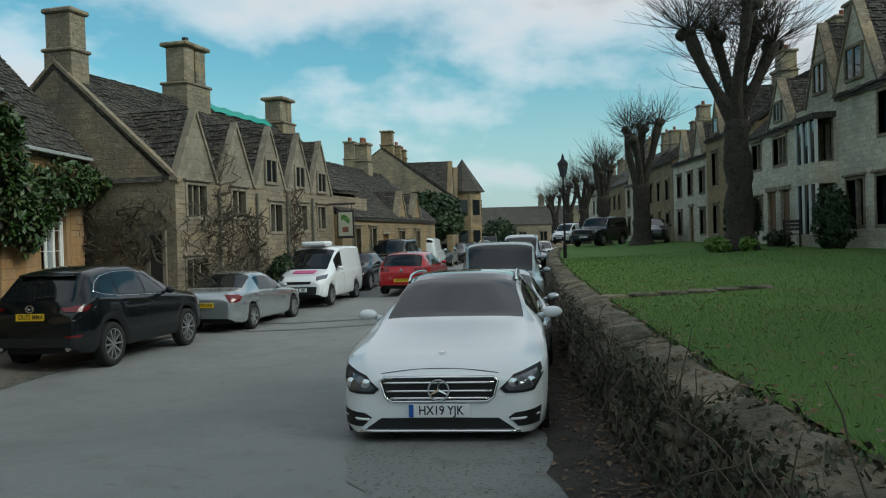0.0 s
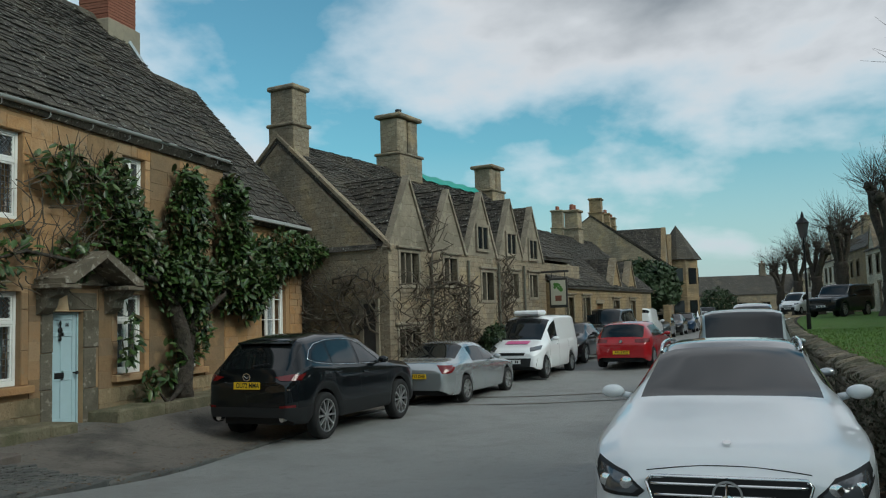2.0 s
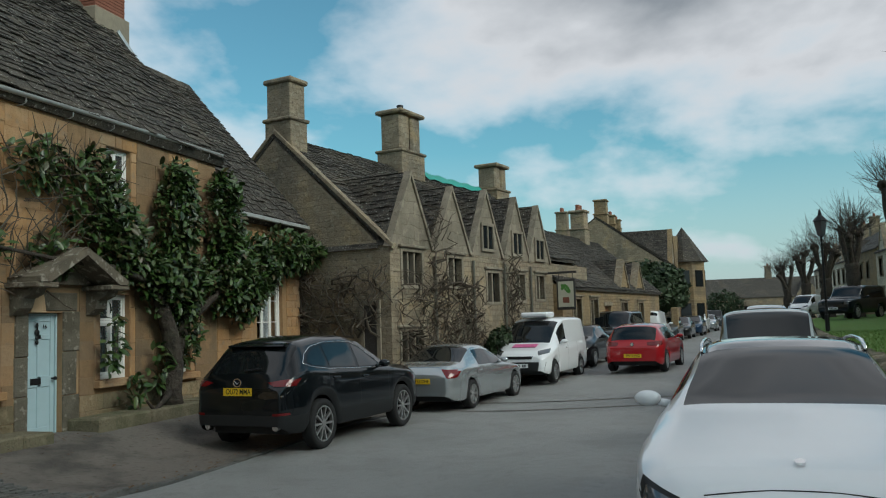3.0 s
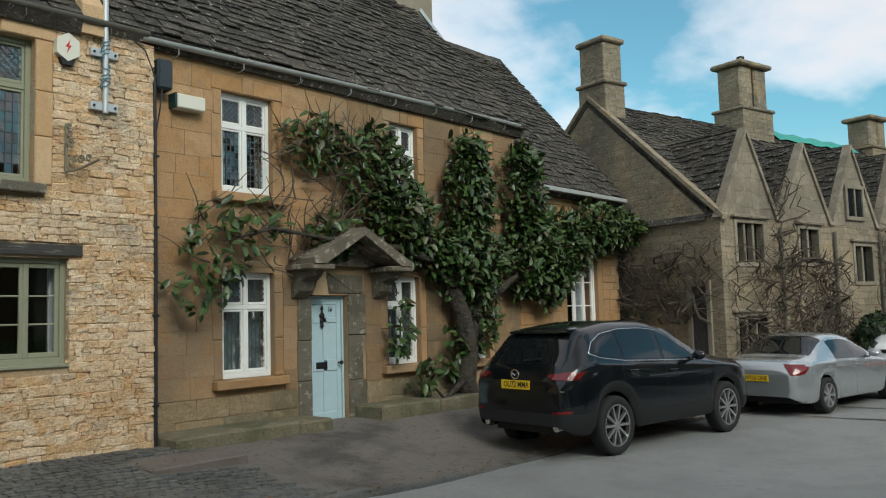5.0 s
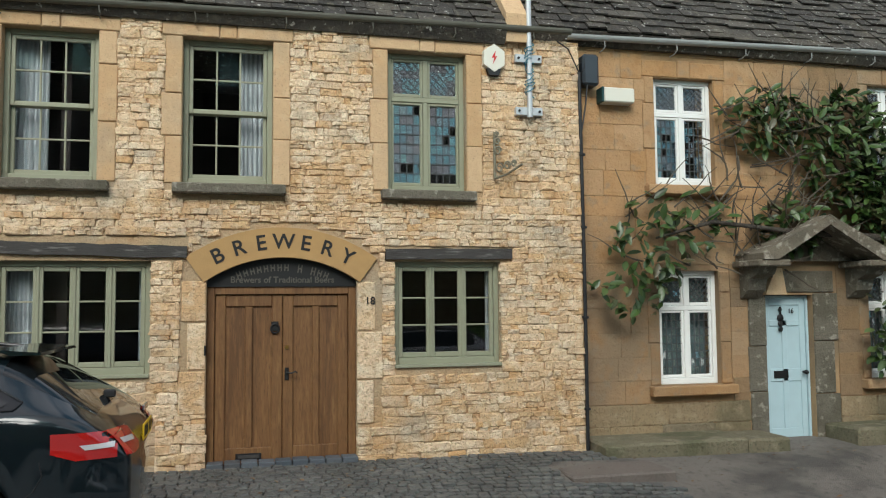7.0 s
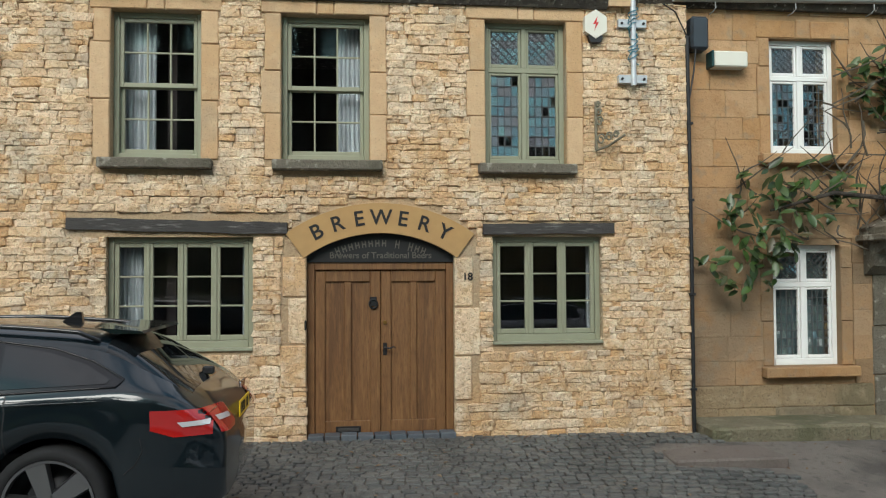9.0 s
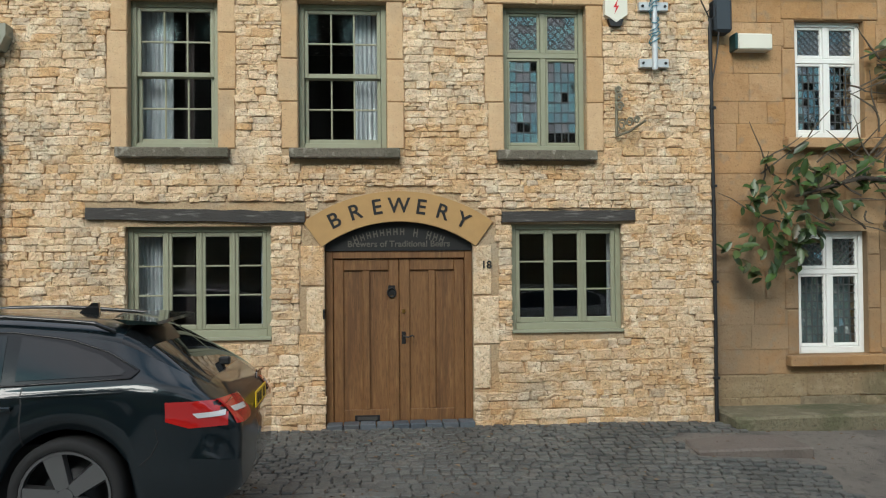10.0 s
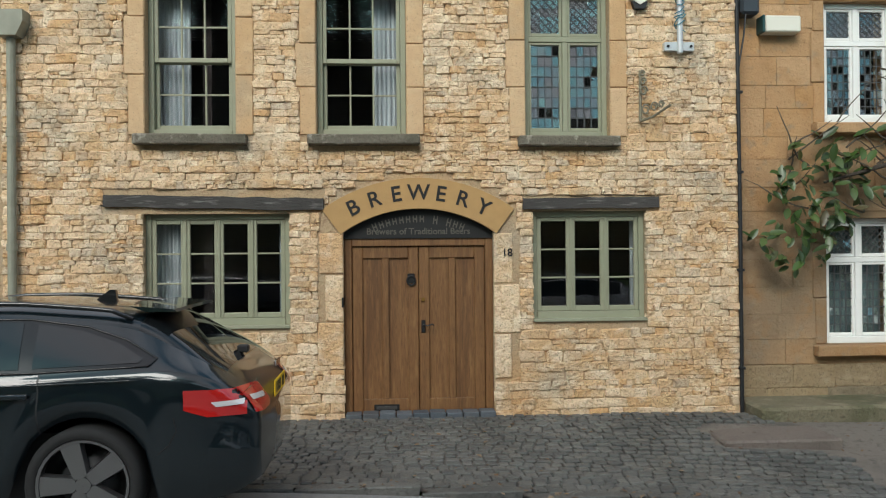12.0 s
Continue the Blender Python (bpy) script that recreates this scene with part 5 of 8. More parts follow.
    # side glass: a black surround on the flank, the panes on it, and a thin bright or black edge
    for sd in (1, -1) if S.get("surround") else ():
        sur = patch(sh, car, "window_surround", S["surround"], M_GLOSSBLACK, "side", 0.004, None, sd)
        for q in S["panes"]:
            patch(sh, car, "side_window", q, M_CARGLASS, "side", 0.008, sur, sd)
        edge = [(a[0] + (b[0] - a[0]) * t / 6, a[1] + (b[1] - a[1]) * t / 6) for a, b in zip(S["surround"], S["surround"][1:] + S["surround"][:1]) for t in range(6)]
        part("window_trim", tubebm([(L / 2 - u, sd * (sh.half(u, z) + 0.005), z) for u, z in edge + edge[:1]], S.get("trimw", 0.007), 6), S.get("trim", M_GLOSSBLACK), sur, "", True)
    if S.get("rails"):
        for sd in (1, -1):
            pts = []
            for i in range(12):
                u = a1 + 0.05 + (b0 - a1 - 0.1) * i / 11
                rows = sh.section(u)
                pts.append((L / 2 - u, sd * rows[12][0], rows[12][1] + (0.012 if i in (0, 11) else 0.045)))
            part("roof_rail", tubebm(pts, 0.016, 8), S["rails"], car, "", True)
    return car, sh


def place(car, x, y, rz, dz=0.0, facing=1):
    car.matrix_world = pose(x, y, street_z(x, y) + dz, 0, 0, rz if facing > 0 else rz + 180)


# white estate car facing the walker
SW = dict(L=4.93, W=1.87, wheel=0.335, axles=(0.86, 3.80), paint=P_WHITE, nose=0.16, lip=0.03, sill=0.2, tail=0.10, roofw=0.70,
          top=[(0, 0.70), (0.05, 0.76), (0.35, 0.86), (0.9, 0.95), (1.5, 1.04), (1.62, 1.07), (2.4, 1.40), (2.8, 1.465), (3.4, 1.475), (4.1, 1.44), (4.4, 1.37), (4.8, 0.98), (4.93, 0.80)],
          belt=[(0, 0.64), (0.4, 0.78), (1.0, 0.88), (1.6, 0.95), (3.0, 0.97), (4.6, 1.0), (4.93, 0.75)],
          cabin=(1.55, 2.5, 4.3, 4.8), windows=[(1.95, 2.72), (2.80, 3.62), (3.70, 4.35)], doors=[(1.75, 2.75), (2.77, 3.7)], seams=(1.74, 2.76, 3.71),
          handles=(2.6, 3.55), rails=M_CHROME, roof_mat=P_DARK, bonnet=0.3, spokes=10)
merc, sh = make_car("estate_car", SW, "white estate car parked by the green's wall")
hl = [(0.86, 0.77), (0.885, 0.68), (0.80, 0.565), (0.56, 0.56), (0.51, 0.60), (0.63, 0.71)]
for pts in (hl, mirror(hl)):
    h = patch(sh, merc, "headlight", pts, M_INK, "front", 0.008)
    cx, cz = sum(p[0] for p in pts) / 6, sum(p[1] for p in pts) / 6
    inner = [(cx + (p[0] - cx) * 0.8, cz + (p[1] - cz) * 0.72) for p in pts]
    patch(sh, merc, "lens", inner, M_LAMPGLASS, "front", 0.013, h)
    for q in (-0.08, 0.07):
        bm = bmesh.new()
        yy = cx + q * (1 if cx > 0 else -1)
        xx = SW["L"] / 2 - sh.end(yy, cz) + 0.014
        lathe(bm, [(0.001, 0.006), (0.032, 0.004), (0.042, 0.0)], Matrix.Translation((xx, yy, cz)) @ Matrix.Rotation(radians(-90), 4, "Z"), 14)
        part("projector", bm, M_CHROME, h, "", True)
gr = [(-0.50, 0.665), (-0.47, 0.70), (0.47, 0.70), (0.50, 0.665), (0.46, 0.53), (0.40, 0.495), (-0.40, 0.495), (-0.46, 0.53)]
g = patch(sh, merc, "grille", gr, M_INK, "front", 0.007)
for z in (0.655, 0.585, 0.525):
    w = 0.47 if z > 0.6 else 0.45 if z > 0.55 else 0.42
    part("grille_bar", tubebm([(SW["L"] / 2 - sh.end(y, z) + 0.018, y, z) for y in steps(-w, w, 14)], 0.011, 6), M_CHROME, g, "", True)
part("grille_frame", tubebm([(SW["L"] / 2 - sh.end(y, z) + 0.012, y, z) for y, z in gr + gr[:1]], 0.011, 6), M_CHROME, g, "", True)
bm = bmesh.new()
mm = Matrix.Translation((SW["L"] / 2 + 0.03, 0, 0.595)) @ Matrix.Rotation(radians(-90), 4, "Z")
lathe(bm, [(0.094, 0.0), (0.094, 0.012), (0.08, 0.012), (0.08, 0.0)], mm, 24)
for a in (90, 210, 330):
    v = Vector((math.cos(radians(a)), 0, math.sin(radians(a))))
    tube(bm, [mm @ (v * 0.0 + Vector((0, 0.006, 0))), mm @ (v * 0.085 + Vector((0, 0.006, 0)))], [0.016, 0.005], 6)
part("badge", bm, M_CHROME, merc)
bm = bmesh.new()
lathe(bm, [(0.001, -0.004), (0.085, -0.004)], mm, 24)
part("badge_disc", bm, M_INK, merc)
for pts in ([(0.86, 0.42), (0.64, 0.40), (0.58, 0.36), (0.66, 0.285), (0.84, 0.285)],):
    for q in (pts, mirror(pts)):
        s = patch(sh, merc, "air_intake", q, M_INK, "front", 0.007)
patch(sh, merc, "lower_grille", [(-0.50, 0.355), (0.50, 0.355), (0.64, 0.26), (-0.64, 0.26)], M_INK, "front", 0.006)
part("splitter", tubebm([(SW["L"] / 2 - sh.end(y, 0.37) + 0.012, y, 0.245) for y in steps(-0.68, 0.68, 12)], 0.012, 6), M_CHROME, merc, "", True)
edge = [(y, 0.725 + 0.035 * (1 - (y / 0.5) ** 2)) for y in steps(-0.5, 0.5, 12)]
part("bonnet_gap", tubebm([(SW["L"] / 2 - sh.end(y, z) + 0.002, y, z) for y, z in edge], 0.004, 5), M_INK, merc, "", True)
for e in (1, -1):
    part("intake_fin", tubebm([(SW["L"] / 2 - sh.end(e * y, z) + 0.014, e * y, z) for y, z in ((0.60, 0.345), (0.70, 0.35), (0.84, 0.36))], 0.011, 6), P_WHITE, merc, "", True)
number_plate(merc, SW["L"] / 2 + 0.022, 0, 0.42, 0, "HX19 YJK", False)
part("bonnet_badge", tubebm([(SW["L"] / 2 - 0.34, 0, 0.86), (SW["L"] / 2 - 0.335, 0, 0.875)], 0.03, 12), M_CHROME, merc)
place(merc, 1.42 + 2.46, -10.10, -4.2, 0.0, -1)

# dark SUV by the cottage
SM = dict(L=4.575, W=1.84, wheel=0.365, axles=(0.93, 3.63), paint=P_NAVY, nose=0.20, tail=0.11, roofw=0.72, sill=0.3, cladding=True, crease=0.02,
          top=[(0, 0.86), (0.06, 0.94), (0.35, 1.04), (1.1, 1.13), (1.35, 1.17), (2.1, 1.57), (2.6, 1.67), (3.3, 1.67), (3.95, 1.60), (4.05, 1.56), (4.42, 1.14), (4.52, 1.06), (4.575, 0.95)],
          belt=[(0, 0.78), (0.5, 0.95), (1.3, 1.04), (3.0, 1.10), (4.0, 1.18), (4.4, 1.10), (4.575, 0.9)],
          cabin=(1.3, 2.25, 3.98, 4.44), windows=[], trim=M_CHROME,
          surround=[(1.60, 1.085), (2.18, 1.44), (2.45, 1.52), (2.8, 1.552), (3.3, 1.55), (3.68, 1.50), (3.92, 1.40), (4.06, 1.27), (3.9, 1.215), (3.4, 1.155), (2.5, 1.115)],
          panes=[[(1.74, 1.12), (2.22, 1.42), (2.47, 1.495), (2.47, 1.14)], [(2.56, 1.145), (2.56, 1.51), (2.85, 1.525), (3.2, 1.525), (3.38, 1.51), (3.38, 1.185)], [(3.45, 1.195), (3.45, 1.50), (3.66, 1.465), (3.86, 1.375), (3.96, 1.28), (3.86, 1.24)]],
          doors=[(1.5, 2.48), (2.5, 3.45)], seams=(1.49, 2.49, 3.46), handles=(2.32, 3.25),
          spokes=10, spokew=0.016, rim=0.72)
maz, sh = make_car("suv", SM, "blue-black sport utility car parked by the cottage")
tl = [(0.50, 1.03), (0.80, 1.07), (0.87, 1.05), (0.87, 0.97), (0.62, 0.975)]
for s in (1, -1):
    patch(sh, maz, "tail_light", tl if s > 0 else mirror(tl), M_TAIL, "rear", 0.012)
    patch(sh, maz, "tail_light", [(4.575 - 0.36, 1.075), (4.575 - 0.10, 1.04), (4.575 - 0.10, 0.965), (4.575 - 0.26, 0.985)], M_TAIL, "side", 0.01, None, s)
    patch(sh, maz, "headlight", [(0.62, 0.85), (0.82, 0.87), (0.72, 0.76), (0.60, 0.77)] if s > 0 else mirror([(0.62, 0.85), (0.82, 0.87), (0.72, 0.76), (0.60, 0.77)]), M_LAMPGLASS, "front", 0.008)
    q = [(0.62, 0.60), (0.84, 0.61), (0.84, 0.575), (0.62, 0.565)]
    patch(sh, maz, "reflector", q if s > 0 else mirror(q), M_TAIL, "rear", 0.01)
    part("exhaust_tip", tubebm([(-2.12, s * 0.62, 0.40), (-2.235, s * 0.62, 0.40)], [0.045, 0.05], 14), M_CHROME, maz)
part("spoiler", prismbm([(-1.62, 1.575), (-1.84, 1.545), (-1.86, 1.525), (-1.7, 1.50)], "y", -0.52, 0.52), P_NAVY, maz)
part("wiper", tubebm([(-2.13, 0.0, 1.19), (-2.11, -0.3, 1.22)], 0.012, 6), M_BLACKPLASTIC, maz)
bm = bmesh.new()
mm = Matrix.Translation((-SM["L"] / 2 - 0.012, 0, 1.03)) @ Matrix.Rotation(radians(90), 4, "Z")
lathe(bm, [(0.075, 0.0), (0.075, 0.01), (0.062, 0.01), (0.062, 0.0)], mm @ Matrix.Diagonal((1, 1, 0.8, 1)), 24)
tube(bm, [mm @ Vector(p) for p in ((-0.06, 0.006, 0.02), (-0.02, 0.006, 0.0), (0, 0.006, -0.02), (0.02, 0.006, 0.0), (0.06, 0.006, 0.02))], 0.006, 6)
part("badge", bm, M_CHROME, maz)
for y0, y1 in ((0.62, 0.78), (-0.78, -0.52)):
    part("model_mark", boxbm(-SM["L"] / 2 + 0.02, -SM["L"] / 2 + 0.06, y0, y1, 0.83, 0.85), M_CHROME, maz)
number_plate(maz, -SM["L"] / 2 - 0.012, 0, 0.90, 0, "OU72 MMA", True, -4)
place(maz, 8.33 + 2.34, -2.98, -8.0)
maz.scale = (1.04, 1.04, 1.09)

# red hatchback driving off
SG = dict(L=4.255, W=1.79, wheel=0.315, axles=(0.86, 3.49), paint=P_RED, nose=0.2, tail=0.12, roofw=0.73,
          top=[(0, 0.72), (0.06, 0.8), (0.4, 0.9), (1.1, 1.0), (1.25, 1.04), (2.0, 1.39), (2.4, 1.45), (3.1, 1.45), (3.75, 1.39), (3.82, 1.36), (4.1, 0.98), (4.2, 0.9), (4.255, 0.78)],
          belt=[(0, 0.66), (0.5, 0.82), (1.2, 0.92), (3.0, 0.95), (3.9, 0.98), (4.255, 0.75)],
          cabin=(1.2, 2.1, 3.78, 4.12), windows=[(1.6, 2.3), (2.37, 3.1), (3.16, 3.5)], doors=[(1.35, 2.33), (2.35, 3.2)], seams=(1.34, 2.34, 3.21), handles=(2.2, 3.05), spokes=10)
golf, sh = make_car("hatchback", SG, "red hatchback driving along the street")
for s in (1, -1):
    q = [(0.42, 0.90), (0.80, 0.93), (0.80, 0.80), (0.45, 0.80)]
    patch(sh, golf, "tail_light", q if s > 0 else mirror(q), M_TAIL, "rear", 0.012)
    patch(sh, golf, "tail_light", [(4.255 - 0.3, 0.93), (4.255 - 0.1, 0.92), (4.255 - 0.1, 0.80), (4.255 - 0.24, 0.81)], M_TAIL, "side", 0.01, None, s)
bm = bmesh.new()
lathe(bm, [(0.055, 0.0), (0.055, 0.01), (0.045, 0.01), (0.001, 0.008)], Matrix.Translation((-SG["L"] / 2 - 0.012, 0, 0.84)) @ Matrix.Rotation(radians(90), 4, "Z"), 18)
part("badge", bm, M_CHROME, golf)
number_plate(golf, -SG["L"] / 2 - 0.012, 0, 0.50, 0, "FW13 FYO", True)
place(golf, 24.2, -8.15, -9.0)

# dark estate car before the brewery house
SA = dict(L=4.72, W=1.86, wheel=0.345, axles=(0.88, 3.69), paint=P_TEALGREY, nose=0.2, tail=0.09, roofw=0.70, crease=0.03,
          top=[(0, 0.68), (0.06, 0.76), (0.4, 0.86), (1.35, 1.0), (1.5, 1.04), (2.3, 1.37), (2.7, 1.43), (3.2, 1.43), (3.75, 1.385), (3.98, 1.345), (4.5, 1.0), (4.64, 0.92), (4.72, 0.78)],
          belt=[(0, 0.62), (0.5, 0.78), (1.5, 0.92), (3.0, 0.97), (4.2, 1.02), (4.5, 0.96), (4.72, 0.74)],
          cabin=(1.45, 2.4, 3.95, 4.5), windows=[],
          surround=[(1.75, 1.0), (2.3, 1.245), (2.55, 1.30), (2.9, 1.325), (3.3, 1.318), (3.65, 1.27), (3.9, 1.19), (4.10, 1.085), (4.06, 1.045), (3.4, 1.015), (2.6, 1.0)],
          panes=[[(1.88, 1.02), (2.33, 1.225), (2.6, 1.285), (2.6, 1.02)], [(2.68, 1.022), (2.68, 1.295), (2.95, 1.305), (3.26, 1.30), (3.30, 1.035)], [(3.38, 1.04), (3.35, 1.295), (3.62, 1.25), (3.86, 1.175), (4.02, 1.085), (4.0, 1.065)]],
          doors=[(1.6, 2.64), (2.66, 3.42)], seams=(1.59, 2.65, 3.43), handles=(2.5, 3.28),
          rails=P_DARK, spokes=5, spokew=0.05, flare=1.5, rim=0.80, rim_mat=material("dark_polished_alloy", (0.22, 0.22, 0.22), 0.3, metal=0.9, grain=None))
audi, sh = make_car("estate_car", SA, "dark blue-black estate car parked on the setts")
for s in (1, -1):
    q = [(0.46, 0.885), (0.62, 0.90), (0.80, 0.90), (0.80, 0.745), (0.49, 0.735)]
    t = patch(sh, audi, "tail_light", q if s > 0 else mirror(q), M_TAIL_BRIGHT, "rear", 0.014)
    q2 = [(0.51, 0.835), (0.76, 0.845), (0.76, 0.815), (0.53, 0.805)]
    patch(sh, audi, "clear_band", q2 if s > 0 else mirror(q2), M_TAILW, "rear", 0.019, t)
    t = patch(sh, audi, "tail_light", [(4.72 - 0.44, 0.90), (4.72 - 0.20, 0.90), (4.72 - 0.075, 0.89), (4.72 - 0.075, 0.74), (4.72 - 0.30, 0.735), (4.72 - 0.44, 0.78)], M_TAIL_BRIGHT, "side", 0.012, None, s)
    patch(sh, audi, "clear_band", [(4.72 - 0.28, 0.825), (4.72 - 0.09, 0.835), (4.72 - 0.09, 0.805), (4.72 - 0.25, 0.795)], M_TAILW, "side", 0.018, t, s)
    part("exhaust_tip", tubebm([(-2.20, s * 0.60, 0.36), (-2.33, s * 0.60, 0.36)], [0.07, 0.085], 18), M_CHROME, audi)
part("spoiler", prismbm([(-1.50, 1.392), (-1.78, 1.368), (-1.80, 1.352), (-1.60, 1.352)], "y", -0.56, 0.56), P_TEALGREY, audi)
part("roof_fin", prismbm([(-1.10, 1.40), (-1.25, 1.395), (-1.24, 1.475), (-1.20, 1.475)], "y", -0.02, 0.02), P_DARK, audi)
part("wiper", boxbm(-2.16, -2.08, -0.03, 0.03, 1.02, 1.075, 0.01), M_BLACKPLASTIC, audi)
for e in (1, -1):
    part("shoulder_line", tubebm([(2.36 - u, e * (sh.half(u, z) + 0.001), z) for u, z in [(0.9 + 0.16 * k, 0.87 + 0.005 * k) for k in range(21)]], 0.006, 5), P_TEALGREY, audi, "", True)
    part("panel_gap", tubebm([(2.36 - u, e * (sh.half(u, z) + 0.001), z) for u, z in ((4.22, 0.74), (4.24, 0.66), (4.20, 0.58), (4.13, 0.52))], 0.004, 5), M_INK, audi)
part("diffuser", boxbm(-2.33, -2.2, -0.5, 0.5, 0.26, 0.36, 0.02), M_BLACKPLASTIC, audi)
part("badge", boxbm(-2.365, -2.35, -0.11, 0.11, 0.93, 0.97, 0.004), M_CHROME, audi)
number_plate(audi, -SA["L"] / 2 - 0.01, 0, 0.80, 0, "", True, 0, False)
place(audi, -0.30 - 2.36, -3.12, 0.0, 0.0, -1)

# silver saloon
SS = dict(L=4.53, W=1.73, wheel=0.315, axles=(0.8, 3.52), paint=P_SILVER, nose=0.2, tail=0.14, roofw=0.70,
          top=[(0, 0.66), (0.06, 0.74), (0.4, 0.84), (1.2, 0.95), (1.35, 0.99), (2.15, 1.36), (2.5, 1.42), (2.95, 1.42), (3.3, 1.37), (3.9, 1.05), (4.05, 1.02), (4.45, 0.98), (4.53, 0.80)],
          belt=[(0, 0.6), (0.5, 0.77), (1.3, 0.88), (3.0, 0.92), (4.0, 0.94), (4.53, 0.75)],
          cabin=(1.3, 2.2, 3.25, 3.95), windows=[(1.7, 2.38), (2.45, 3.15)], doors=[(1.45, 2.41), (2.43, 3.3)], seams=(1.44, 2.42, 3.31), handles=(2.25, 3.1), spokes=7, bonnet=0.3)
silver, sh = make_car("saloon_car", SS, "silver saloon car parked at the kerb")
for s in (1, -1):
    q = [(0.50, 0.92), (0.78, 0.90), (0.78, 0.72), (0.66, 0.72)]
    patch(sh, silver, "tail_light", q if s > 0 else mirror(q), M_TAIL, "rear", 0.012)
    patch(sh, silver, "tail_light", [(4.53 - 0.38, 0.86), (4.53 - 0.1, 0.90), (4.53 - 0.1, 0.72), (4.53 - 0.24, 0.74)], M_TAIL, "side", 0.01, None, s)
number_plate(silver, -SS["L"] / 2 - 0.012, 0, 0.66, 0, "WT53 DHE", True)
place(silver, 14.05 + 2.25, -4.10, -9.0)

# white van with a box on its roof
SV = dict(L=4.4, W=1.70, wheel=0.315, axles=(0.75, 3.48), paint=P_WHITE, nose=0.16, tail=0.05, roofw=0.84,
          top=[(0, 0.78), (0.08, 0.9), (0.5, 1.02), (0.85, 1.13), (1.5, 1.70), (1.9, 1.83), (2.6, 1.86), (4.25, 1.84), (4.38, 1.6), (4.4, 1.5)],
          belt=[(0, 0.7), (0.5, 0.92), (1.0, 1.05), (4.4, 1.08)], cabin=(0.8, 1.65, 4.28, 4.39), windows=[(1.25, 1.95)], doors=[(1.05, 2.02)], seams=(1.04, 2.03, 3.1), handles=(1.9,), spokes=6, bonnet=0.25, sill=0.28)
van, sh = make_car("delivery_van", SV, "white delivery van with a roof unit and pink panel", "van")
for s in (1, -1):
    q = [(0.50, 0.92), (0.76, 0.98), (0.78, 0.86), (0.55, 0.80)]
    patch(sh, van, "headlight", q if s > 0 else mirror(q), M_LAMPGLASS, "front", 0.01)
patch(sh, van, "grille", [(-0.4, 0.78), (0.4, 0.78), (0.36, 0.70), (-0.36, 0.70)], M_INK, "front", 0.008)
patch(sh, van, "lower_bumper", [(-0.74, 0.62), (0.74, 0.62), (0.70, 0.37), (-0.70, 0.37)], M_BLACKPLASTIC, "front", 0.006)
bm = boxbm(-0.2, 0.2, -0.35, 0.35, 0.0, 0.015)
bm.transform(pose(2.2 - 0.62, 0, 1.055, 0, 12, 0))
part("pink_panel", bm, M_PINK, van)
part("roof_unit", boxbm(0.0, 0.75, -0.42, 0.42, 1.84, 2.0, 0.05), P_WHITE, van)
number_plate(van, SV["L"] / 2 + 0.012, 0, 0.52, 0, "", False, 0, False)
place(van, 19.5 + 2.2, -5.2, -8.0, 0, -1)

# small round black car
SB = dict(L=3.85, W=1.68, wheel=0.31, axles=(0.72, 3.2), paint=P_DARK, nose=0.24, tail=0.22, roofw=0.70,
          top=[(0, 0.62), (0.08, 0.75), (0.4, 0.9), (0.95, 1.0), (1.1, 1.04), (1.7, 1.37), (2.1, 1.42), (2.7, 1.40), (3.3, 1.1), (3.7, 0.95), (3.85, 0.75)],
          belt=[(0, 0.56), (0.5, 0.8), (1.1, 0.9), (3.0, 0.94), (3.85, 0.7)], cabin=(1.05, 1.75, 2.75, 3.4), windows=[(1.4, 2.2), (2.27, 2.75)], doors=[(1.2, 2.25)], seams=(1.19, 2.26), handles=(2.1,), spokes=5)
beetle, sh = make_car("small_car", SB, "small round black car parked at the kerb")
for s in (1, -1):
    bm = bmesh.new()
    lathe(bm, [(0.001, 0.03), (0.06, 0.02), (0.1, -0.01)], Matrix.Translation((1.92 - sh.end(s * 0.58, 0.68), s * 0.58, 0.68)) @ Matrix.Rotation(radians(-90), 4, "Z"), 16)
    part("headlight", bm, M_LAMPGLASS, beetle, "", True)
number_plate(beetle, 1.94, 0, 0.45, 0, "", False, 0, False)
place(beetle, 24.7 + 1.9, -5.75, -8.0, 0, -1)

# boxy dark off-roader
SL = dict(L=4.8, W=1.92, wheel=0.38, axles=(0.85, 3.73), paint=P_GREY, nose=0.10, tail=0.05, roofw=0.82, sill=0.34,
          top=[(0, 1.02), (0.06, 1.08), (0.5, 1.13), (1.25, 1.18), (1.4, 1.22), (1.9, 1.78), (2.2, 1.85), (4.4, 1.87), (4.7, 1.8), (4.8, 1.1)],
          belt=[(0, 0.95), (0.5, 1.05), (1.4, 1.1), (4.8, 1.12)], cabin=(1.35, 2.0, 4.55, 4.79), windows=[(1.7, 2.5), (2.58, 3.45), (3.55, 4.5)], doors=[(1.5, 2.53), (2.55, 3.5)], seams=(1.49, 2.54, 3.51), handles=(2.4, 3.4), spokes=7)
rover, sh = make_car("off_road_car", SL, "dark grey boxy off-road car parked at the kerb")
for s in (1, -1):
    q = [(0.60, 0.98), (0.84, 0.98), (0.84, 0.80), (0.60, 0.80)]
    patch(sh, rover, "headlight", q if s > 0 else mirror(q), M_LAMPGLASS, "front", 0.008)
patch(sh, rover, "grille", [(-0.5, 0.96), (0.5, 0.96), (0.48, 0.80), (-0.48, 0.80)], M_INK, "front", 0.006)
number_plate(rover, 2.41, 0, 0.6, 0, "", False, 0, False)
place(rover, 29.2 + 2.4, -6.55, -7.0, 0, -1)


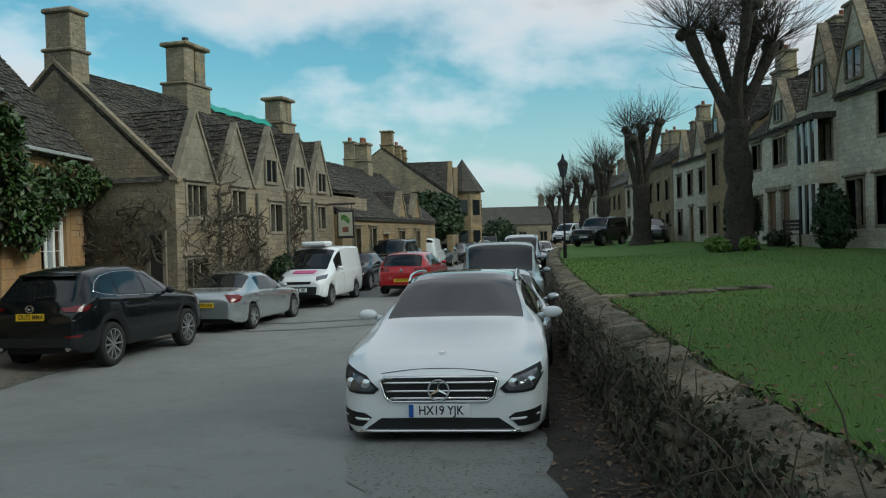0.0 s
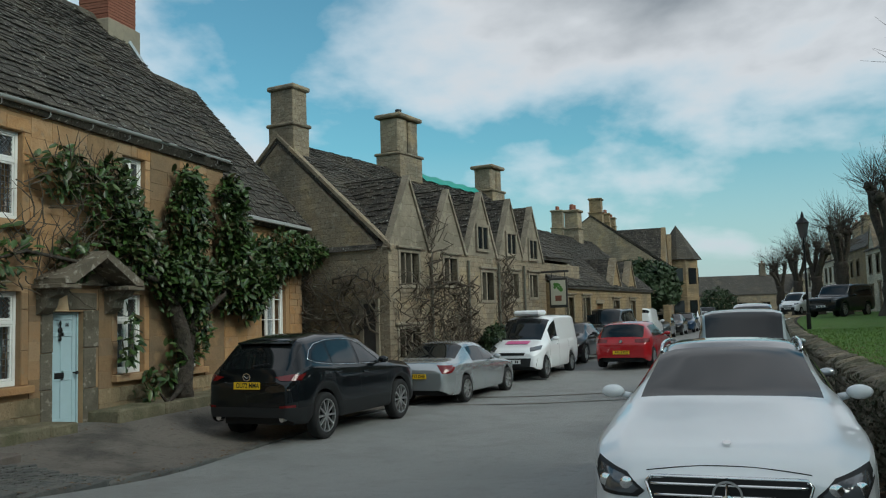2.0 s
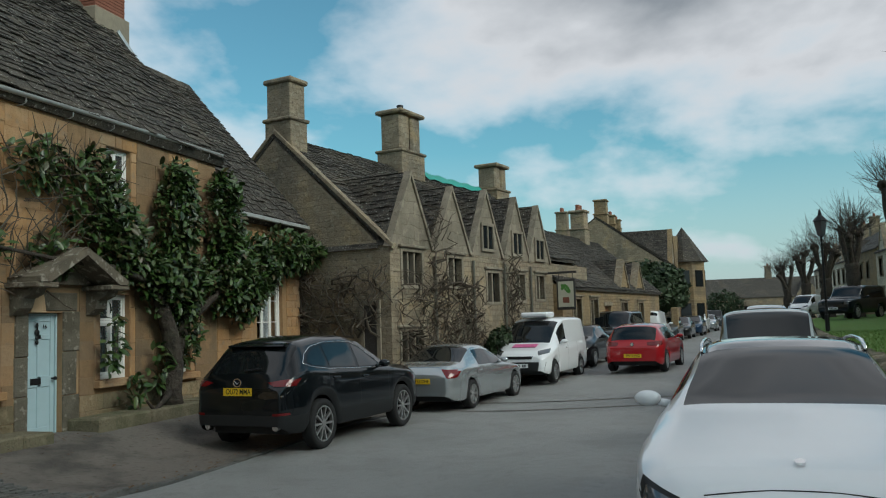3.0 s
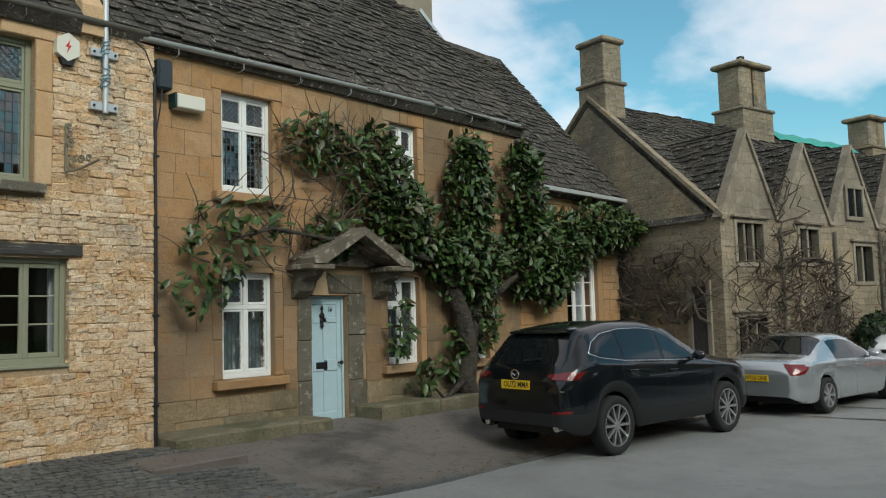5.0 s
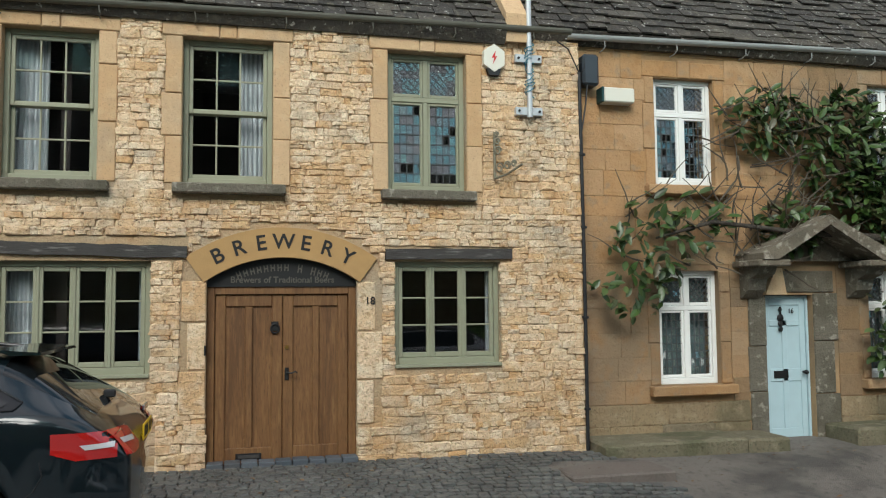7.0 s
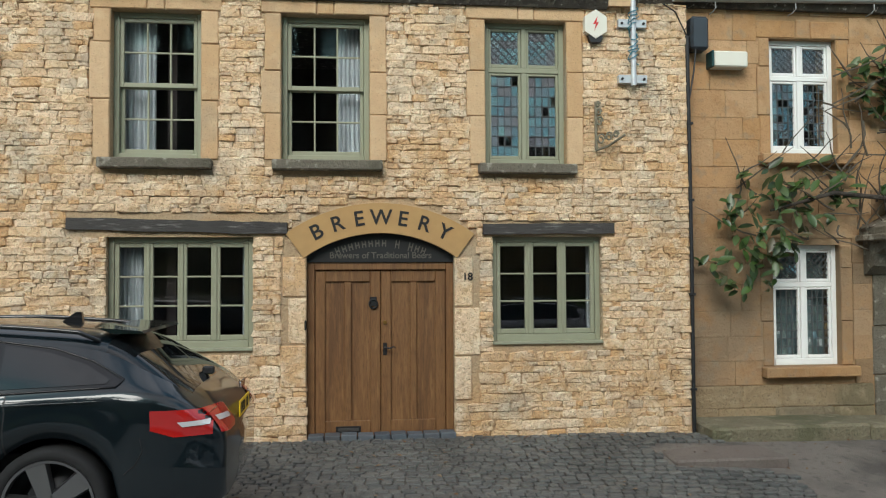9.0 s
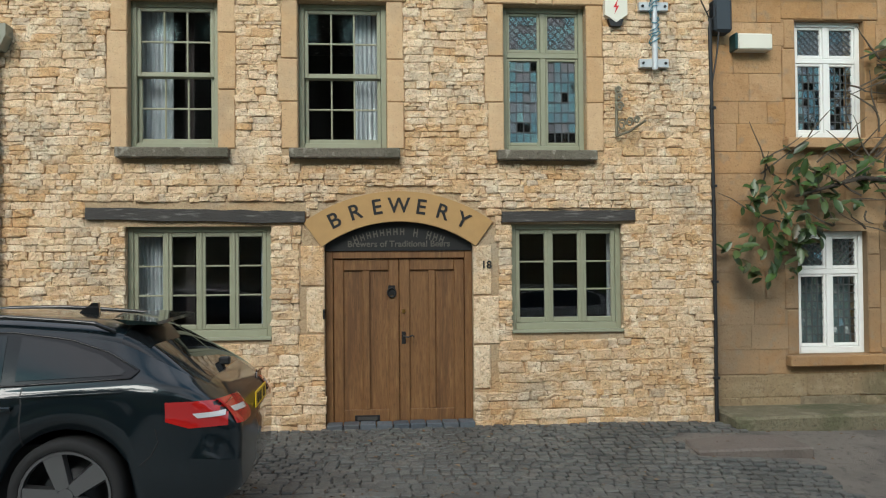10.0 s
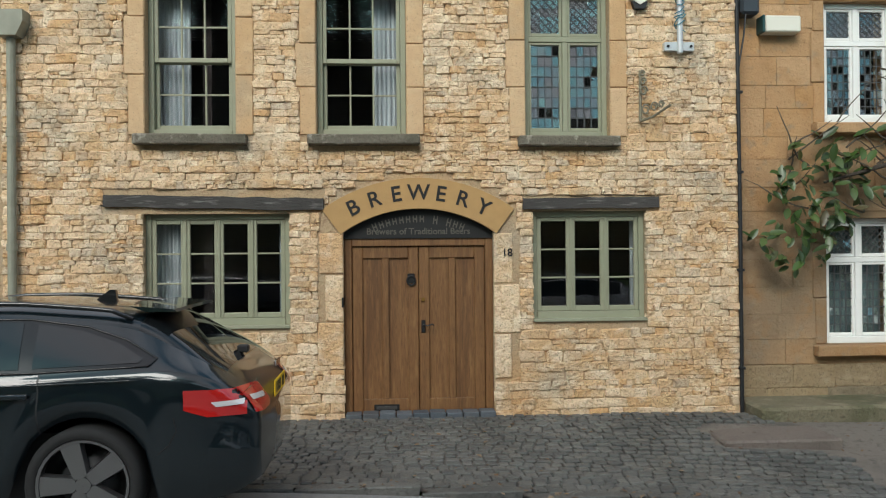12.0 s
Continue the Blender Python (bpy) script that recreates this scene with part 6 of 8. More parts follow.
# the rows of parked cars further along
def more(src, x, y, rz, facing, paint, label):
    c = copy_thing(src, pose(x, y, street_z(x, y), 0, 0, rz + (180 if facing < 0 else 0)))
    old = {SW["paint"], SM["paint"], SG["paint"], SS["paint"], SV["paint"], SB["paint"], SL["paint"]}
    if paint:
        for o in c.children_recursive:
            if o.type == "MESH" and o.data.materials and o.data.materials[0] in old:
                o.material_slots[0].link = "OBJECT"
                o.material_slots[0].material = paint
    if src is van:
        for o in [q for q in c.children_recursive if q.name.startswith(("roof_unit", "pink_panel"))]:
            bpy.data.objects.remove(o)
    c["label"] = label
    c["group"] = "cars parked along the street"


P_BLUE = car_paint("blue_car_paint", (0.02, 0.05, 0.10), 0.3)
P_GRN = car_paint("pale_green_grey_paint", (0.25, 0.30, 0.30), 0.4)
more(silver, 8.6, -10.62, -3.0, -1, P_SILVER, "silver car parked behind the white estate")
more(rover, 14.2, -10.9, -3.0, -1, P_GRN, "pale grey van parked by the green's wall")
more(golf, 19.4, -11.2, -3.0, -1, P_WHITE, "white hatchback parked by the green's wall")
more(golf, 25.0, -11.7, -4.0, -1, P_DARK, "black hatchback parked by the green's wall")
more(van, 31.0, -12.4, -5.0, -1, P_SILVER, "silver van parked by the green's wall")
more(silver, 37.0, -13.2, -5.0, -1, P_DARK, "dark saloon parked by the green's wall")
more(golf, 43.5, -14.2, -5.0, -1, P_WHITE, "white hatchback parked far along the wall")
more(golf, 36.5, -6.9, -6.0, 1, P_DARK, "black hatchback parked at the kerb")
more(van, 42.0, -7.6, -6.0, 1, P_WHITE, "white van parked at the kerb")
more(golf, 48.0, -8.2, -6.0, -1, P_GREY, "grey hatchback parked at the kerb")
more(silver, 54.0, -9.0, -6.0, -1, P_DARK, "dark saloon parked at the kerb")
more(golf, 60.0, -9.8, -6.0, -1, P_BLUE, "blue hatchback parked at the kerb")
more(van, 66.5, -10.3, -6.0, -1, P_WHITE, "white van parked far along the street")
more(golf, 73.0, -11.2, -6.0, -1, P_SILVER, "silver hatchback parked far along the street")
more(rover, 80.0, -12.0, -6.0, -1, P_GREY, "grey off-road car far along the street")

# ---- the other houses ----
def slate_slope(bm_out, x0, x1, eave, ridge, seed, m=None):
    bm = bmesh.new()
    slates(bm, x0, x1, eave, ridge, 0, seed, 0.02)
    if m is not None:
        bm.transform(m)
    me = bpy.data.meshes.new("tmp")
    bm.to_mesh(me)
    bm.free()
    bm_out.from_mesh(me)
    bpy.data.meshes.remove(me)


def mullioned(parent, a, b, c, d, n, y, frame_mat, proud=0.06, flat=False):
    """A stone-framed window with n lights in a house front at local y."""
    t = 0.10
    if flat:
        w = part("window", boxbm(a, b, y - 0.02, y - 0.012, c, d), M_GLASS, parent)
        for p, q, r, s in ((a - t, a, c - t, d + t), (b, b + t, c - t, d + t), (a, b, d, d + t), (a - 0.02, b + 0.02, c - t, c)):
            part("window_frame", boxbm(p, q, y - 0.065, y + 0.01, r, s, 0.008), frame_mat, w)
        for i in range(1, n):
            x = a + (b - a) * i / n
            part("mullion", boxbm(x - 0.03, x + 0.03, y - 0.055, y - 0.022, c, d, 0.006), frame_mat, w)
        return
    w = part("window", boxbm(a, b, y + 0.16, y + 0.18, c, d), M_GLASS, parent)
    for p, q, r, s in ((a - t, a, c - t, d + t), (b, b + t, c - t, d + t), (a, b, d, d + t), (a - 0.02, b + 0.02, c - t, c)):
        part("window_frame", boxbm(p, q, y - proud * 0.5, y + 0.2, r, s, 0.008), frame_mat, w)
    for i in range(1, n):
        x = a + (b - a) * i / n
        part("mullion", boxbm(x - 0.04, x + 0.04, y + 0.02, y + 0.158, c, d, 0.008), frame_mat, w)
    part("drip_mould", boxbm(a - 0.2, b + 0.2, y - 0.1, y + 0.05, d + t + 0.003, d + t + 0.08, 0.02), frame_mat, w)


def chimney(parent, s, v, z0, z1, w, d, mat=M_GREYWALL, pots=1, split=False):
    c = part("chimney", boxbm(s - w / 2, s + w / 2, v - d / 2, v + d / 2, z0, z0 + (z1 - z0) * 0.42, 0.02), mat, parent)
    zc = z0 + (z1 - z0) * 0.42
    part("moulding", boxbm(s - w / 2 - 0.06, s + w / 2 + 0.06, v - d / 2 - 0.06, v + d / 2 + 0.06, zc, zc + 0.1, 0.03), mat, c)
    if split:
        for e in (-1, 1):
            part("flue", boxbm(s + e * w * 0.24 - w * 0.2, s + e * w * 0.24 + w * 0.2, v - d * 0.4, v + d * 0.4, zc + 0.1, z1 - 0.14, 0.06), mat, c)
    else:
        part("shaft", boxbm(s - w * 0.45, s + w * 0.45, v - d * 0.45, v + d * 0.45, zc + 0.1, z1 - 0.14, 0.02), mat, c)
    part("cap", boxbm(s - w / 2 - 0.04, s + w / 2 + 0.04, v - d / 2 - 0.04, v + d / 2 + 0.04, z1 - 0.14, z1, 0.04), mat, c)
    for i in range(pots):
        x = s + (i - (pots - 1) / 2) * 0.36
        bm = bmesh.new()
        lathe(bm, [(0.13, 0), (0.11, 0.2), (0.12, 0.28), (0.08, 0.3)], Matrix.Translation((x, v, z1)) @ Matrix.Rotation(radians(90), 4, "X"), 12)
        part("chimney_pot", bm, M_BLACKPLASTIC if split else M_BRICK, c, "", True)


def house(name, loc, rz, L, depth, eave, ridge, mat, label, gables=(), windows=(), upper=(), chimneys=(), doors=(), frame_mat=M_GREYWALL, seed=1, base=-0.8, slate=True, trim=0.28, gable_mat=None):
    """A gable-ended stone house; its front runs along local x at y 0, the body lies behind."""
    h = empty(name, loc, label, "house", rz=rz)
    holes = [(a, b, c, d) for a, b, c, d, n in windows] + [(a, b, base - 1, d) for a, b, d in doors]
    bm = bmesh.new()
    wall_cells(bm, 0.0, L, base, eave, 0.0, 0.3, holes)
    part("wall", bm, mat, h)
    half = depth / 2
    for x0, x1 in ((0.003, 0.35), (L - 0.35, L - 0.003)):
        part("wall", prismbm([(0.3, base), (0.3, eave), (half, ridge - 0.12), (depth, eave), (depth, base)], "x", x0, x1), mat, h)
    part("wall", boxbm(0.36, L - 0.36, depth - 0.3, depth - 0.003, base, eave), mat, h)
    # near-black sheet behind the openings paints in the indoor shade
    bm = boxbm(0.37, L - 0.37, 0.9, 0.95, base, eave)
    part("inner_wall", bm, M_ROOM_SHADE, h)
    sl = (ridge - eave) / half
    # a front full of gables has no eave: its roof starts behind the wall
    oh = -0.3 if sum(2 * g[1] for g in gables) > 0.6 * L else 0.12
    part("roof", prismbm([(-oh, eave - 0.1 - oh * sl), (half, ridge - 0.1), (depth + 0.12, eave - 0.1 - 0.12 * sl), (depth + 0.12, eave - 0.12 * sl), (half, ridge), (-oh, eave - oh * sl)], "x", -0.02, L + 0.02), M_SLATE, h)
    bm = bmesh.new()
    if slate:
        slate_slope(bm, -0.03, L + 0.03, (-oh - 0.02, eave - (oh + 0.02) * sl + 0.01), (half, ridge + 0.01), seed)
    for g, (s, hw, peak) in enumerate(gables):
        gz = eave - 0.02
        part("gable", prismbm([(s - hw, gz), (s, peak), (s + hw, gz)], "y", -0.004 - 0.002 * g, 0.34), gable_mat or mat, h)
        deep = min(half, (peak - eave) / sl) + 0.1
        part("roof", prismbm([(s - hw - 0.08, gz - 0.05), (s, peak - 0.02), (s + hw + 0.08, gz - 0.05)], "y", 0.345, deep + 0.3), M_SLATE, h)
        gs = (peak - gz) / hw
        for e in (-1, 1):
            part("coping", prismbm([(s + e * (hw + 0.06), gz - 0.02), (s, peak + 0.1), (s, peak - 0.04), (s + e * (hw - 0.06), gz - 0.02)], "y", -0.06 - 0.001 * e, trim), frame_mat, h)
        if slate:
            slate_slope(bm, -(deep + 0.2), -trim, (0.0, gz), (hw, peak + 0.03), seed + g, Matrix.Translation((s - hw, 0, 0)) @ Matrix.Rotation(radians(-90), 4, "Z"))
            slate_slope(bm, trim, deep + 0.2, (0.0, gz), (hw, peak + 0.03), seed + g + 9, Matrix.Translation((s + hw, 0, 0)) @ Matrix.Rotation(radians(90), 4, "Z"))
    if slate:
        part("slates", bm, M_SLATE, h)["kind"] = "stuff"
    else:
        bm.free()
    for a, b, c, d, n in windows:
        mullioned(h, a, b, c, d, n, 0.0, frame_mat)
    for a, b, c, d, n in upper:
        mullioned(h, a, b, c, d, n, -0.014, frame_mat, 0.02, True)
    for a, b, d in doors:
        part("door", boxbm(a, b, 0.12, 0.17, base, d), M_OAK, h)
        part("door_head", boxbm(a - 0.15, b + 0.15, -0.05, 0.12, d, d + 0.18, 0.02), frame_mat, h)
    for ch in chimneys:
        chimney(h, *ch)
    return h


h2 = house("gabled_house", (16.17, -2.38, 0), -13, 14.6, 7.36, 3.5, 6.8, M_GREYWALL, "grey stone house with five steep gables and bare vines",
           gables=[(1.06, 1.06, 5.42), (3.31, 1.06, 5.30), (5.52, 1.08, 5.48), (7.74, 1.06, 5.5), (9.65, 0.98, 5.42)],
           windows=[(0.57, 1.53, 2.5, 3.36, 3), (3.0, 3.79, 2.53, 3.32, 2), (5.46, 6.29, 2.09, 2.98, 2), (7.6, 8.3, 2.15, 3.0, 2), (9.3, 10.0, 2.2, 3.0, 2), (0.45, 1.5, 0.55, 1.3, 3)],
           upper=[(5.17, 5.87, 3.72, 4.42, 2), (7.4, 8.08, 3.68, 4.35, 2), (9.32, 9.98, 3.6, 4.25, 2)],
           chimneys=[(0.42, 3.6, 6.3, 8.4, 0.72, 0.92, M_GREYWALL, 0), (6.6, 3.68, 6.2, 8.75, 1.5, 1.0, M_GREYWALL, 1, True), (13.8, 3.68, 6.0, 8.0, 1.2, 1.0, M_GREYWALL, 0, True)], seed=11, gable_mat=M_GABLE, frame_mat=M_GABLE, trim=0.16)
h2.children[0].name = "wall"
# side door and its dark opening in the end wall, end wall coping, tarpaulin on the ridge
part("door", boxbm(-0.03, 0.0, 0.42, 0.80, -0.4, 2.0), M_BEAM, h2)
part("door_frame", boxbm(-0.06, 0.0, 0.80, 0.92, -0.4, 2.12, 0.01), M_GREYSTONE, h2)
part("door_frame", boxbm(-0.06, 0.0, 0.30, 0.42, -0.4, 2.12, 0.01), M_GREYSTONE, h2)
part("door_lintel", boxbm(-0.06, 0.0, 0.42, 0.80, 2.0, 2.12, 0.01), M_GREYSTONE, h2)
for e, y0, y1 in ((1, -0.1, 3.68), (-1, 7.46, 3.68)):
    part("verge_coping", prismbm([(y0, 3.40), (y1, 6.84), (y1, 6.96), (y0, 3.52)], "x", -0.05, 0.16), M_GREYWALL, h2)
bm = bmesh.new()
rows = []
for i in range(15):
    s = 7.9 + 4.6 * i / 14
    rows.append([bm.verts.new((s, 3.68 + dy, 6.82 - abs(dy) * 0.9 + 0.10 + 0.03 * math.sin(i * 1.9 + dy * 3))) for dy in (-0.35, -0.1, 0.0, 0.3)])
for A, B in zip(rows, rows[1:]):
    for k in range(3):
        bm.faces.new((A[k], A[k + 1], B[k + 1], B[k]))
part("tarpaulin", bm, M_TEAL, h2, "teal tarpaulin strip along the ridge", True)
for s in (2.15, 4.45, 6.62, 8.72):
    part("downpipe", tubebm([(s, -0.07, -0.3), (s, -0.07, 3.3)], 0.04, 8), M_GUTTER, h2)

cs, sn = math.cos(radians(-13)), math.sin(radians(-13))
house("long_house", (16.17 + 10.75 * cs - 0.2 * sn, -2.38 + 10.75 * sn - 0.35, 0), -11, 15.5, 6.4, 2.75, 5.5, M_OCHRE, "low stone house with a long dark slate roof",
      windows=[(1.2, 2.2, 1.2, 2.2, 2), (3.4, 4.4, 1.2, 2.2, 2), (8.0, 9.0, 1.1, 2.1, 2), (11.0, 12.0, 1.1, 2.1, 2)], doors=[(5.4, 6.3, 1.95)], chimneys=[(12.5, 3.2, 5.2, 7.0, 0.8, 0.8, M_GREYWALL, 2)],
      gables=[(8.6, 0.8, 4.0), (11.4, 0.8, 4.0)], seed=21)
house("victorian_house", (56.0, -8.6, 0), -3, 12.0, 10.0, 5.0, 8.6, M_GREYWALL, "tall grey and ochre stone house with gables and chimneys",
      gables=[(3.0, 1.6, 7.6), (9.0, 1.6, 7.6)], windows=[(2.3, 3.7, 2.6, 4.2, 2), (8.3, 9.7, 2.6, 4.2, 2), (2.3, 3.7, 0.3, 1.8, 2), (8.3, 9.7, 0.3, 1.8, 2), (5.6, 6.6, 2.6, 4.0, 1)],
      chimneys=[(0.6, 7.5, 6.8, 9.2, 0.9, 0.9, M_GREYWALL, 2), (3.0, 5.0, 8.2, 10.2, 1.0, 1.0, M_OCHRE, 0), (8.0, 5.0, 8.2, 9.6, 0.8, 0.8, M_OCHRE, 2), (11.4, 5.0, 8.2, 9.6, 0.8, 0.8, M_OCHRE, 2)], frame_mat=M_OCHRE, seed=31)
tower = empty("bay_tower", (66.5, -9.5, 0), "ochre stone corner bay with a pointed roof", "bay tower")
octa = [(1.7 * math.cos(radians(45 * k + 22)), 1.7 * math.sin(radians(45 * k + 22))) for k in range(8)]
part("wall", prismbm(octa, "z", -0.6, 5.6), M_OCHRE, tower)
bm = bmesh.new()
lathe(bm, [(1.95, 0.0), (0.02, 2.9)], Matrix.Translation((0, 0, 5.6)) @ Matrix.Rotation(radians(90), 4, "X"), 8)
part("roof", bm, M_SLATE, tower)
for a in (180, 225, 270):
    for z in (1.0, 3.6):
        bm = boxbm(-0.4, 0.4, -0.02, 0.05, z, z + 1.3)
        bm.transform(Matrix.Rotation(radians(a + 90), 4, "Z") @ Matrix.Translation((0, -1.6, 0)))
        part("window", bm, M_GLASS, tower)
house("end_house", (112, -10, 0), -84, 24.0, 8.0, 3.4, 6.0, M_GREYWALL, "grey stone houses closing the street far off", windows=[(i * 3 + 1.0, i * 3 + 2.0, 1.0, 2.2, 2) for i in range(7)],
      gables=[(15, 1.4, 5.6), (20, 1.4, 5.6)], chimneys=[(11, 4, 5.8, 7.6, 0.8, 0.8), (22, 4, 5.8, 7.4, 0.8, 0.8)], seed=41, slate=False)
house("side_house", (86, -8.5, 0), -8, 18.0, 8.0, 4.2, 7.2, M_GREYWALL, "stone house further along the street", windows=[(i * 3 + 1.0, i * 3 + 2.0, 1.0, 2.2, 2) for i in range(5)], seed=43, slate=False)
tagged(part("garden_wall", boxbm(47.0, 56.0, -9.0, -8.6, -0.5, 1.9, 0.04), M_OCHRE), "tall ochre stone garden wall by the street", "wall", kind="structure")

# houses beyond the green, their fronts towards the road
GR = 0.95
house("stone_house", (21.3, -22.0, GR), 180, 9.0, 8.0, 4.95, 8.3, M_PALE, "grey stone house beyond the green", gables=[(1.2, 1.5, 7.7)], windows=[(2.6, 4.2, 3.4, 4.6, 3), (2.4, 4.2, 0.8, 2.2, 3), (5.4, 7.0, 3.4, 4.6, 3), (0.5, 1.6, 0.8, 2.2, 2)],
      upper=[(0.7, 1.7, 5.3, 6.2, 2)], chimneys=[(8.4, 4.0, 8.0, 9.9, 1.0, 1.0), (0.4, 4.0, 7.8, 9.5, 0.9, 0.9)], seed=51, base=-0.5)
bay = house("bay_house", (24.7, -22.0, GR), 180, 3.4, 7.5, 4.9, 7.2, M_PALE, "stone house with a gabled bay window", gables=[(2.1, 1.25, 7.5)], windows=[(1.3, 2.9, 3.0, 4.2, 3), (1.2, 2.9, 0.6, 2.1, 3)], upper=[(1.7, 2.5, 5.3, 6.2, 2)],
            chimneys=[(3.0, 3.5, 6.8, 9.0, 0.9, 0.9)], seed=61, base=-0.5)
part("bay", prismbm([(1.0, 0.0), (1.3, -0.55), (2.9, -0.55), (3.2, 0.0)], "z", -0.5, 0.55), M_PALE, bay)
part("bay", prismbm([(1.0, 0.0), (1.3, -0.55), (2.9, -0.55), (3.2, 0.0)], "z", 2.2, 2.9), M_PALE, bay)
part("bay_roof", prismbm([(0.95, 0.0), (1.25, -0.62), (2.95, -0.62), (3.25, 0.0)], "z", 4.3, 4.5), M_SLATE, bay)
for z0, z1 in ((0.55, 2.2), (2.9, 4.3)):
    for x0, x1 in ((1.32, 1.78), (1.86, 2.34), (2.42, 2.88)):
        part("window", boxbm(x0, x1, -0.50, -0.48, z0, z1), M_GLASS, bay)
        for a, b in ((x0 - 0.04, x0), (x1, x1 + 0.04)):
            part("window_frame", boxbm(a, b, -0.56, -0.46, z0, z1), M_WHITE, bay)
house("arched_house", (30.0, -22.0, GR), 180, 5.2, 7.5, 4.6, 7.8, M_PALE, "stone house with an arched doorway", gables=[(3.6, 1.2, 6.4)], windows=[(3.0, 4.3, 3.2, 4.2, 3), (0.6, 1.6, 3.2, 4.2, 2), (0.6, 1.6, 0.8, 2.0, 2)],
      upper=[(3.3, 3.9, 4.9, 5.5, 2)], doors=[(2.2, 3.1, 2.2), (3.6, 4.5, 2.2)], chimneys=[(2.4, 3.7, 7.5, 9.6, 1.0, 1.0)], seed=71, base=-0.5)
house("tall_house", (37.6, -22.4, GR), 180, 7.3, 8.0, 5.4, 8.2, M_OCHRE, "ochre stone house with dormers", gables=[(1.8, 0.8, 7.2), (5.2, 0.8, 7.2)], windows=[(1.0, 2.0, 3.0, 4.6, 2), (3.2, 4.2, 3.0, 4.6, 2), (5.4, 6.4, 3.0, 4.6, 2), (1.0, 2.0, 0.6, 2.0, 2), (5.4, 6.4, 0.6, 2.0, 2)],
      upper=[(1.4, 2.2, 5.6, 6.3, 1), (4.8, 5.6, 5.6, 6.3, 1)], doors=[(3.2, 4.2, 2.1)], chimneys=[(6.8, 4.0, 7.9, 9.8, 1.0, 1.0), (0.4, 4.0, 7.9, 9.8, 0.9, 0.9)], seed=81, base=-0.5)
for i, (x, hgt) in enumerate(((45.5, 4.8), (54.0, 5.2), (63.0, 4.6), (73.0, 5.0), (84.0, 4.8), (96.0, 4.8))):
    house("row_house", (x, -22.6 - 0.15 * i, GR), 180, 7.8 if x < 70 else 10.0, 8.0, hgt, hgt + 2.8, M_OCHRE if i in (1, 3) else M_PALE, "stone house in the row beyond the green",
          gables=[(2.2, 1.0, hgt + 1.8), (5.6, 1.0, hgt + 1.8)] if i % 2 == 0 else (), windows=[(1.0, 2.0, 2.8, 4.0, 2), (3.4, 4.4, 2.8, 4.0, 2), (5.8, 6.8, 2.8, 4.0, 2), (1.0, 2.0, 0.6, 1.9, 2), (5.8, 6.8, 0.6, 1.9, 2)], doors=[(3.5, 4.4, 2.1)],
          chimneys=[(0.5, 4.0, hgt + 2.4, hgt + 4.4, 0.9, 0.9), (7.2, 4.0, hgt + 2.4, hgt + 4.2, 0.9, 0.9)], seed=90 + i, base=-0.5, slate=i < 2)

# unseen houses added past the green's near end, to darken window and car reflections
for i, x in enumerate((12.0, 2.0, -8.0, -18.0, -28.0, -38.0)):
    # two ridges are raised so the panes mirror roof in place of sky
    house("row_house", (x, -22.4 - 0.1 * i, GR), 180, 9.9, 8.0, 5.2, 10.4 if i in (1, 2) else 8.2, M_GREYWALL if i % 2 else M_OCHRE, "unseen plain stone house added to darken window reflections", windows=[(1.5, 2.7, 3.0, 4.3, 2), (6.5, 7.7, 3.0, 4.3, 2)], chimneys=[(0.6, 4.0, 7.8, 9.8, 0.9, 0.9)], seed=120 + i, base=-0.5, slate=False)

# ---- trees, hedges, lamp ----
def branch(rnd, start, direction, length, bend=0.25, n=6):
    p, d = Vector(start), Vector(direction).normalized()
    out = [p.copy()]
    for _ in range(n):
        d = (d + Vector((rnd.uniform(-1, 1), rnd.uniform(-1, 1), rnd.uniform(-0.6, 1))) * bend * 0.4).normalized()
        p = p + d * (length / n)
        out.append(p.copy())
    return out


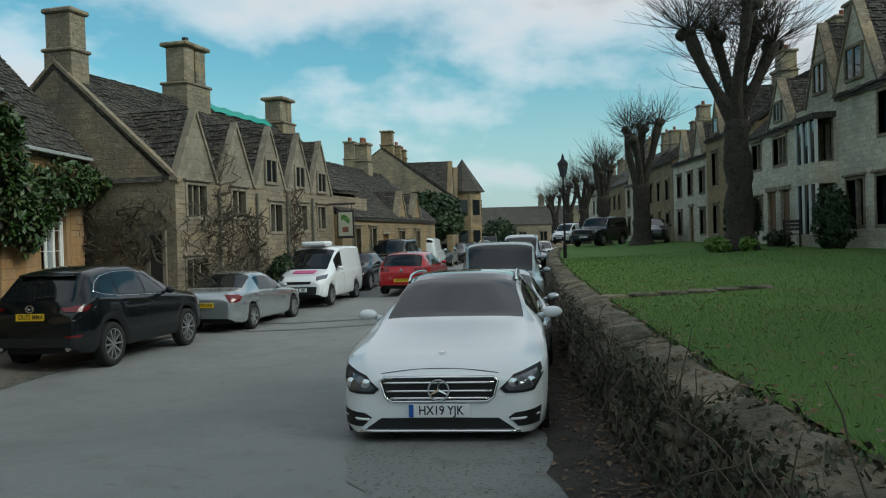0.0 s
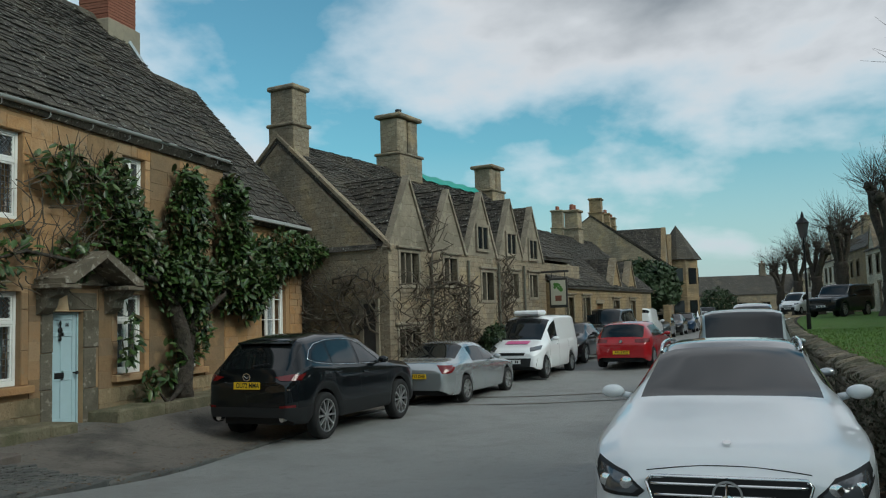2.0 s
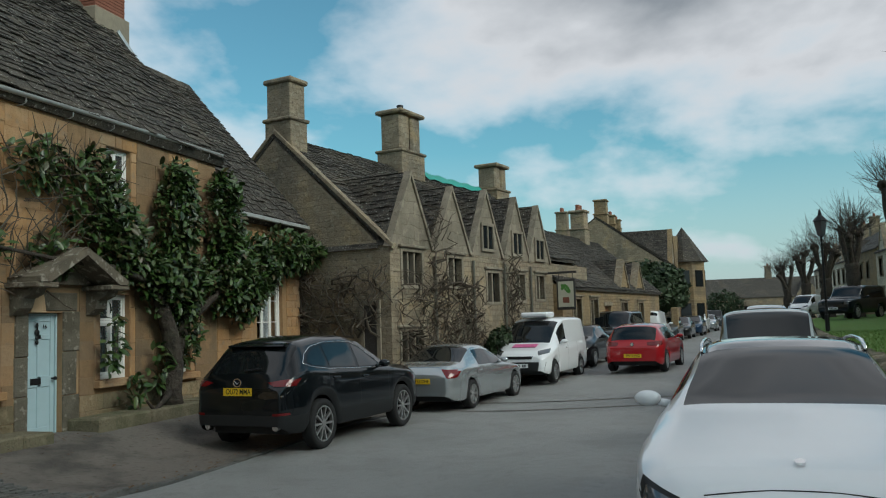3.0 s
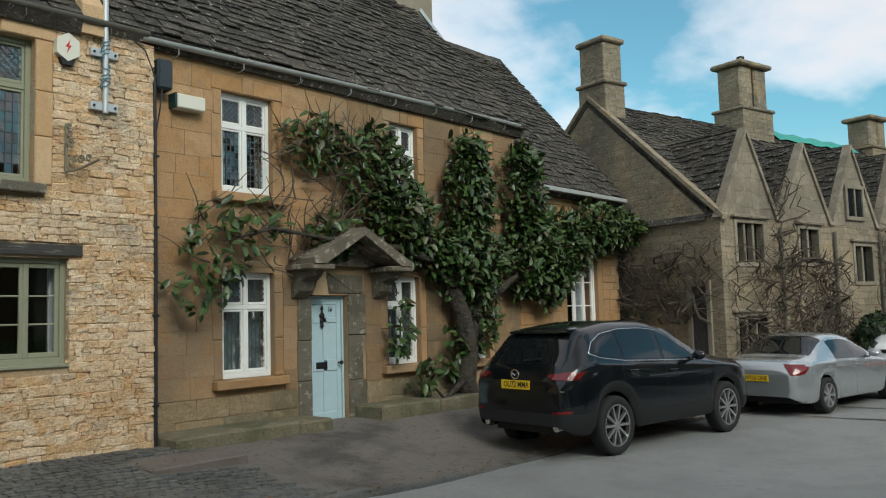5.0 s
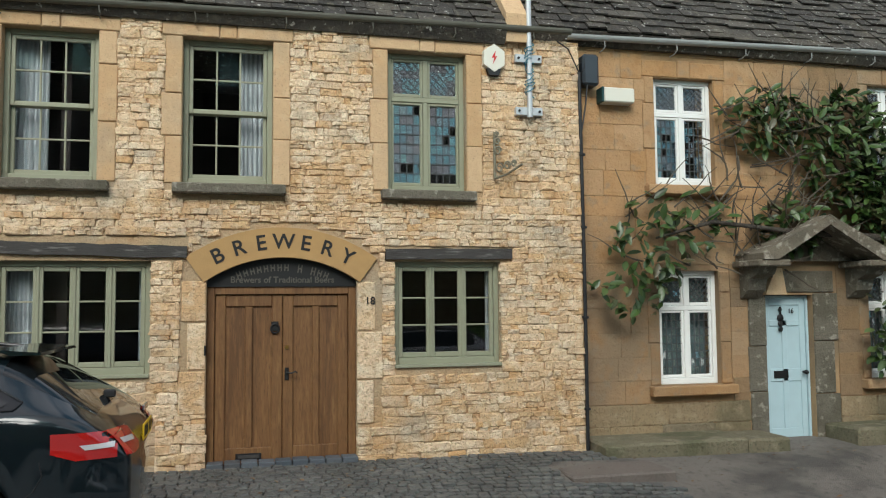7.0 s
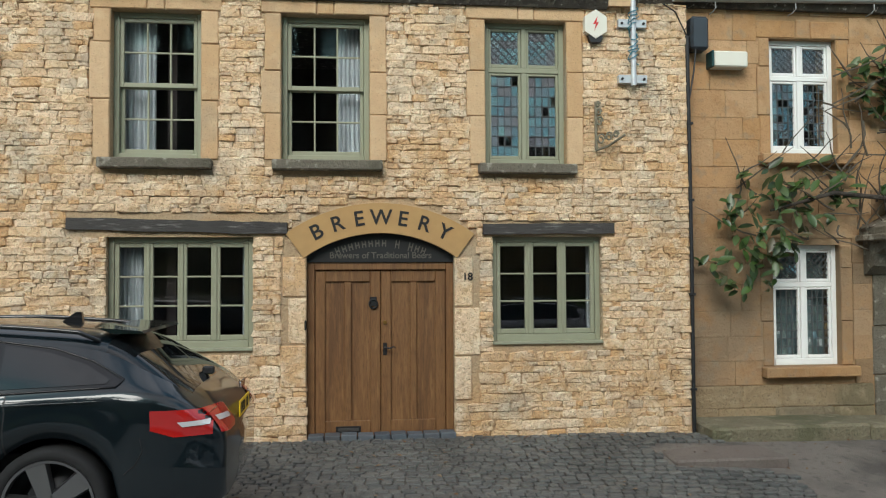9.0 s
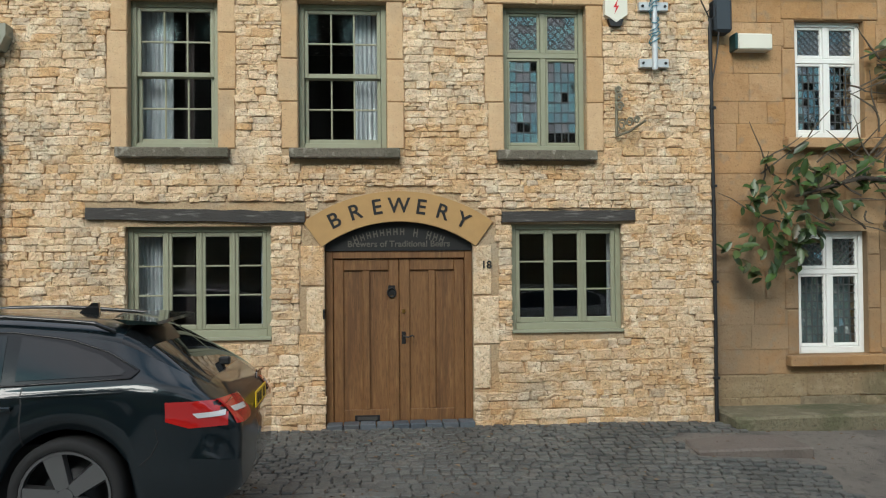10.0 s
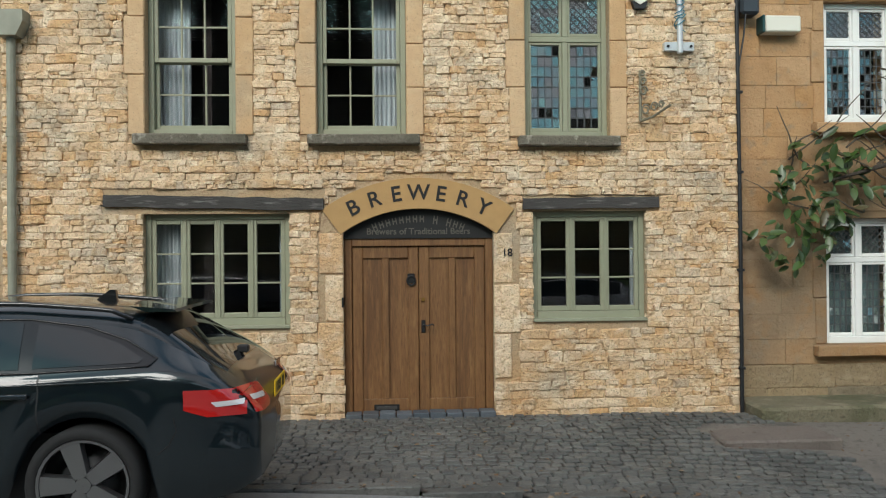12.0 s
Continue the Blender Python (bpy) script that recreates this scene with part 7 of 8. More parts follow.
def pollard(name, x, y, r, fork, top, limbs, spread, twig, seed, label, twigs=60):
    """A pollarded lime in winter: thick trunk, stubby limbs ending in knuckles, and sprays of thin twigs."""
    rnd = random.Random(seed)
    t = empty(name, (x, y, green_z(x, y) - 0.1), label, "tree")
    bm = bmesh.new()
    path = [(noise.noise((k * 0.2, seed, 0)) * 0.15 * k / 16, noise.noise((seed, k * 0.2, 0)) * 0.15 * k / 16, fork * k / 16) for k in range(17)]
    tube(bm, path, [r * (1.0 + 0.6 * math.exp(-k * 0.8) - 0.01 * k + 0.05 * math.sin(k * 1.3)) for k in range(17)], 22)
    for v in bm.verts:
        v.co += noise.noise_vector(v.co * 2.2) * 0.09 + noise.noise_vector(v.co * 6.0) * 0.05
    part("trunk", bm, M_BARK, t, "", True)
    tw = bmesh.new()
    for i in range(limbs):
        a = i * math.tau / limbs + rnd.uniform(-0.4, 0.4)
        sp = spread * rnd.uniform(0.6, 1.2)
        d = Vector((math.cos(a) * sp, math.sin(a) * sp, 1.0))
        ln = (top - fork) * rnd.uniform(0.75, 1.1) * math.sqrt(1 + sp * sp) * 0.85
        p = branch(rnd, (path[-1][0], path[-1][1], fork - 0.35), d, ln, 0.3, 7)
        bm = bmesh.new()
        tube(bm, p, [r * 0.62, r * 0.5, r * 0.44, r * 0.40, r * 0.37, r * 0.36, r * 0.46, r * 0.40], 10)
        for k in range(5):
            bmesh.ops.create_icosphere(bm, subdivisions=2, radius=r * rnd.uniform(0.3, 0.5), matrix=Matrix.Translation(p[-1] + Vector((rnd.uniform(-1, 1), rnd.uniform(-1, 1), rnd.uniform(-0.8, 0.5))) * r * 0.45))
        for v in bm.verts:
            v.co += noise.noise_vector(v.co * 3.0) * 0.07
        part("limb", bm, M_BARK, t, "", True)
        for k in range(twigs):
            o = p[-1 if rnd.random() < 0.75 else rnd.randrange(3, 7)]
            d = Vector((rnd.gauss(0, 1), rnd.gauss(0, 1), rnd.uniform(0.1, 1.6)))
            q = branch(rnd, o + d.normalized() * r * 0.3, d, twig * rnd.uniform(0.5, 1.1), 0.45, 5)
            tube(tw, q, [0.016, 0.013, 0.011, 0.009, 0.007, 0.004], 3)
            for _ in range(2):
                j = rnd.randrange(1, 4)
                tube(tw, branch(rnd, q[j], (q[j + 1] - q[j]).normalized() + Vector((rnd.uniform(-1, 1), rnd.uniform(-1, 1), rnd.uniform(-0.3, 0.8))) * 0.7, twig * rnd.uniform(0.25, 0.5), 0.4, 3), [0.008, 0.007, 0.005, 0.003], 3)
    part("twigs", tw, M_BARK, t)["kind"] = "stuff"
    return t


pollard("lime_tree", 21.9, -19.0, 0.46, 4.3, 8.8, 5, 0.36, 2.5, 3, "large pollarded lime tree bare in winter", 90)
pollard("lime_tree", 40.0, -19.5, 0.50, 3.4, 7.4, 4, 0.42, 2.2, 7, "pollarded lime tree with knuckled limbs", 50)
pollard("lime_tree", 53.0, -19.5, 0.45, 3.4, 6.6, 4, 0.4, 2.4, 12, "pollarded lime tree on the green", 50)
pollard("lime_tree", 64.0, -19.6, 0.45, 3.0, 6.4, 4, 0.4, 2.4, 19, "pollarded lime tree further along the green", 40)
pollard("lime_tree", 76.0, -19.8, 0.45, 3.0, 6.2, 4, 0.4, 2.4, 23, "pollarded lime tree far along the green", 40)
pollard("lime_tree", 92.0, -20.0, 0.45, 3.0, 6.0, 4, 0.5, 2.6, 29, "bare tree at the end of the green", 40)


# unseen limes, known from mirrored branches, placed and raised to darken the panes
pollard("lime_tree", -0.4, -18.8, 0.5, 5.2, 10.5, 6, 0.5, 3.2, 43, "unseen tall bare lime tree placed to darken window reflections", 110)
pollard("lime_tree", -6.6, -18.8, 0.5, 5.2, 10.5, 6, 0.5, 3.2, 47, "unseen tall bare lime tree placed to darken window reflections", 110)


def leafy(name, x, y, z, rx, ry, rz_, n, mat, label, category="shrub", size=0.12, seed=1, trunk=0.0):
    """A dense evergreen: stems inside and a shell of many small leaves with an uneven outline."""
    rnd = random.Random(seed)
    t = empty(name, (x, y, z), label, category)
    bm = bmesh.new()
    for k in range(7):
        a = k * 0.9
        tube(bm, [(0, 0, -0.1), (rx * 0.3 * math.cos(a), ry * 0.3 * math.sin(a), trunk + rz_ * 0.6), (rx * 0.6 * math.cos(a), ry * 0.6 * math.sin(a), trunk + rz_ * 1.4)], [0.06 + trunk * 0.05, 0.04, 0.01], 6)
    part("stems", bm, M_BARK, t)
    bm = bmesh.new()
    for _ in range(n):
        d = Vector((rnd.gauss(0, 1), rnd.gauss(0, 1), rnd.gauss(0, 1))).normalized()
        k = (0.72 + 0.34 * noise.noise(d * 2.1 + Vector((seed, 0, 0)))) * rnd.uniform(0.72, 1.05) ** 0.5
        c = Vector((d.x * rx * k * 1.15, d.y * ry * k * 1.15, trunk + rz_ + d.z * rz_ * k * 1.15))
        a, b = d.orthogonal().normalized(), None
        a = (a + Vector((rnd.gauss(0, 1), rnd.gauss(0, 1), rnd.gauss(0, 1))) * 0.8).normalized()
        b = (d + Vector((rnd.gauss(0, 1), rnd.gauss(0, 1), rnd.gauss(0, 1))) * 0.6).cross(a).normalized()
        s = size * rnd.uniform(0.6, 1.2)
        bm.faces.new([bm.verts.new(c + v) for v in (a * s, b * s * 0.45, -a * s, -b * s * 0.45)])
    part("foliage", bm, mat, t)["kind"] = "stuff"
    return t


leafy("dark_tree", 50.5, -7.4, 0.0, 2.6, 2.6, 1.9, 5000, M_HEDGE, "dark leafy tree before the tall house", "tree", 0.22, 4, 1.2)
leafy("clipped_shrub", 26.6, -20.6, 0.9, 0.75, 0.75, 1.3, 2600, M_HEDGE, "dark clipped evergreen shrub before a house", "shrub", 0.10, 5)
leafy("clipped_shrub", 20.0, -21.2, 0.9, 0.7, 0.6, 1.05, 2200, M_HEDGE, "dark round shrub against the house front", "shrub", 0.10, 6)
leafy("clipped_shrub", 24.2, -21.1, 0.9, 0.5, 0.5, 0.4, 700, M_HEDGE, "low dark shrub by a bench", "shrub", 0.09, 7)
leafy("dark_shrub", 20.9, -4.15, -0.1, 0.8, 0.5, 0.75, 1800, M_HEDGE, "dark evergreen bush by the gabled house", "shrub", 0.09, 8)
leafy("dark_shrub", 82.0, -13.2, 0.3, 2.0, 2.0, 1.7, 1800, M_HEDGE, "dark evergreen bush at the end of the street", "shrub", 0.2, 9)
for i, (x, y) in enumerate(((21.3, -18.2), (22.6, -18.3), (20.8, -18.9), (24.0, -19.0))):
    leafy("daffodil_clump", x, y, green_z(x, y), 0.35, 0.3, 0.22, 260, M_BLADE, "green clump of spring leaves under the tree", "plant", 0.13, 30 + i)

lamp = empty("street_lamp", (24.75, -13.6, green_z(24.75, -13.6)), "black iron street lamp with a glazed lantern", "street lamp")
part("post", tubebm([(0, 0, -0.05), (0, 0, 0.5), (0, 0, 0.52), (0, 0, 2.95)], [0.07, 0.065, 0.04, 0.032], 12), M_IRON, lamp)
part("ladder_bar", tubebm([(-0.25, 0, 2.75), (0.25, 0, 2.75)], 0.012, 6), M_IRON, lamp)
bm = bmesh.new()
lathe(bm, [(0.10, 2.95), (0.19, 3.42), (0.18, 3.43), (0.09, 2.96)], Matrix.Rotation(radians(-90), 4, "X") @ Matrix.Diagonal((1, -1, 1, 1)), 4)
part("lantern_glass", bm, M_LAMPGLASS, lamp)
bm = bmesh.new()
lathe(bm, [(0.23, 3.43), (0.1, 3.58), (0.06, 3.62), (0.05, 3.7), (0.01, 3.82)], Matrix.Rotation(radians(-90), 4, "X") @ Matrix.Diagonal((1, -1, 1, 1)), 8)
part("lantern_cap", bm, M_IRON, lamp)

# inn sign on its post
sg = empty("inn_sign", (26.0, -5.4, -0.2), "painted hanging sign on a black post", "sign", rz=-10)
part("post", boxbm(-0.07, 0.07, 0.78, 0.92, 0.0, 3.6, 0.01), M_BEAM, sg)
part("arm", boxbm(-0.04, 0.04, -0.4, 1.0, 3.28, 3.36, 0.01), M_BEAM, sg)
part("board", boxbm(-0.03, 0.03, -0.34, 0.34, 2.0, 3.08, 0.01), M_BEAM, sg)
part("picture", boxbm(-0.045, -0.032, -0.28, 0.28, 2.1, 3.0), M_SIGN, sg)
for sy in (-0.25, 0.25):
    part("hanger", tubebm([(0, sy, 3.08), (0, sy, 3.29)], 0.012, 6), M_IRON, sg)
bm = bmesh.new()
for i in range(14):
    a = i * 0.47
    bmesh.ops.create_icosphere(bm, subdivisions=1, radius=0.055, matrix=Matrix.Translation((-0.046, 0.0 + 0.13 * math.cos(a), 2.74 + 0.12 * math.sin(a * 1.3))) @ Matrix.Diagonal((0.05, 1, 1, 1)))
part("painted_tree", bm, M_GREEN, sg)
part("painted_base", boxbm(-0.048, -0.045, -0.12, 0.12, 2.24, 2.44), M_BRICK, sg)

# cars by the green's far road
for src, x, y, rz, pa, lb in ((van, 70.0, -19.0, 150, P_WHITE, "white van parked beyond the green"), (rover, 47.5, -18.4, 146, P_TEALGREY, "dark blue car parked under the limes"), (golf, 43.6, -20.9, 165, P_DARK, "black hatchback parked under the limes")):
    more(src, x, y, rz, 1, pa, lb)
    o = [q for q in bpy.data.objects if q.get("label") == lb][0]
    o.location.z = green_z(x, y)
bench = empty("bench", (22.9, -20.6, green_z(22.9, -20.6)), "dark wooden bench before the houses", "bench", rz=180)
for k in range(4):
    part("seat_slat", boxbm(-0.75, 0.75, 0.0 + 0.11 * k, 0.09 + 0.11 * k, 0.42, 0.45, 0.006), M_BARK, bench)
for k in range(3):
    part("back_slat", boxbm(-0.75, 0.75, 0.46, 0.49, 0.55 + 0.13 * k, 0.65 + 0.13 * k, 0.006), M_BARK, bench)
for sx in (-0.7, 0.7):
    for yy, z in ((0.02, 0.42), (0.44, 0.95)):
        part("leg", boxbm(sx - 0.03, sx + 0.03, yy, yy + 0.06, -0.05, z, 0.004), M_BARK, bench)

# ---- bare vines on the gabled house ----
def vines(name, m, count, area, seed, label, r=0.022, length=2.2):
    """Bare climbing stems that wander over a wall plane (local x, z), just off it."""
    rnd = random.Random(seed)
    v = empty(name, (0, 0, 0), label, "climbing plant")
    v.matrix_world = m
    x0, x1, z0, z1 = area
    stems, twg = bmesh.new(), bmesh.new()
    for i in range(count):
        x, z = rnd.uniform(x0, x1), z0 + (z1 - z0) * rnd.random() ** 1.3
        if i < count * 0.12:
            z = z0
        a = rnd.uniform(0.3, 2.8)
        P = [(x, -0.05, z)]
        for k in range(12):
            a += rnd.uniform(-0.7, 0.7)
            x, z = x + math.cos(a) * length / 12, z + math.sin(a) * length / 12
            if not (x0 - 0.3 < x < x1 + 0.3 and z0 < z < z1 + 0.3):
                break
            P.append((x, -0.05 - 0.4 * rnd.random() ** 2, z))
        if len(P) > 3:
            big = i < count * 0.3
            tube(stems if big else twg, P, [(r * 1.4 if big else 0.014) * (1 - 0.6 * k / len(P)) for k in range(len(P))], 5 if big else 3)
    part("stem", stems, M_TWIG, v)
    part("twigs", twg, M_TWIG, v)["kind"] = "stuff"
    return v


HM = h2.matrix_world.copy()
vines("bare_vine", pose(16.17, -2.38, 0, 0, 0, -13) @ pose(0, -0.04, 0), 170, (0.2, 4.6, -0.1, 2.6), 4, "tangle of bare wisteria stems on the house front")
vines("bare_vine", pose(16.17, -2.38, 0, 0, 0, -13) @ pose(-0.05, 0, 0, 0, 0, -90) @ pose(-3.6, 0, 0), 95, (0.3, 3.5, 1.2, 2.7), 5, "bare vine stems across the end wall")
vines("bare_vine", pose(16.17, -2.38, 0, 0, 0, -13) @ pose(0, -0.04, 0), 60, (6.5, 7.3, -0.1, 3.4), 6, "bare stems climbing between windows")
vines("bare_vine", pose(16.17, -2.38, 0, 0, 0, -13) @ pose(0, -0.12, 0), 34, (1.6, 2.4, 2.4, 4.4), 8, "bare stems climbing a gable")


# ---- evergreen magnolia on the cottage ----
def leaf_mesh(name, mat):
    bm = bmesh.new()
    prof = ((0.0, 0.004), (0.3, 0.030), (0.6, 0.036), (0.85, 0.022), (1.0, 0.0))
    L = 0.17
    mid = [bm.verts.new((f * L, 0, -0.02 * f * f)) for f, w in prof]
    for e in (1, -1):
        edge = [mid[0]] + [bm.verts.new((f * L, e * w, 0.012 - 0.02 * f * f)) for f, w in prof[1:-1]] + [mid[-1]]
        for k in range(len(prof) - 1):
            vs = [mid[k], mid[k + 1], edge[k + 1], edge[k]]
            vs = [v for i, v in enumerate(vs) if v not in vs[:i]]
            bm.faces.new(vs if e < 0 else vs[::-1])
    return mesh_of(bm, name, mat, True)


LEAF = leaf_mesh("leaf", M_LEAF)
co = np.array([v.co[:] for v in LEAF.vertices])
faces = [tuple(p.vertices) for p in LEAF.polygons]


def leaf_pose(rnd, p, out=0.5, scale=(0.8, 1.45)):
    d = Vector((rnd.gauss(0, 1), -abs(rnd.gauss(0, 1)) * out - 0.15, rnd.gauss(-0.25, 0.8))).normalized()
    up = Vector((rnd.gauss(0, 0.4), -0.7, 0.8)).normalized()
    yv = up.cross(d).normalized()
    m = Matrix((d, yv, d.cross(yv))).transposed().to_4x4()
    return Matrix.Translation(p) @ m @ Matrix.Scale(rnd.uniform(*scale), 4)


mag = empty("magnolia", (10.4, 0.05, -0.1), "glossy evergreen magnolia trained on the cottage wall", "climbing plant")
rnd = random.Random(77)
stems = bmesh.new()
tube(stems, [(0, -0.12, 0.0), (-0.1, -0.14, 0.5), (0.05, -0.12, 1.0), (-0.1, -0.1, 1.6), (-0.35, -0.08, 2.2), (-0.55, -0.1, 2.6)], [0.24, 0.19, 0.17, 0.15, 0.12, 0.09], 10)
tube(stems, [(0.05, -0.12, 1.0), (0.35, -0.12, 1.7), (0.5, -0.1, 2.4), (0.45, -0.1, 3.4), (0.5, -0.1, 4.6)], [0.12, 0.10, 0.08, 0.05, 0.03], 8)
tube(stems, [(-0.55, -0.1, 2.6), (-1.2, -0.12, 3.1), (-1.9, -0.12, 3.7), (-2.4, -0.1, 4.4)], [0.08, 0.06, 0.05, 0.02], 8)
tube(stems, [(-0.5, -0.1, 2.5), (-1.8, -0.14, 2.75), (-3.0, -0.12, 2.8), (-4.2, -0.12, 2.9), (-5.0, -0.12, 2.7)], [0.06, 0.05, 0.04, 0.03, 0.015], 7)
tube(stems, [(0.35, -0.12, 1.7), (1.4, -0.14, 2.3), (2.4, -0.14, 3.0), (3.6, -0.2, 3.4), (5.6, -0.3, 3.5)], [0.09, 0.07, 0.05, 0.04, 0.02], 7)
tube(stems, [(-0.08, -0.16, 0.55), (-0.55, -0.3, 0.38), (-0.85, -0.32, 0.25), (-1.05, -0.3, 0.42)], [0.07, 0.05, 0.04, 0.02], 7)
for v in stems.verts:
    v.co += noise.noise_vector(v.co * 4.0) * 0.035
part("trunk", stems, M_BARK, mag, "gnarled grey-brown trunk", True)
twg = bmesh.new()
for _ in range(150):
    x, z = rnd.choice([(rnd.uniform(-4.2, -2.4), rnd.uniform(2.6, 4.4)), (rnd.uniform(-5.4, -2.6), rnd.uniform(2.2, 3.3)), (rnd.uniform(-3.2, -1.4), rnd.uniform(3.0, 4.7))])
    tube(twg, branch(rnd, (x, 0.1 - rnd.random() * 0.15, z), (rnd.uniform(-1, 1), -0.1, rnd.uniform(-0.2, 1)), rnd.uniform(0.4, 0.9), 0.7, 5), [0.013, 0.012, 0.01, 0.008, 0.006, 0.004], 4)
part("twigs", twg, M_TWIG, mag)["kind"] = "stuff"
# lobes of the crown: centre x, z, half width, half height, bulge, leaves
LOBES = [(-2.05, 3.95, 0.75, 0.72, 0.30, 620), (-1.45, 3.3, 0.6, 0.7, 0.40, 720), (-3.3, 4.3, 0.55, 0.40, 0.2, 230), (-0.5, 2.75, 0.55, 0.4, 0.40, 300),
         (0.25, 3.8, 0.6, 0.95, 0.40, 1050), (0.35, 4.55, 0.5, 0.35, 0.3, 350), (0.2, 2.6, 0.9, 0.6, 0.50, 1000), (0.5, 1.7, 0.5, 0.7, 0.35, 300), (2.0, 3.9, 0.6, 0.95, 0.40, 1000), (2.1, 4.6, 0.35, 0.4, 0.3, 260),
         (2.4, 2.7, 1.0, 0.85, 0.55, 1600), (3.3, 3.0, 0.8, 0.7, 0.55, 1000), (4.6, 3.45, 1.0, 0.5, 0.60, 1000), (5.6, 3.5, 0.8, 0.42, 0.6, 700), (-5.0, 2.65, 0.5, 0.5, 0.25, 130), (-5.3, 2.0, 0.5, 0.3, 0.25, 70), (-4.4, 2.9, 0.5, 0.35, 0.2, 60),
         (-3.0, 2.9, 0.5, 0.3, 0.2, 120), (-1.55, 1.4, 0.22, 0.5, 0.2, 90), (-1.0, 0.6, 0.3, 0.25, 0.25, 70), (-0.2, 1.0, 0.3, 0.4, 0.25, 110)]
VV, FF = [], []
near = 0
for cx, cz, rx, rz_, bulge, n in LOBES:
    n = int(n * 0.75)
    for i in range(n):
        a, q = rnd.uniform(0, math.tau), math.sqrt(rnd.random())
        k = q * (1 + 0.25 * noise.noise((math.cos(a) * 1.7 + cx, math.sin(a) * 1.7, cz)))
        x, z = cx + rx * k * math.cos(a) * 1.1, cz + rz_ * k * math.sin(a) * 1.1
        y = 0.14 - bulge * math.sqrt(max(0.0, 1 - min(1, q) ** 2)) * rnd.uniform(0.55, 1.15) - 0.05 * rnd.random()
        m = leaf_pose(rnd, (x, y, z))
        if i % max(1, n // 17) == 0 and near < 300:
            lf = new("leaf", LEAF)
            lf.parent = mag
            lf.matrix_local = m
            near += 1
        else:
            A = np.array(m)
            base_i = len(VV) * len(co)
            VV.append(co @ A[:3, :3].T + A[:3, 3])
            FF.extend(tuple(v + base_i for v in f) for f in faces)
me = bpy.data.meshes.new("leaves")
me.from_pydata(np.concatenate(VV).tolist(), [], FF)
me.materials.append(M_LEAF)
me.shade_smooth()
ob = new("leaves", me)
ob.parent = mag
ob["kind"] = "stuff"

# ---- pieces: stones, setts, wall of the green, grass and leaves ----
def unit_blocks(seed, n=10, bevel=0.14, rough=0.10, top=False):
    """Worn unit blocks (1 x 1 x 1, centred) to be scaled into stones."""
    out = []
    for i in range(n):
        bm = boxbm(-0.5, 0.5, -0.5, 0.5, -0.5, 0.5, bevel)
        for v in bm.verts:
            v.co += noise.noise_vector(v.co * 1.9 + Vector((seed + i * 7.3, i * 3.1, 0))) * rough
        out.append(bm)
    return out


def lay(name, stones, units, parent, mat_one, mat_all, first=300):
    """Lay stones (centre, size, turn about y or z): the first as parts, the rest joined into one part."""
    rnd = random.Random(len(stones))
    meshes, arrays = [], []
    for bm in units:
        me = mesh_of(bm, name, mat_one)
        meshes.append(me)
        arrays.append((np.array([v.co[:] for v in me.vertices]), [tuple(p.vertices) for p in me.polygons]))
    V, F, n = [], [], 0
    for i, (c, s, r) in enumerate(stones):
        k = rnd.randrange(len(meshes))
        m = Matrix.Translation(c) @ Euler(r).to_matrix().to_4x4() @ Matrix.Diagonal((*s, 1))
        if i < first:
            ob = new(name, meshes[k])
            ob.parent = parent
            ob.matrix_local = m
        else:
            A = np.array(m)
            co_, fa = arrays[k]
            V.append(co_ @ A[:3, :3].T + A[:3, 3])
            F.extend(tuple(q + n for q in f) for f in fa)
            n += len(co_)
    if V:
        me = bpy.data.meshes.new(name + "s")
        me.from_pydata(np.concatenate(V).tolist(), [], F)
        me.materials.append(mat_all)
        ob = new(name + "s", me)
        ob.parent = parent
        ob["kind"] = "stuff"


def free_runs(x0, x1, z0, z1, rects):
    runs = [(x0, x1)]
    for a, b, c, d in rects:
        if c < z1 - 0.012 and d > z0 + 0.012:
            nxt = []
            for p, q in runs:
                if b <= p or a >= q:
                    nxt.append((p, q))
                else:
                    nxt += [(p, a)] if a - p > 0.03 else []
                    nxt += [(b, q)] if q - b > 0.03 else []
            runs = nxt
    return runs


rnd = random.Random(18)
arch_rects = []
for k in range(14):
    z = 1.98 + 0.05 * k
    hw = 1.08 if z < 2.31 else math.sqrt(max(0.0, 1.8 ** 2 - (z - 0.87) ** 2))
    arch_rects.append((0.825 - hw, 0.825 + hw, z, z + 0.05))
rects = OPEN18 + [(a - 0.004, b + 0.004, c, d) for a, b, c, d in JAMBS18] + arch_rects + [(-2.56, -0.2, 2.31, 2.5), (1.97, 3.52, 2.3, 2.45), (-0.28, 0, 0.62, 2.06), (1.65, 1.94, 0.45, 2.05),
        (-2.14, -0.58, 1.02, 1.1), (2.09, 3.37, 1.05, 1.1), (-2.22, -1.02, 3.02, 3.14), (-0.37, 0.84, 3.02, 3.14), (1.93, 3.06, 3.0, 3.12)]
stones, z = [], -0.42
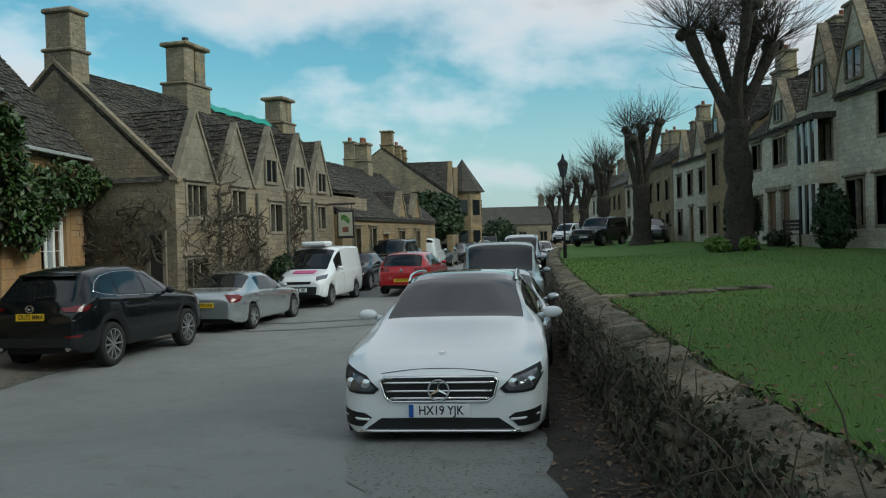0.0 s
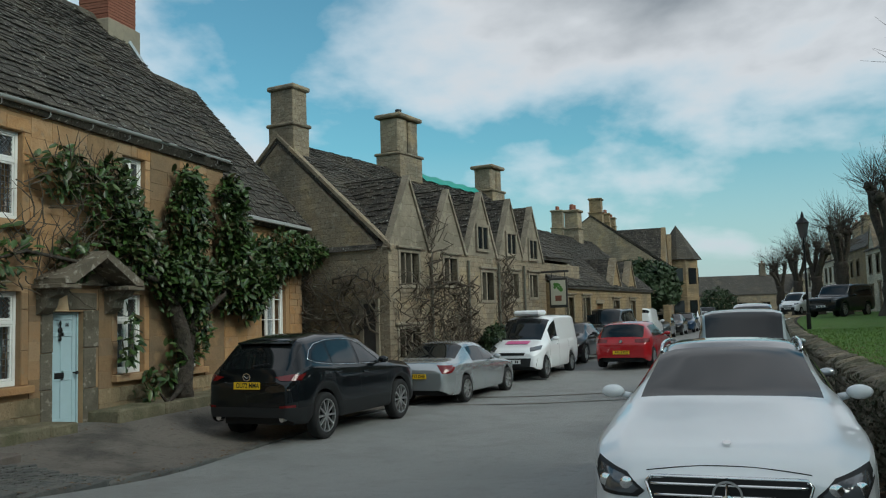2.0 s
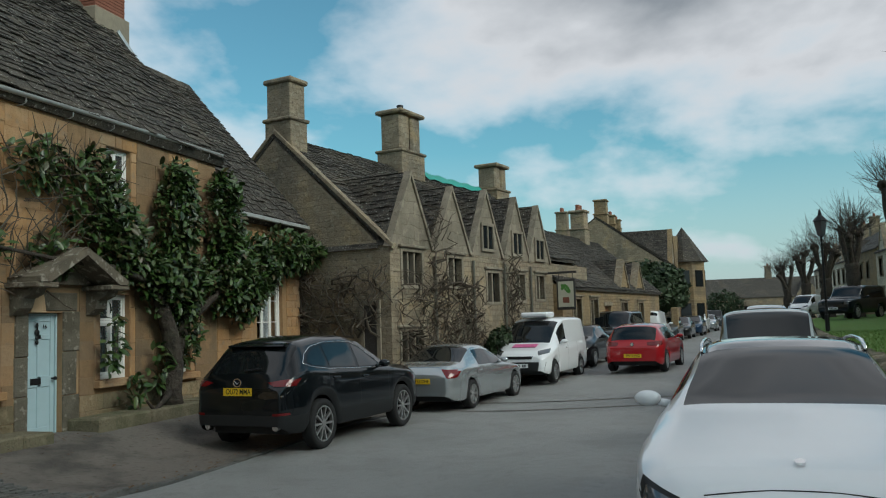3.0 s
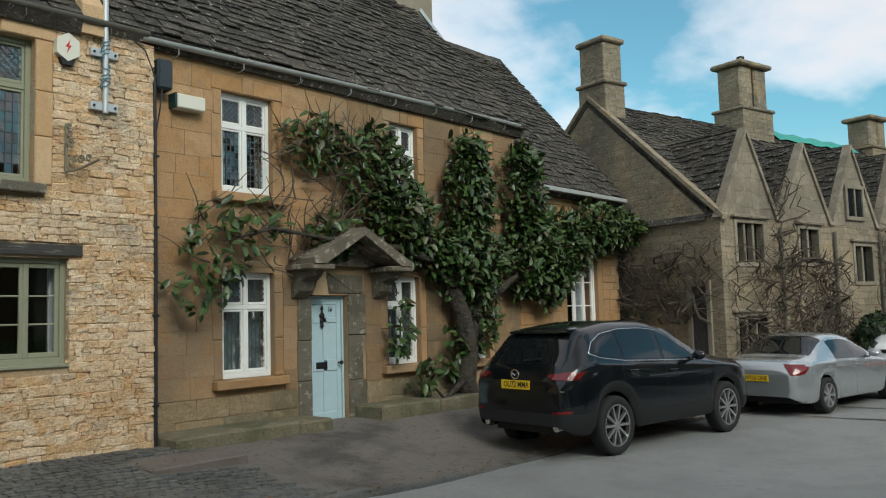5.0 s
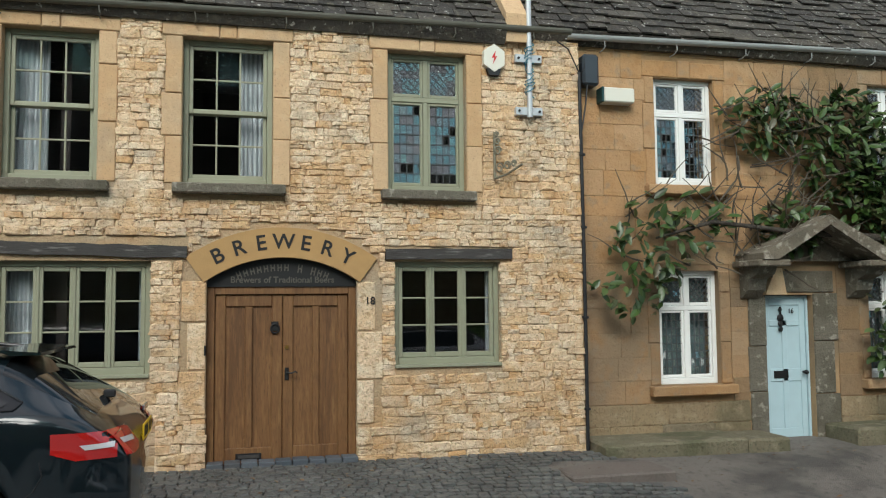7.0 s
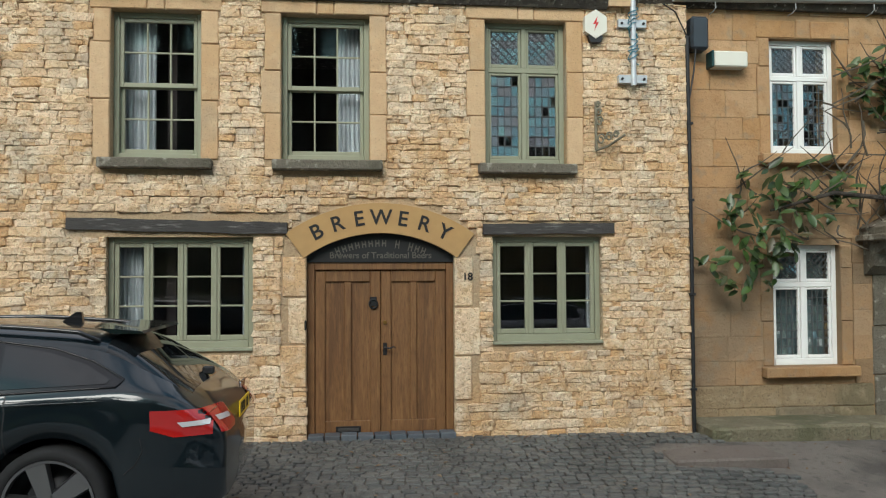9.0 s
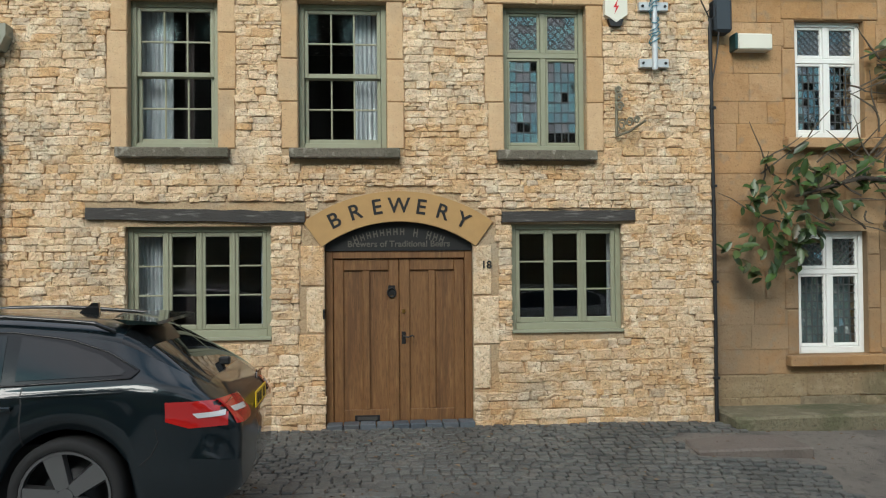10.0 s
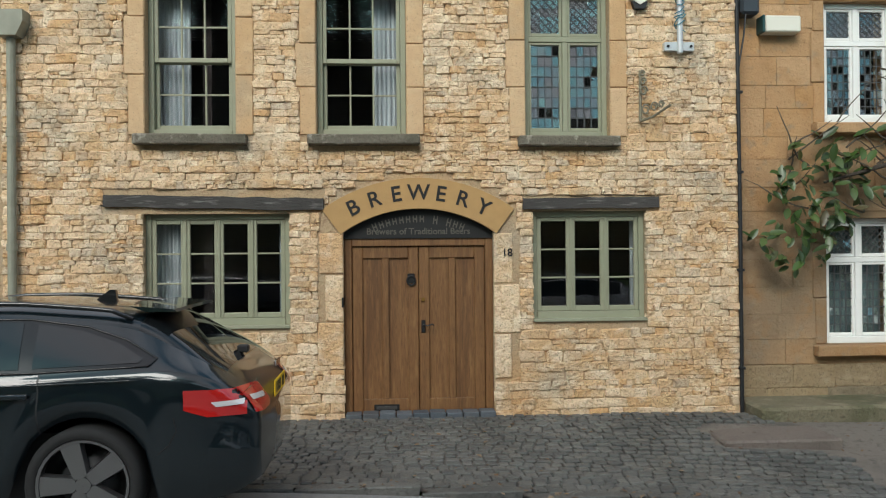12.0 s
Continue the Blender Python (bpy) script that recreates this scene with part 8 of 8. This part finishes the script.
# random rubble: loose courses, each broken into short lengths with their own thin or thick beds
while z < 5.0:
    big = z < 1.0
    h = min(rnd.uniform(0.17, 0.25) if big else rnd.uniform(0.13, 0.22), 5.02 - z)
    cut = z
    while cut < z + h - 0.01:
        sub = min(h / 2, z + h - cut)
        for p, q in free_runs(-3.6, 4.42, cut, cut + sub, rects):
            x = p
            while x < q - 0.02:
                seg = min(rnd.uniform(0.25, 0.75), q - x)
                if q - x - seg < 0.15:
                    seg = q - x
                beds = rnd.choice([1, 1, 2]) if big else rnd.choice([1, 1, 1, 2])
                marks = [0.0, 1.0] if beds == 1 else [0.0, rnd.uniform(0.38, 0.62), 1.0]
                for b0, b1 in zip(marks, marks[1:]):
                    bh, xx = sub * (b1 - b0), x
                    while xx < x + seg - 0.01:
                        w = min(max(0.07, bh * rnd.uniform(1.3, 3.6)), x + seg - xx)
                        if x + seg - xx - w < 0.06:
                            w = x + seg - xx
                        tall = rnd.uniform(-0.003, 0.012)
                        stones.append(((xx + w / 2, 0.021 - rnd.random() ** 2 * 0.02, cut + sub * (b0 + b1) / 2 + rnd.uniform(-0.005, 0.005)), (w + rnd.uniform(-0.008, 0.006), 0.08, bh + tall),
                                       (rnd.uniform(-0.05, 0.05), rnd.uniform(-0.045, 0.045), rnd.uniform(-0.025, 0.025))))
                        xx += w
                x += seg
        cut += sub
    z += h
stones.sort(key=lambda s: abs(s[0][0] - 1.4) + 0.8 * abs(s[0][2] - 1.6))
lay("stone", stones, unit_blocks(3, 16, 0.12, 0.17), wall18, M_STONE, M_STONE_I)

rects = OPEN16 + [(a - 0.003, b + 0.003, c, d) for a, b, c, d in J16] + [(6.86, 8.25, -0.5, 2.2)] + [(o[0] - 0.17, o[1] + 0.17, o[2] - 0.13, o[2]) for i, o in enumerate(OPEN16) if i != 2]
stones, z = [], -0.5
while z < 5.2:
    h = min(rnd.uniform(0.24, 0.34), 5.22 - z)
    for p, q in free_runs(4.46, 12.44, z, z + h, rects):
        x = p
        while x < q - 0.02:
            w = min(rnd.uniform(0.35, 0.85), q - x)
            if q - x - w < 0.12:
                w = q - x
            stones.append(((x + w / 2, 0.285 - rnd.uniform(0.001, 0.007), z + h / 2), (w - 0.005, 0.07, h - 0.005), (0, 0, 0)))
            x += w
    z += h
stones.sort(key=lambda s: abs(s[0][0] - 6.0))
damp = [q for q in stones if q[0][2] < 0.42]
# darker ashlar blocks past a ragged line, round the porch and behind the magnolia
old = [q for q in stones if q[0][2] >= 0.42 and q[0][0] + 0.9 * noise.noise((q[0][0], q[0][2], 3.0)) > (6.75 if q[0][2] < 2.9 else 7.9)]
lay("stone_block", [q for q in stones if q[0][2] >= 0.42 and q not in old], unit_blocks(9, 6, 0.02, 0.008), wall16, M_ASHLAR, M_ASHLAR)
lay("stained_block", old, unit_blocks(11, 6, 0.03, 0.012), wall16, M_ASHLAR_DARK, M_ASHLAR_DARK, 120)
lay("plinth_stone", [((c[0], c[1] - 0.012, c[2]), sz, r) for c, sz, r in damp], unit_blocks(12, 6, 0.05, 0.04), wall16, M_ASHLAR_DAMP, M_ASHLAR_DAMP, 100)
rects, stones, z = [(14.0, 15.7, 0.9, 3.0)], [], -0.5
while z < 4.1:
    h = min(rnd.uniform(0.16, 0.26), 4.15 - z)
    for p, q in free_runs(12.46, 16.44, z, z + h, rects):
        x = p
        while x < q - 0.02:
            w = min(rnd.uniform(0.25, 0.6), q - x)
            stones.append(((x + w / 2, 0.285 - rnd.uniform(0.001, 0.012), z + h / 2), (w - 0.008, 0.07, h - 0.008), (0, 0, 0)))
            x += w
    z += h
lay("stone_block", stones, unit_blocks(10, 6, 0.06, 0.05), wall16b, M_ASHLAR, M_ASHLAR)

# setts before the brewery house
setts = empty("sett_paving", (0, 0, 0), "dark worn stone setts before the houses", "paving", kind="structure")
stones, y, row = [], -0.06, 0
while y > -2.78:
    d = rnd.uniform(0.10, 0.118)
    x = -6.2 + (row % 2) * 0.08
    end = 4.55 + 0.35 * (-y) / 2.9 + rnd.uniform(-0.1, 0.1)
    while x < end:
        w = rnd.uniform(0.095, 0.15)
        if not (3.72 < x + w / 2 < 4.98 and -1.23 < y - d / 2 < -0.52):
            yy = y - d / 2 + 0.03 * noise.noise((x * 0.6, y, 0))
            stones.append(((x + w / 2, yy, street_z(x, yy) + 0.012 + rnd.uniform(-0.006, 0.008)), (w - 0.013, d - 0.013, 0.08), (rnd.uniform(-0.04, 0.04), rnd.uniform(-0.04, 0.04), rnd.uniform(-0.03, 0.03))))
        x += w
    y -= d
    row += 1
stones.sort(key=lambda s: abs(s[0][0] - 1.0) + abs(s[0][1] + 1.6))
lay("sett", stones, unit_blocks(21, 10, 0.10, 0.05), setts, M_SETT, M_SETT_I)
kerb = empty("kerb", (0, 0, 0), "low worn stone kerb between paving and road", "kerb", kind="structure")
stones, x = [], -7.0
while x < 30:
    w = rnd.uniform(0.5, 0.95)
    a = math.atan2(edge_y(x + w) - edge_y(x), w)
    y = edge_y(x + w / 2) + 0.03
    stones.append(((x + w / 2, y, street_z(x, y) - 0.028 + rnd.uniform(-0.006, 0.008)), (w - 0.012, 0.14, 0.11), (0, 0, a)))
    x += w
lay("kerb_stone", stones, unit_blocks(25, 5, 0.08, 0.03), kerb, M_SETT, M_SETT_I)

# retaining wall of the green
gw = empty("retaining_wall", (0, 0, 0), "old mossy dry stone retaining wall of the green", "wall", kind="structure")
bm = bmesh.new()
rows = []
for x in steps(-14, 60, 148):
    w = wall_y(x)
    zt = green_z(x, w - 0.3)
    rows.append([bm.verts.new(p) for p in ((x, w + 0.34, street_z(x, w) - 0.3), (x, w + 0.24, zt - 0.14), (x, w + 0.08, zt - 0.03), (x, w - 0.35, zt - 0.03), (x, w - 0.45, -0.6))])
for A, B in zip(rows, rows[1:]):
    for k in range(4):
        bm.faces.new((A[k], B[k], B[k + 1], A[k + 1]))
bmesh.ops.recalc_face_normals(bm, faces=bm.faces)
part("wall_core", bm, M_DIRT, gw)
M_MOSSY = material("mossy_limestone", [(0.15, 0.128, 0.092), (0.21, 0.175, 0.125), (0.125, 0.11, 0.08), (0.27, 0.225, 0.155)], 0.95, grain=(14, 0.1), tints=((1.6, 0.7, (0.05, 0.055, 0.028), 0.48, 0.62), (6.0, 0.6, (0.27, 0.24, 0.18), 0.57, 0.68), (22.0, 0.6, (0.04, 0.035, 0.025), 0.55, 0.68)), bump=1.0, bump_scale=22, deep=0.04, world=True)
M_MOSSY_I = material("mossy_limestone_far", [(0.15, 0.128, 0.092), (0.21, 0.175, 0.125), (0.125, 0.11, 0.08), (0.27, 0.225, 0.155)], 0.95, grain=(14, 0.1), tints=((1.6, 0.7, (0.05, 0.055, 0.028), 0.48, 0.62), (6.0, 0.6, (0.27, 0.24, 0.18), 0.57, 0.68), (22.0, 0.6, (0.04, 0.035, 0.025), 0.55, 0.68)), bump=1.0, bump_scale=22, deep=0.04, world=True, island=True)
stones = []
for k in range(7):
    x = -13.0 + rnd.random() * 0.2
    while x < 45:
        w, f = rnd.uniform(0.16, 0.42), (k + 0.5) / 7
        y0 = wall_y(x)
        zb, zt = street_z(x, y0) - 0.1, green_z(x, y0 - 0.3) - 0.12
        stones.append(((x + w / 2, y0 + 0.33 - 0.10 * f + rnd.uniform(-0.02, 0.02), zb + (zt - zb) * f), (w - 0.012, 0.13, (zt - zb) / 7 - 0.01), (rnd.uniform(-0.1, 0.1), rnd.uniform(-0.07, 0.07), rnd.uniform(-0.05, 0.05))))
        x += w
x = -13.0
while x < 45:
    w = rnd.uniform(0.22, 0.5)
    y0 = wall_y(x)
    zt = green_z(x, y0 - 0.3)
    stones.append(((x + w / 2, y0 + 0.08, zt - 0.03 + rnd.uniform(-0.02, 0.02)), (w - 0.01, 0.40, 0.17), (rnd.uniform(-0.35, -0.05), rnd.uniform(-0.12, 0.12), rnd.uniform(-0.15, 0.15))))
    x += w
stones.sort(key=lambda s: abs(s[0][0] - 1.5))
lay("wall_stone", stones, unit_blocks(31, 12, 0.22, 0.17), gw, M_MOSSY, M_MOSSY_I)
stones = []
for k in range(6):
    stones.append(((7.0 + 0.05 * k, -12.35 - 0.45 * k, green_z(7, -12.4 - 0.45 * k) + 0.0), (0.28, 0.43, 0.1), (0, 0, rnd.uniform(-0.1, 0.1))))
for k in range(3):
    stones.append(((5.6 + 0.5 * k, -16.4 - 0.2 * k, green_z(5.6, -16.4) + 0.01), (0.5, 0.3, 0.08), (0, 0, 0.3)))
path = empty("stone_edging", (0, 0, 0), "row of flat stones set in the lawn", "edging", kind="structure")
lay("edging_stone", stones, unit_blocks(35, 4, 0.15, 0.15), path, M_MOSSY, M_MOSSY_I)

# dirt and leaf litter at the wall foot
sheet("ground_verge", steps(-12, 45, 190), lambda x: [wall_y(x) + 0.2, wall_y(x) + 0.6, wall_y(x) + 0.98 + 0.22 * noise.noise((x * 1.7, 0, 3)) + 0.1 * noise.noise((x * 6, 0, 8))], lambda x, y: street_z(x, y) + 0.012 + max(0.0, (wall_y(x) + 0.75 - y)) * 0.12, M_DIRT, "dark dirt strip along the wall foot", "verge")

M_GRIT = material("damp_grit", (0.275, 0.275, 0.262), 0.72, grain=(70, 0.16), tints=((0.5, 0.7, (0.085, 0.08, 0.072), 0.50, 0.68), (2.5, 0.5, (0.14, 0.13, 0.118), 0.52, 0.68), (30.0, 0.7, (0.05, 0.045, 0.04), 0.56, 0.68)), bump=1.0, bump_scale=80)
sheet("ground_grit", steps(-12, 45, 230), lambda x: [wall_y(x) + 0.7, wall_y(x) + 1.5, wall_y(x) + 2.3 + 0.7 * noise.noise((x * 0.5, 0, 13)) + 0.25 * noise.noise((x * 2.3, 0, 3)) + 0.12 * noise.noise((x * 7, 0, 8))], lambda x, y: street_z(x, y) + 0.007, M_GRIT, "damp dark grit beside the road", "verge")


def flakes(name, spots, size, mat, label, category, seed, flat=0.35):
    """Many small curled leaves lying about."""
    r = random.Random(seed)
    bm = bmesh.new()
    for c in spots:
        c = Vector(c)
        a = r.uniform(0, math.tau)
        u = Vector((math.cos(a), math.sin(a), r.uniform(-flat, flat)))
        v = Vector((-math.sin(a), math.cos(a), r.uniform(-flat, flat)))
        s = size * r.uniform(0.5, 1.3)
        p = [c - u * s, c + v * s * 0.55 + Vector((0, 0, s * 0.25)), c + u * s, c - v * s * 0.55 + Vector((0, 0, s * 0.2))]
        q = [bm.verts.new(w) for w in p]
        bm.faces.new((q[0], q[1], q[2])), bm.faces.new((q[0], q[2], q[3]))
    return tagged(part(name, bm, mat), label, category, kind="stuff")


spots = []
for _ in range(3200):
    x = rnd.uniform(-5, 20)
    y = wall_y(x) + 0.3 + abs(rnd.gauss(0, 0.35))
    spots.append((x, y, street_z(x, y) + 0.03 + max(0.0, (wall_y(x) + 0.75 - y)) * 0.12))
for _ in range(1100):
    x = rnd.uniform(-4, 14)
    y = wall_y(x) - 0.1 - abs(rnd.gauss(0, 2.2))
    spots.append((x, y, green_z(x, y) + 0.05))
for _ in range(520):
    x, y = rnd.uniform(-3.2, 13), rnd.uniform(-3.2, -0.3)
    if rnd.random() < 0.7:
        y = edge_y(x) + rnd.gauss(0.05, 0.12)
    spots.append((x, y, street_z(x, y) + 0.06))
for _ in range(150):
    x, y = rnd.uniform(-2, 12), -0.05 - abs(rnd.gauss(0, 0.6))
    spots.append((x, y, street_z(x, y) + 0.06))
for _ in range(420):
    x = rnd.uniform(-5, 5)
    y = wall_y(x) + rnd.uniform(-0.3, 0.3)
    spots.append((x, y, green_z(x, y - 0.3) + 0.07 - 0.15 * max(0.0, y - wall_y(x))))
flakes("leaf_litter", spots, 0.029, M_LEAF_DRY, "dry brown fallen leaves scattered about", "leaves", 3)
spots = []
for _ in range(11000):
    x = rnd.uniform(-8, 4.0) if rnd.random() < 0.8 else rnd.uniform(4, 9)
    f = rnd.random() ** 0.8 * (1.12 if x < 1.0 else 1.0)
    y0 = wall_y(x)
    zb, zt = street_z(x, y0) - 0.05, green_z(x, y0 - 0.3)
    if noise.noise((x * 0.9, f * 2.0, 4.0)) > (-0.3 if x < 1.5 else 0.0):
        spots.append((x, y0 + 0.42 - 0.14 * f + rnd.uniform(-0.04, 0.07), zb + (zt - zb) * f))
for _ in range(1500):
    x = rnd.uniform(-6, 2.2)
    y = wall_y(x) + rnd.uniform(-0.2, 0.38)
    if noise.noise((x * 1.1, y * 2.0, 9.0)) > 0.0:
        spots.append((x, y, green_z(x, y - 0.3) + 0.065 - 0.3 * max(0.0, y - wall_y(x) - 0.1)))
flakes("ivy", spots, 0.022, M_IVY, "dark ivy and dead growth on the wall", "ivy", 5, 1.6)
vm = bmesh.new()
for _ in range(260):
    x = rnd.uniform(-7, 3.5)
    y0 = wall_y(x)
    z0 = rnd.uniform(0.0, 0.75)
    tube(vm, branch(rnd, (x, y0 + 0.42 - 0.12 * z0, z0), (rnd.uniform(-1, 1), rnd.uniform(-0.1, 0.35), rnd.uniform(-0.6, 0.8)), rnd.uniform(0.2, 0.6), 0.9, 5), [0.006, 0.006, 0.005, 0.004, 0.004, 0.002], 3)
tagged(part("dead_stems", vm, M_TWIG), "thin dead stems over the wall", "stems", kind="stuff")
bm = bmesh.new()
for i in range(70000):
    x = rnd.uniform(-3.5, 24)
    dd = abs(rnd.gauss(0, 3.2)) if i % 3 else rnd.uniform(0, 11)
    y = wall_y(x) - 0.12 - dd
    if x > 3 and rnd.random() > 7.0 / (x + 4):
        continue
    z = green_z(x, y) - 0.005
    h = rnd.uniform(0.025, 0.06) * (1.5 if dd < 0.25 and noise.noise((x * 2, 0, 0)) > 0.1 else 1.0)
    a = rnd.uniform(0, math.tau)
    w = 0.0035 + 0.0004 * max(0.0, x)
    ux, uy = math.cos(a) * w, math.sin(a) * w
    lx, ly = rnd.gauss(0, 0.5) * h, rnd.gauss(0, 0.5) * h
    bm.faces.new((bm.verts.new((x - ux, y - uy, z)), bm.verts.new((x + ux, y + uy, z)), bm.verts.new((x + lx, y + ly, z + h))))
tagged(part("grass_blades", bm, M_BLADE), "short green blades of the lawn", "grass", kind="stuff")


# trench patches across the road
for x in (14.3, 15.9):
    sheet("road_joint", [x, x + 0.12], lambda q: steps(-4.6, -9.4, 14), lambda q, y: street_z(q, y) + 0.011 + 0.004 * noise.noise((q * 4, y * 4, 0)), M_PAVE, "dark repaired joint across the road", "road")
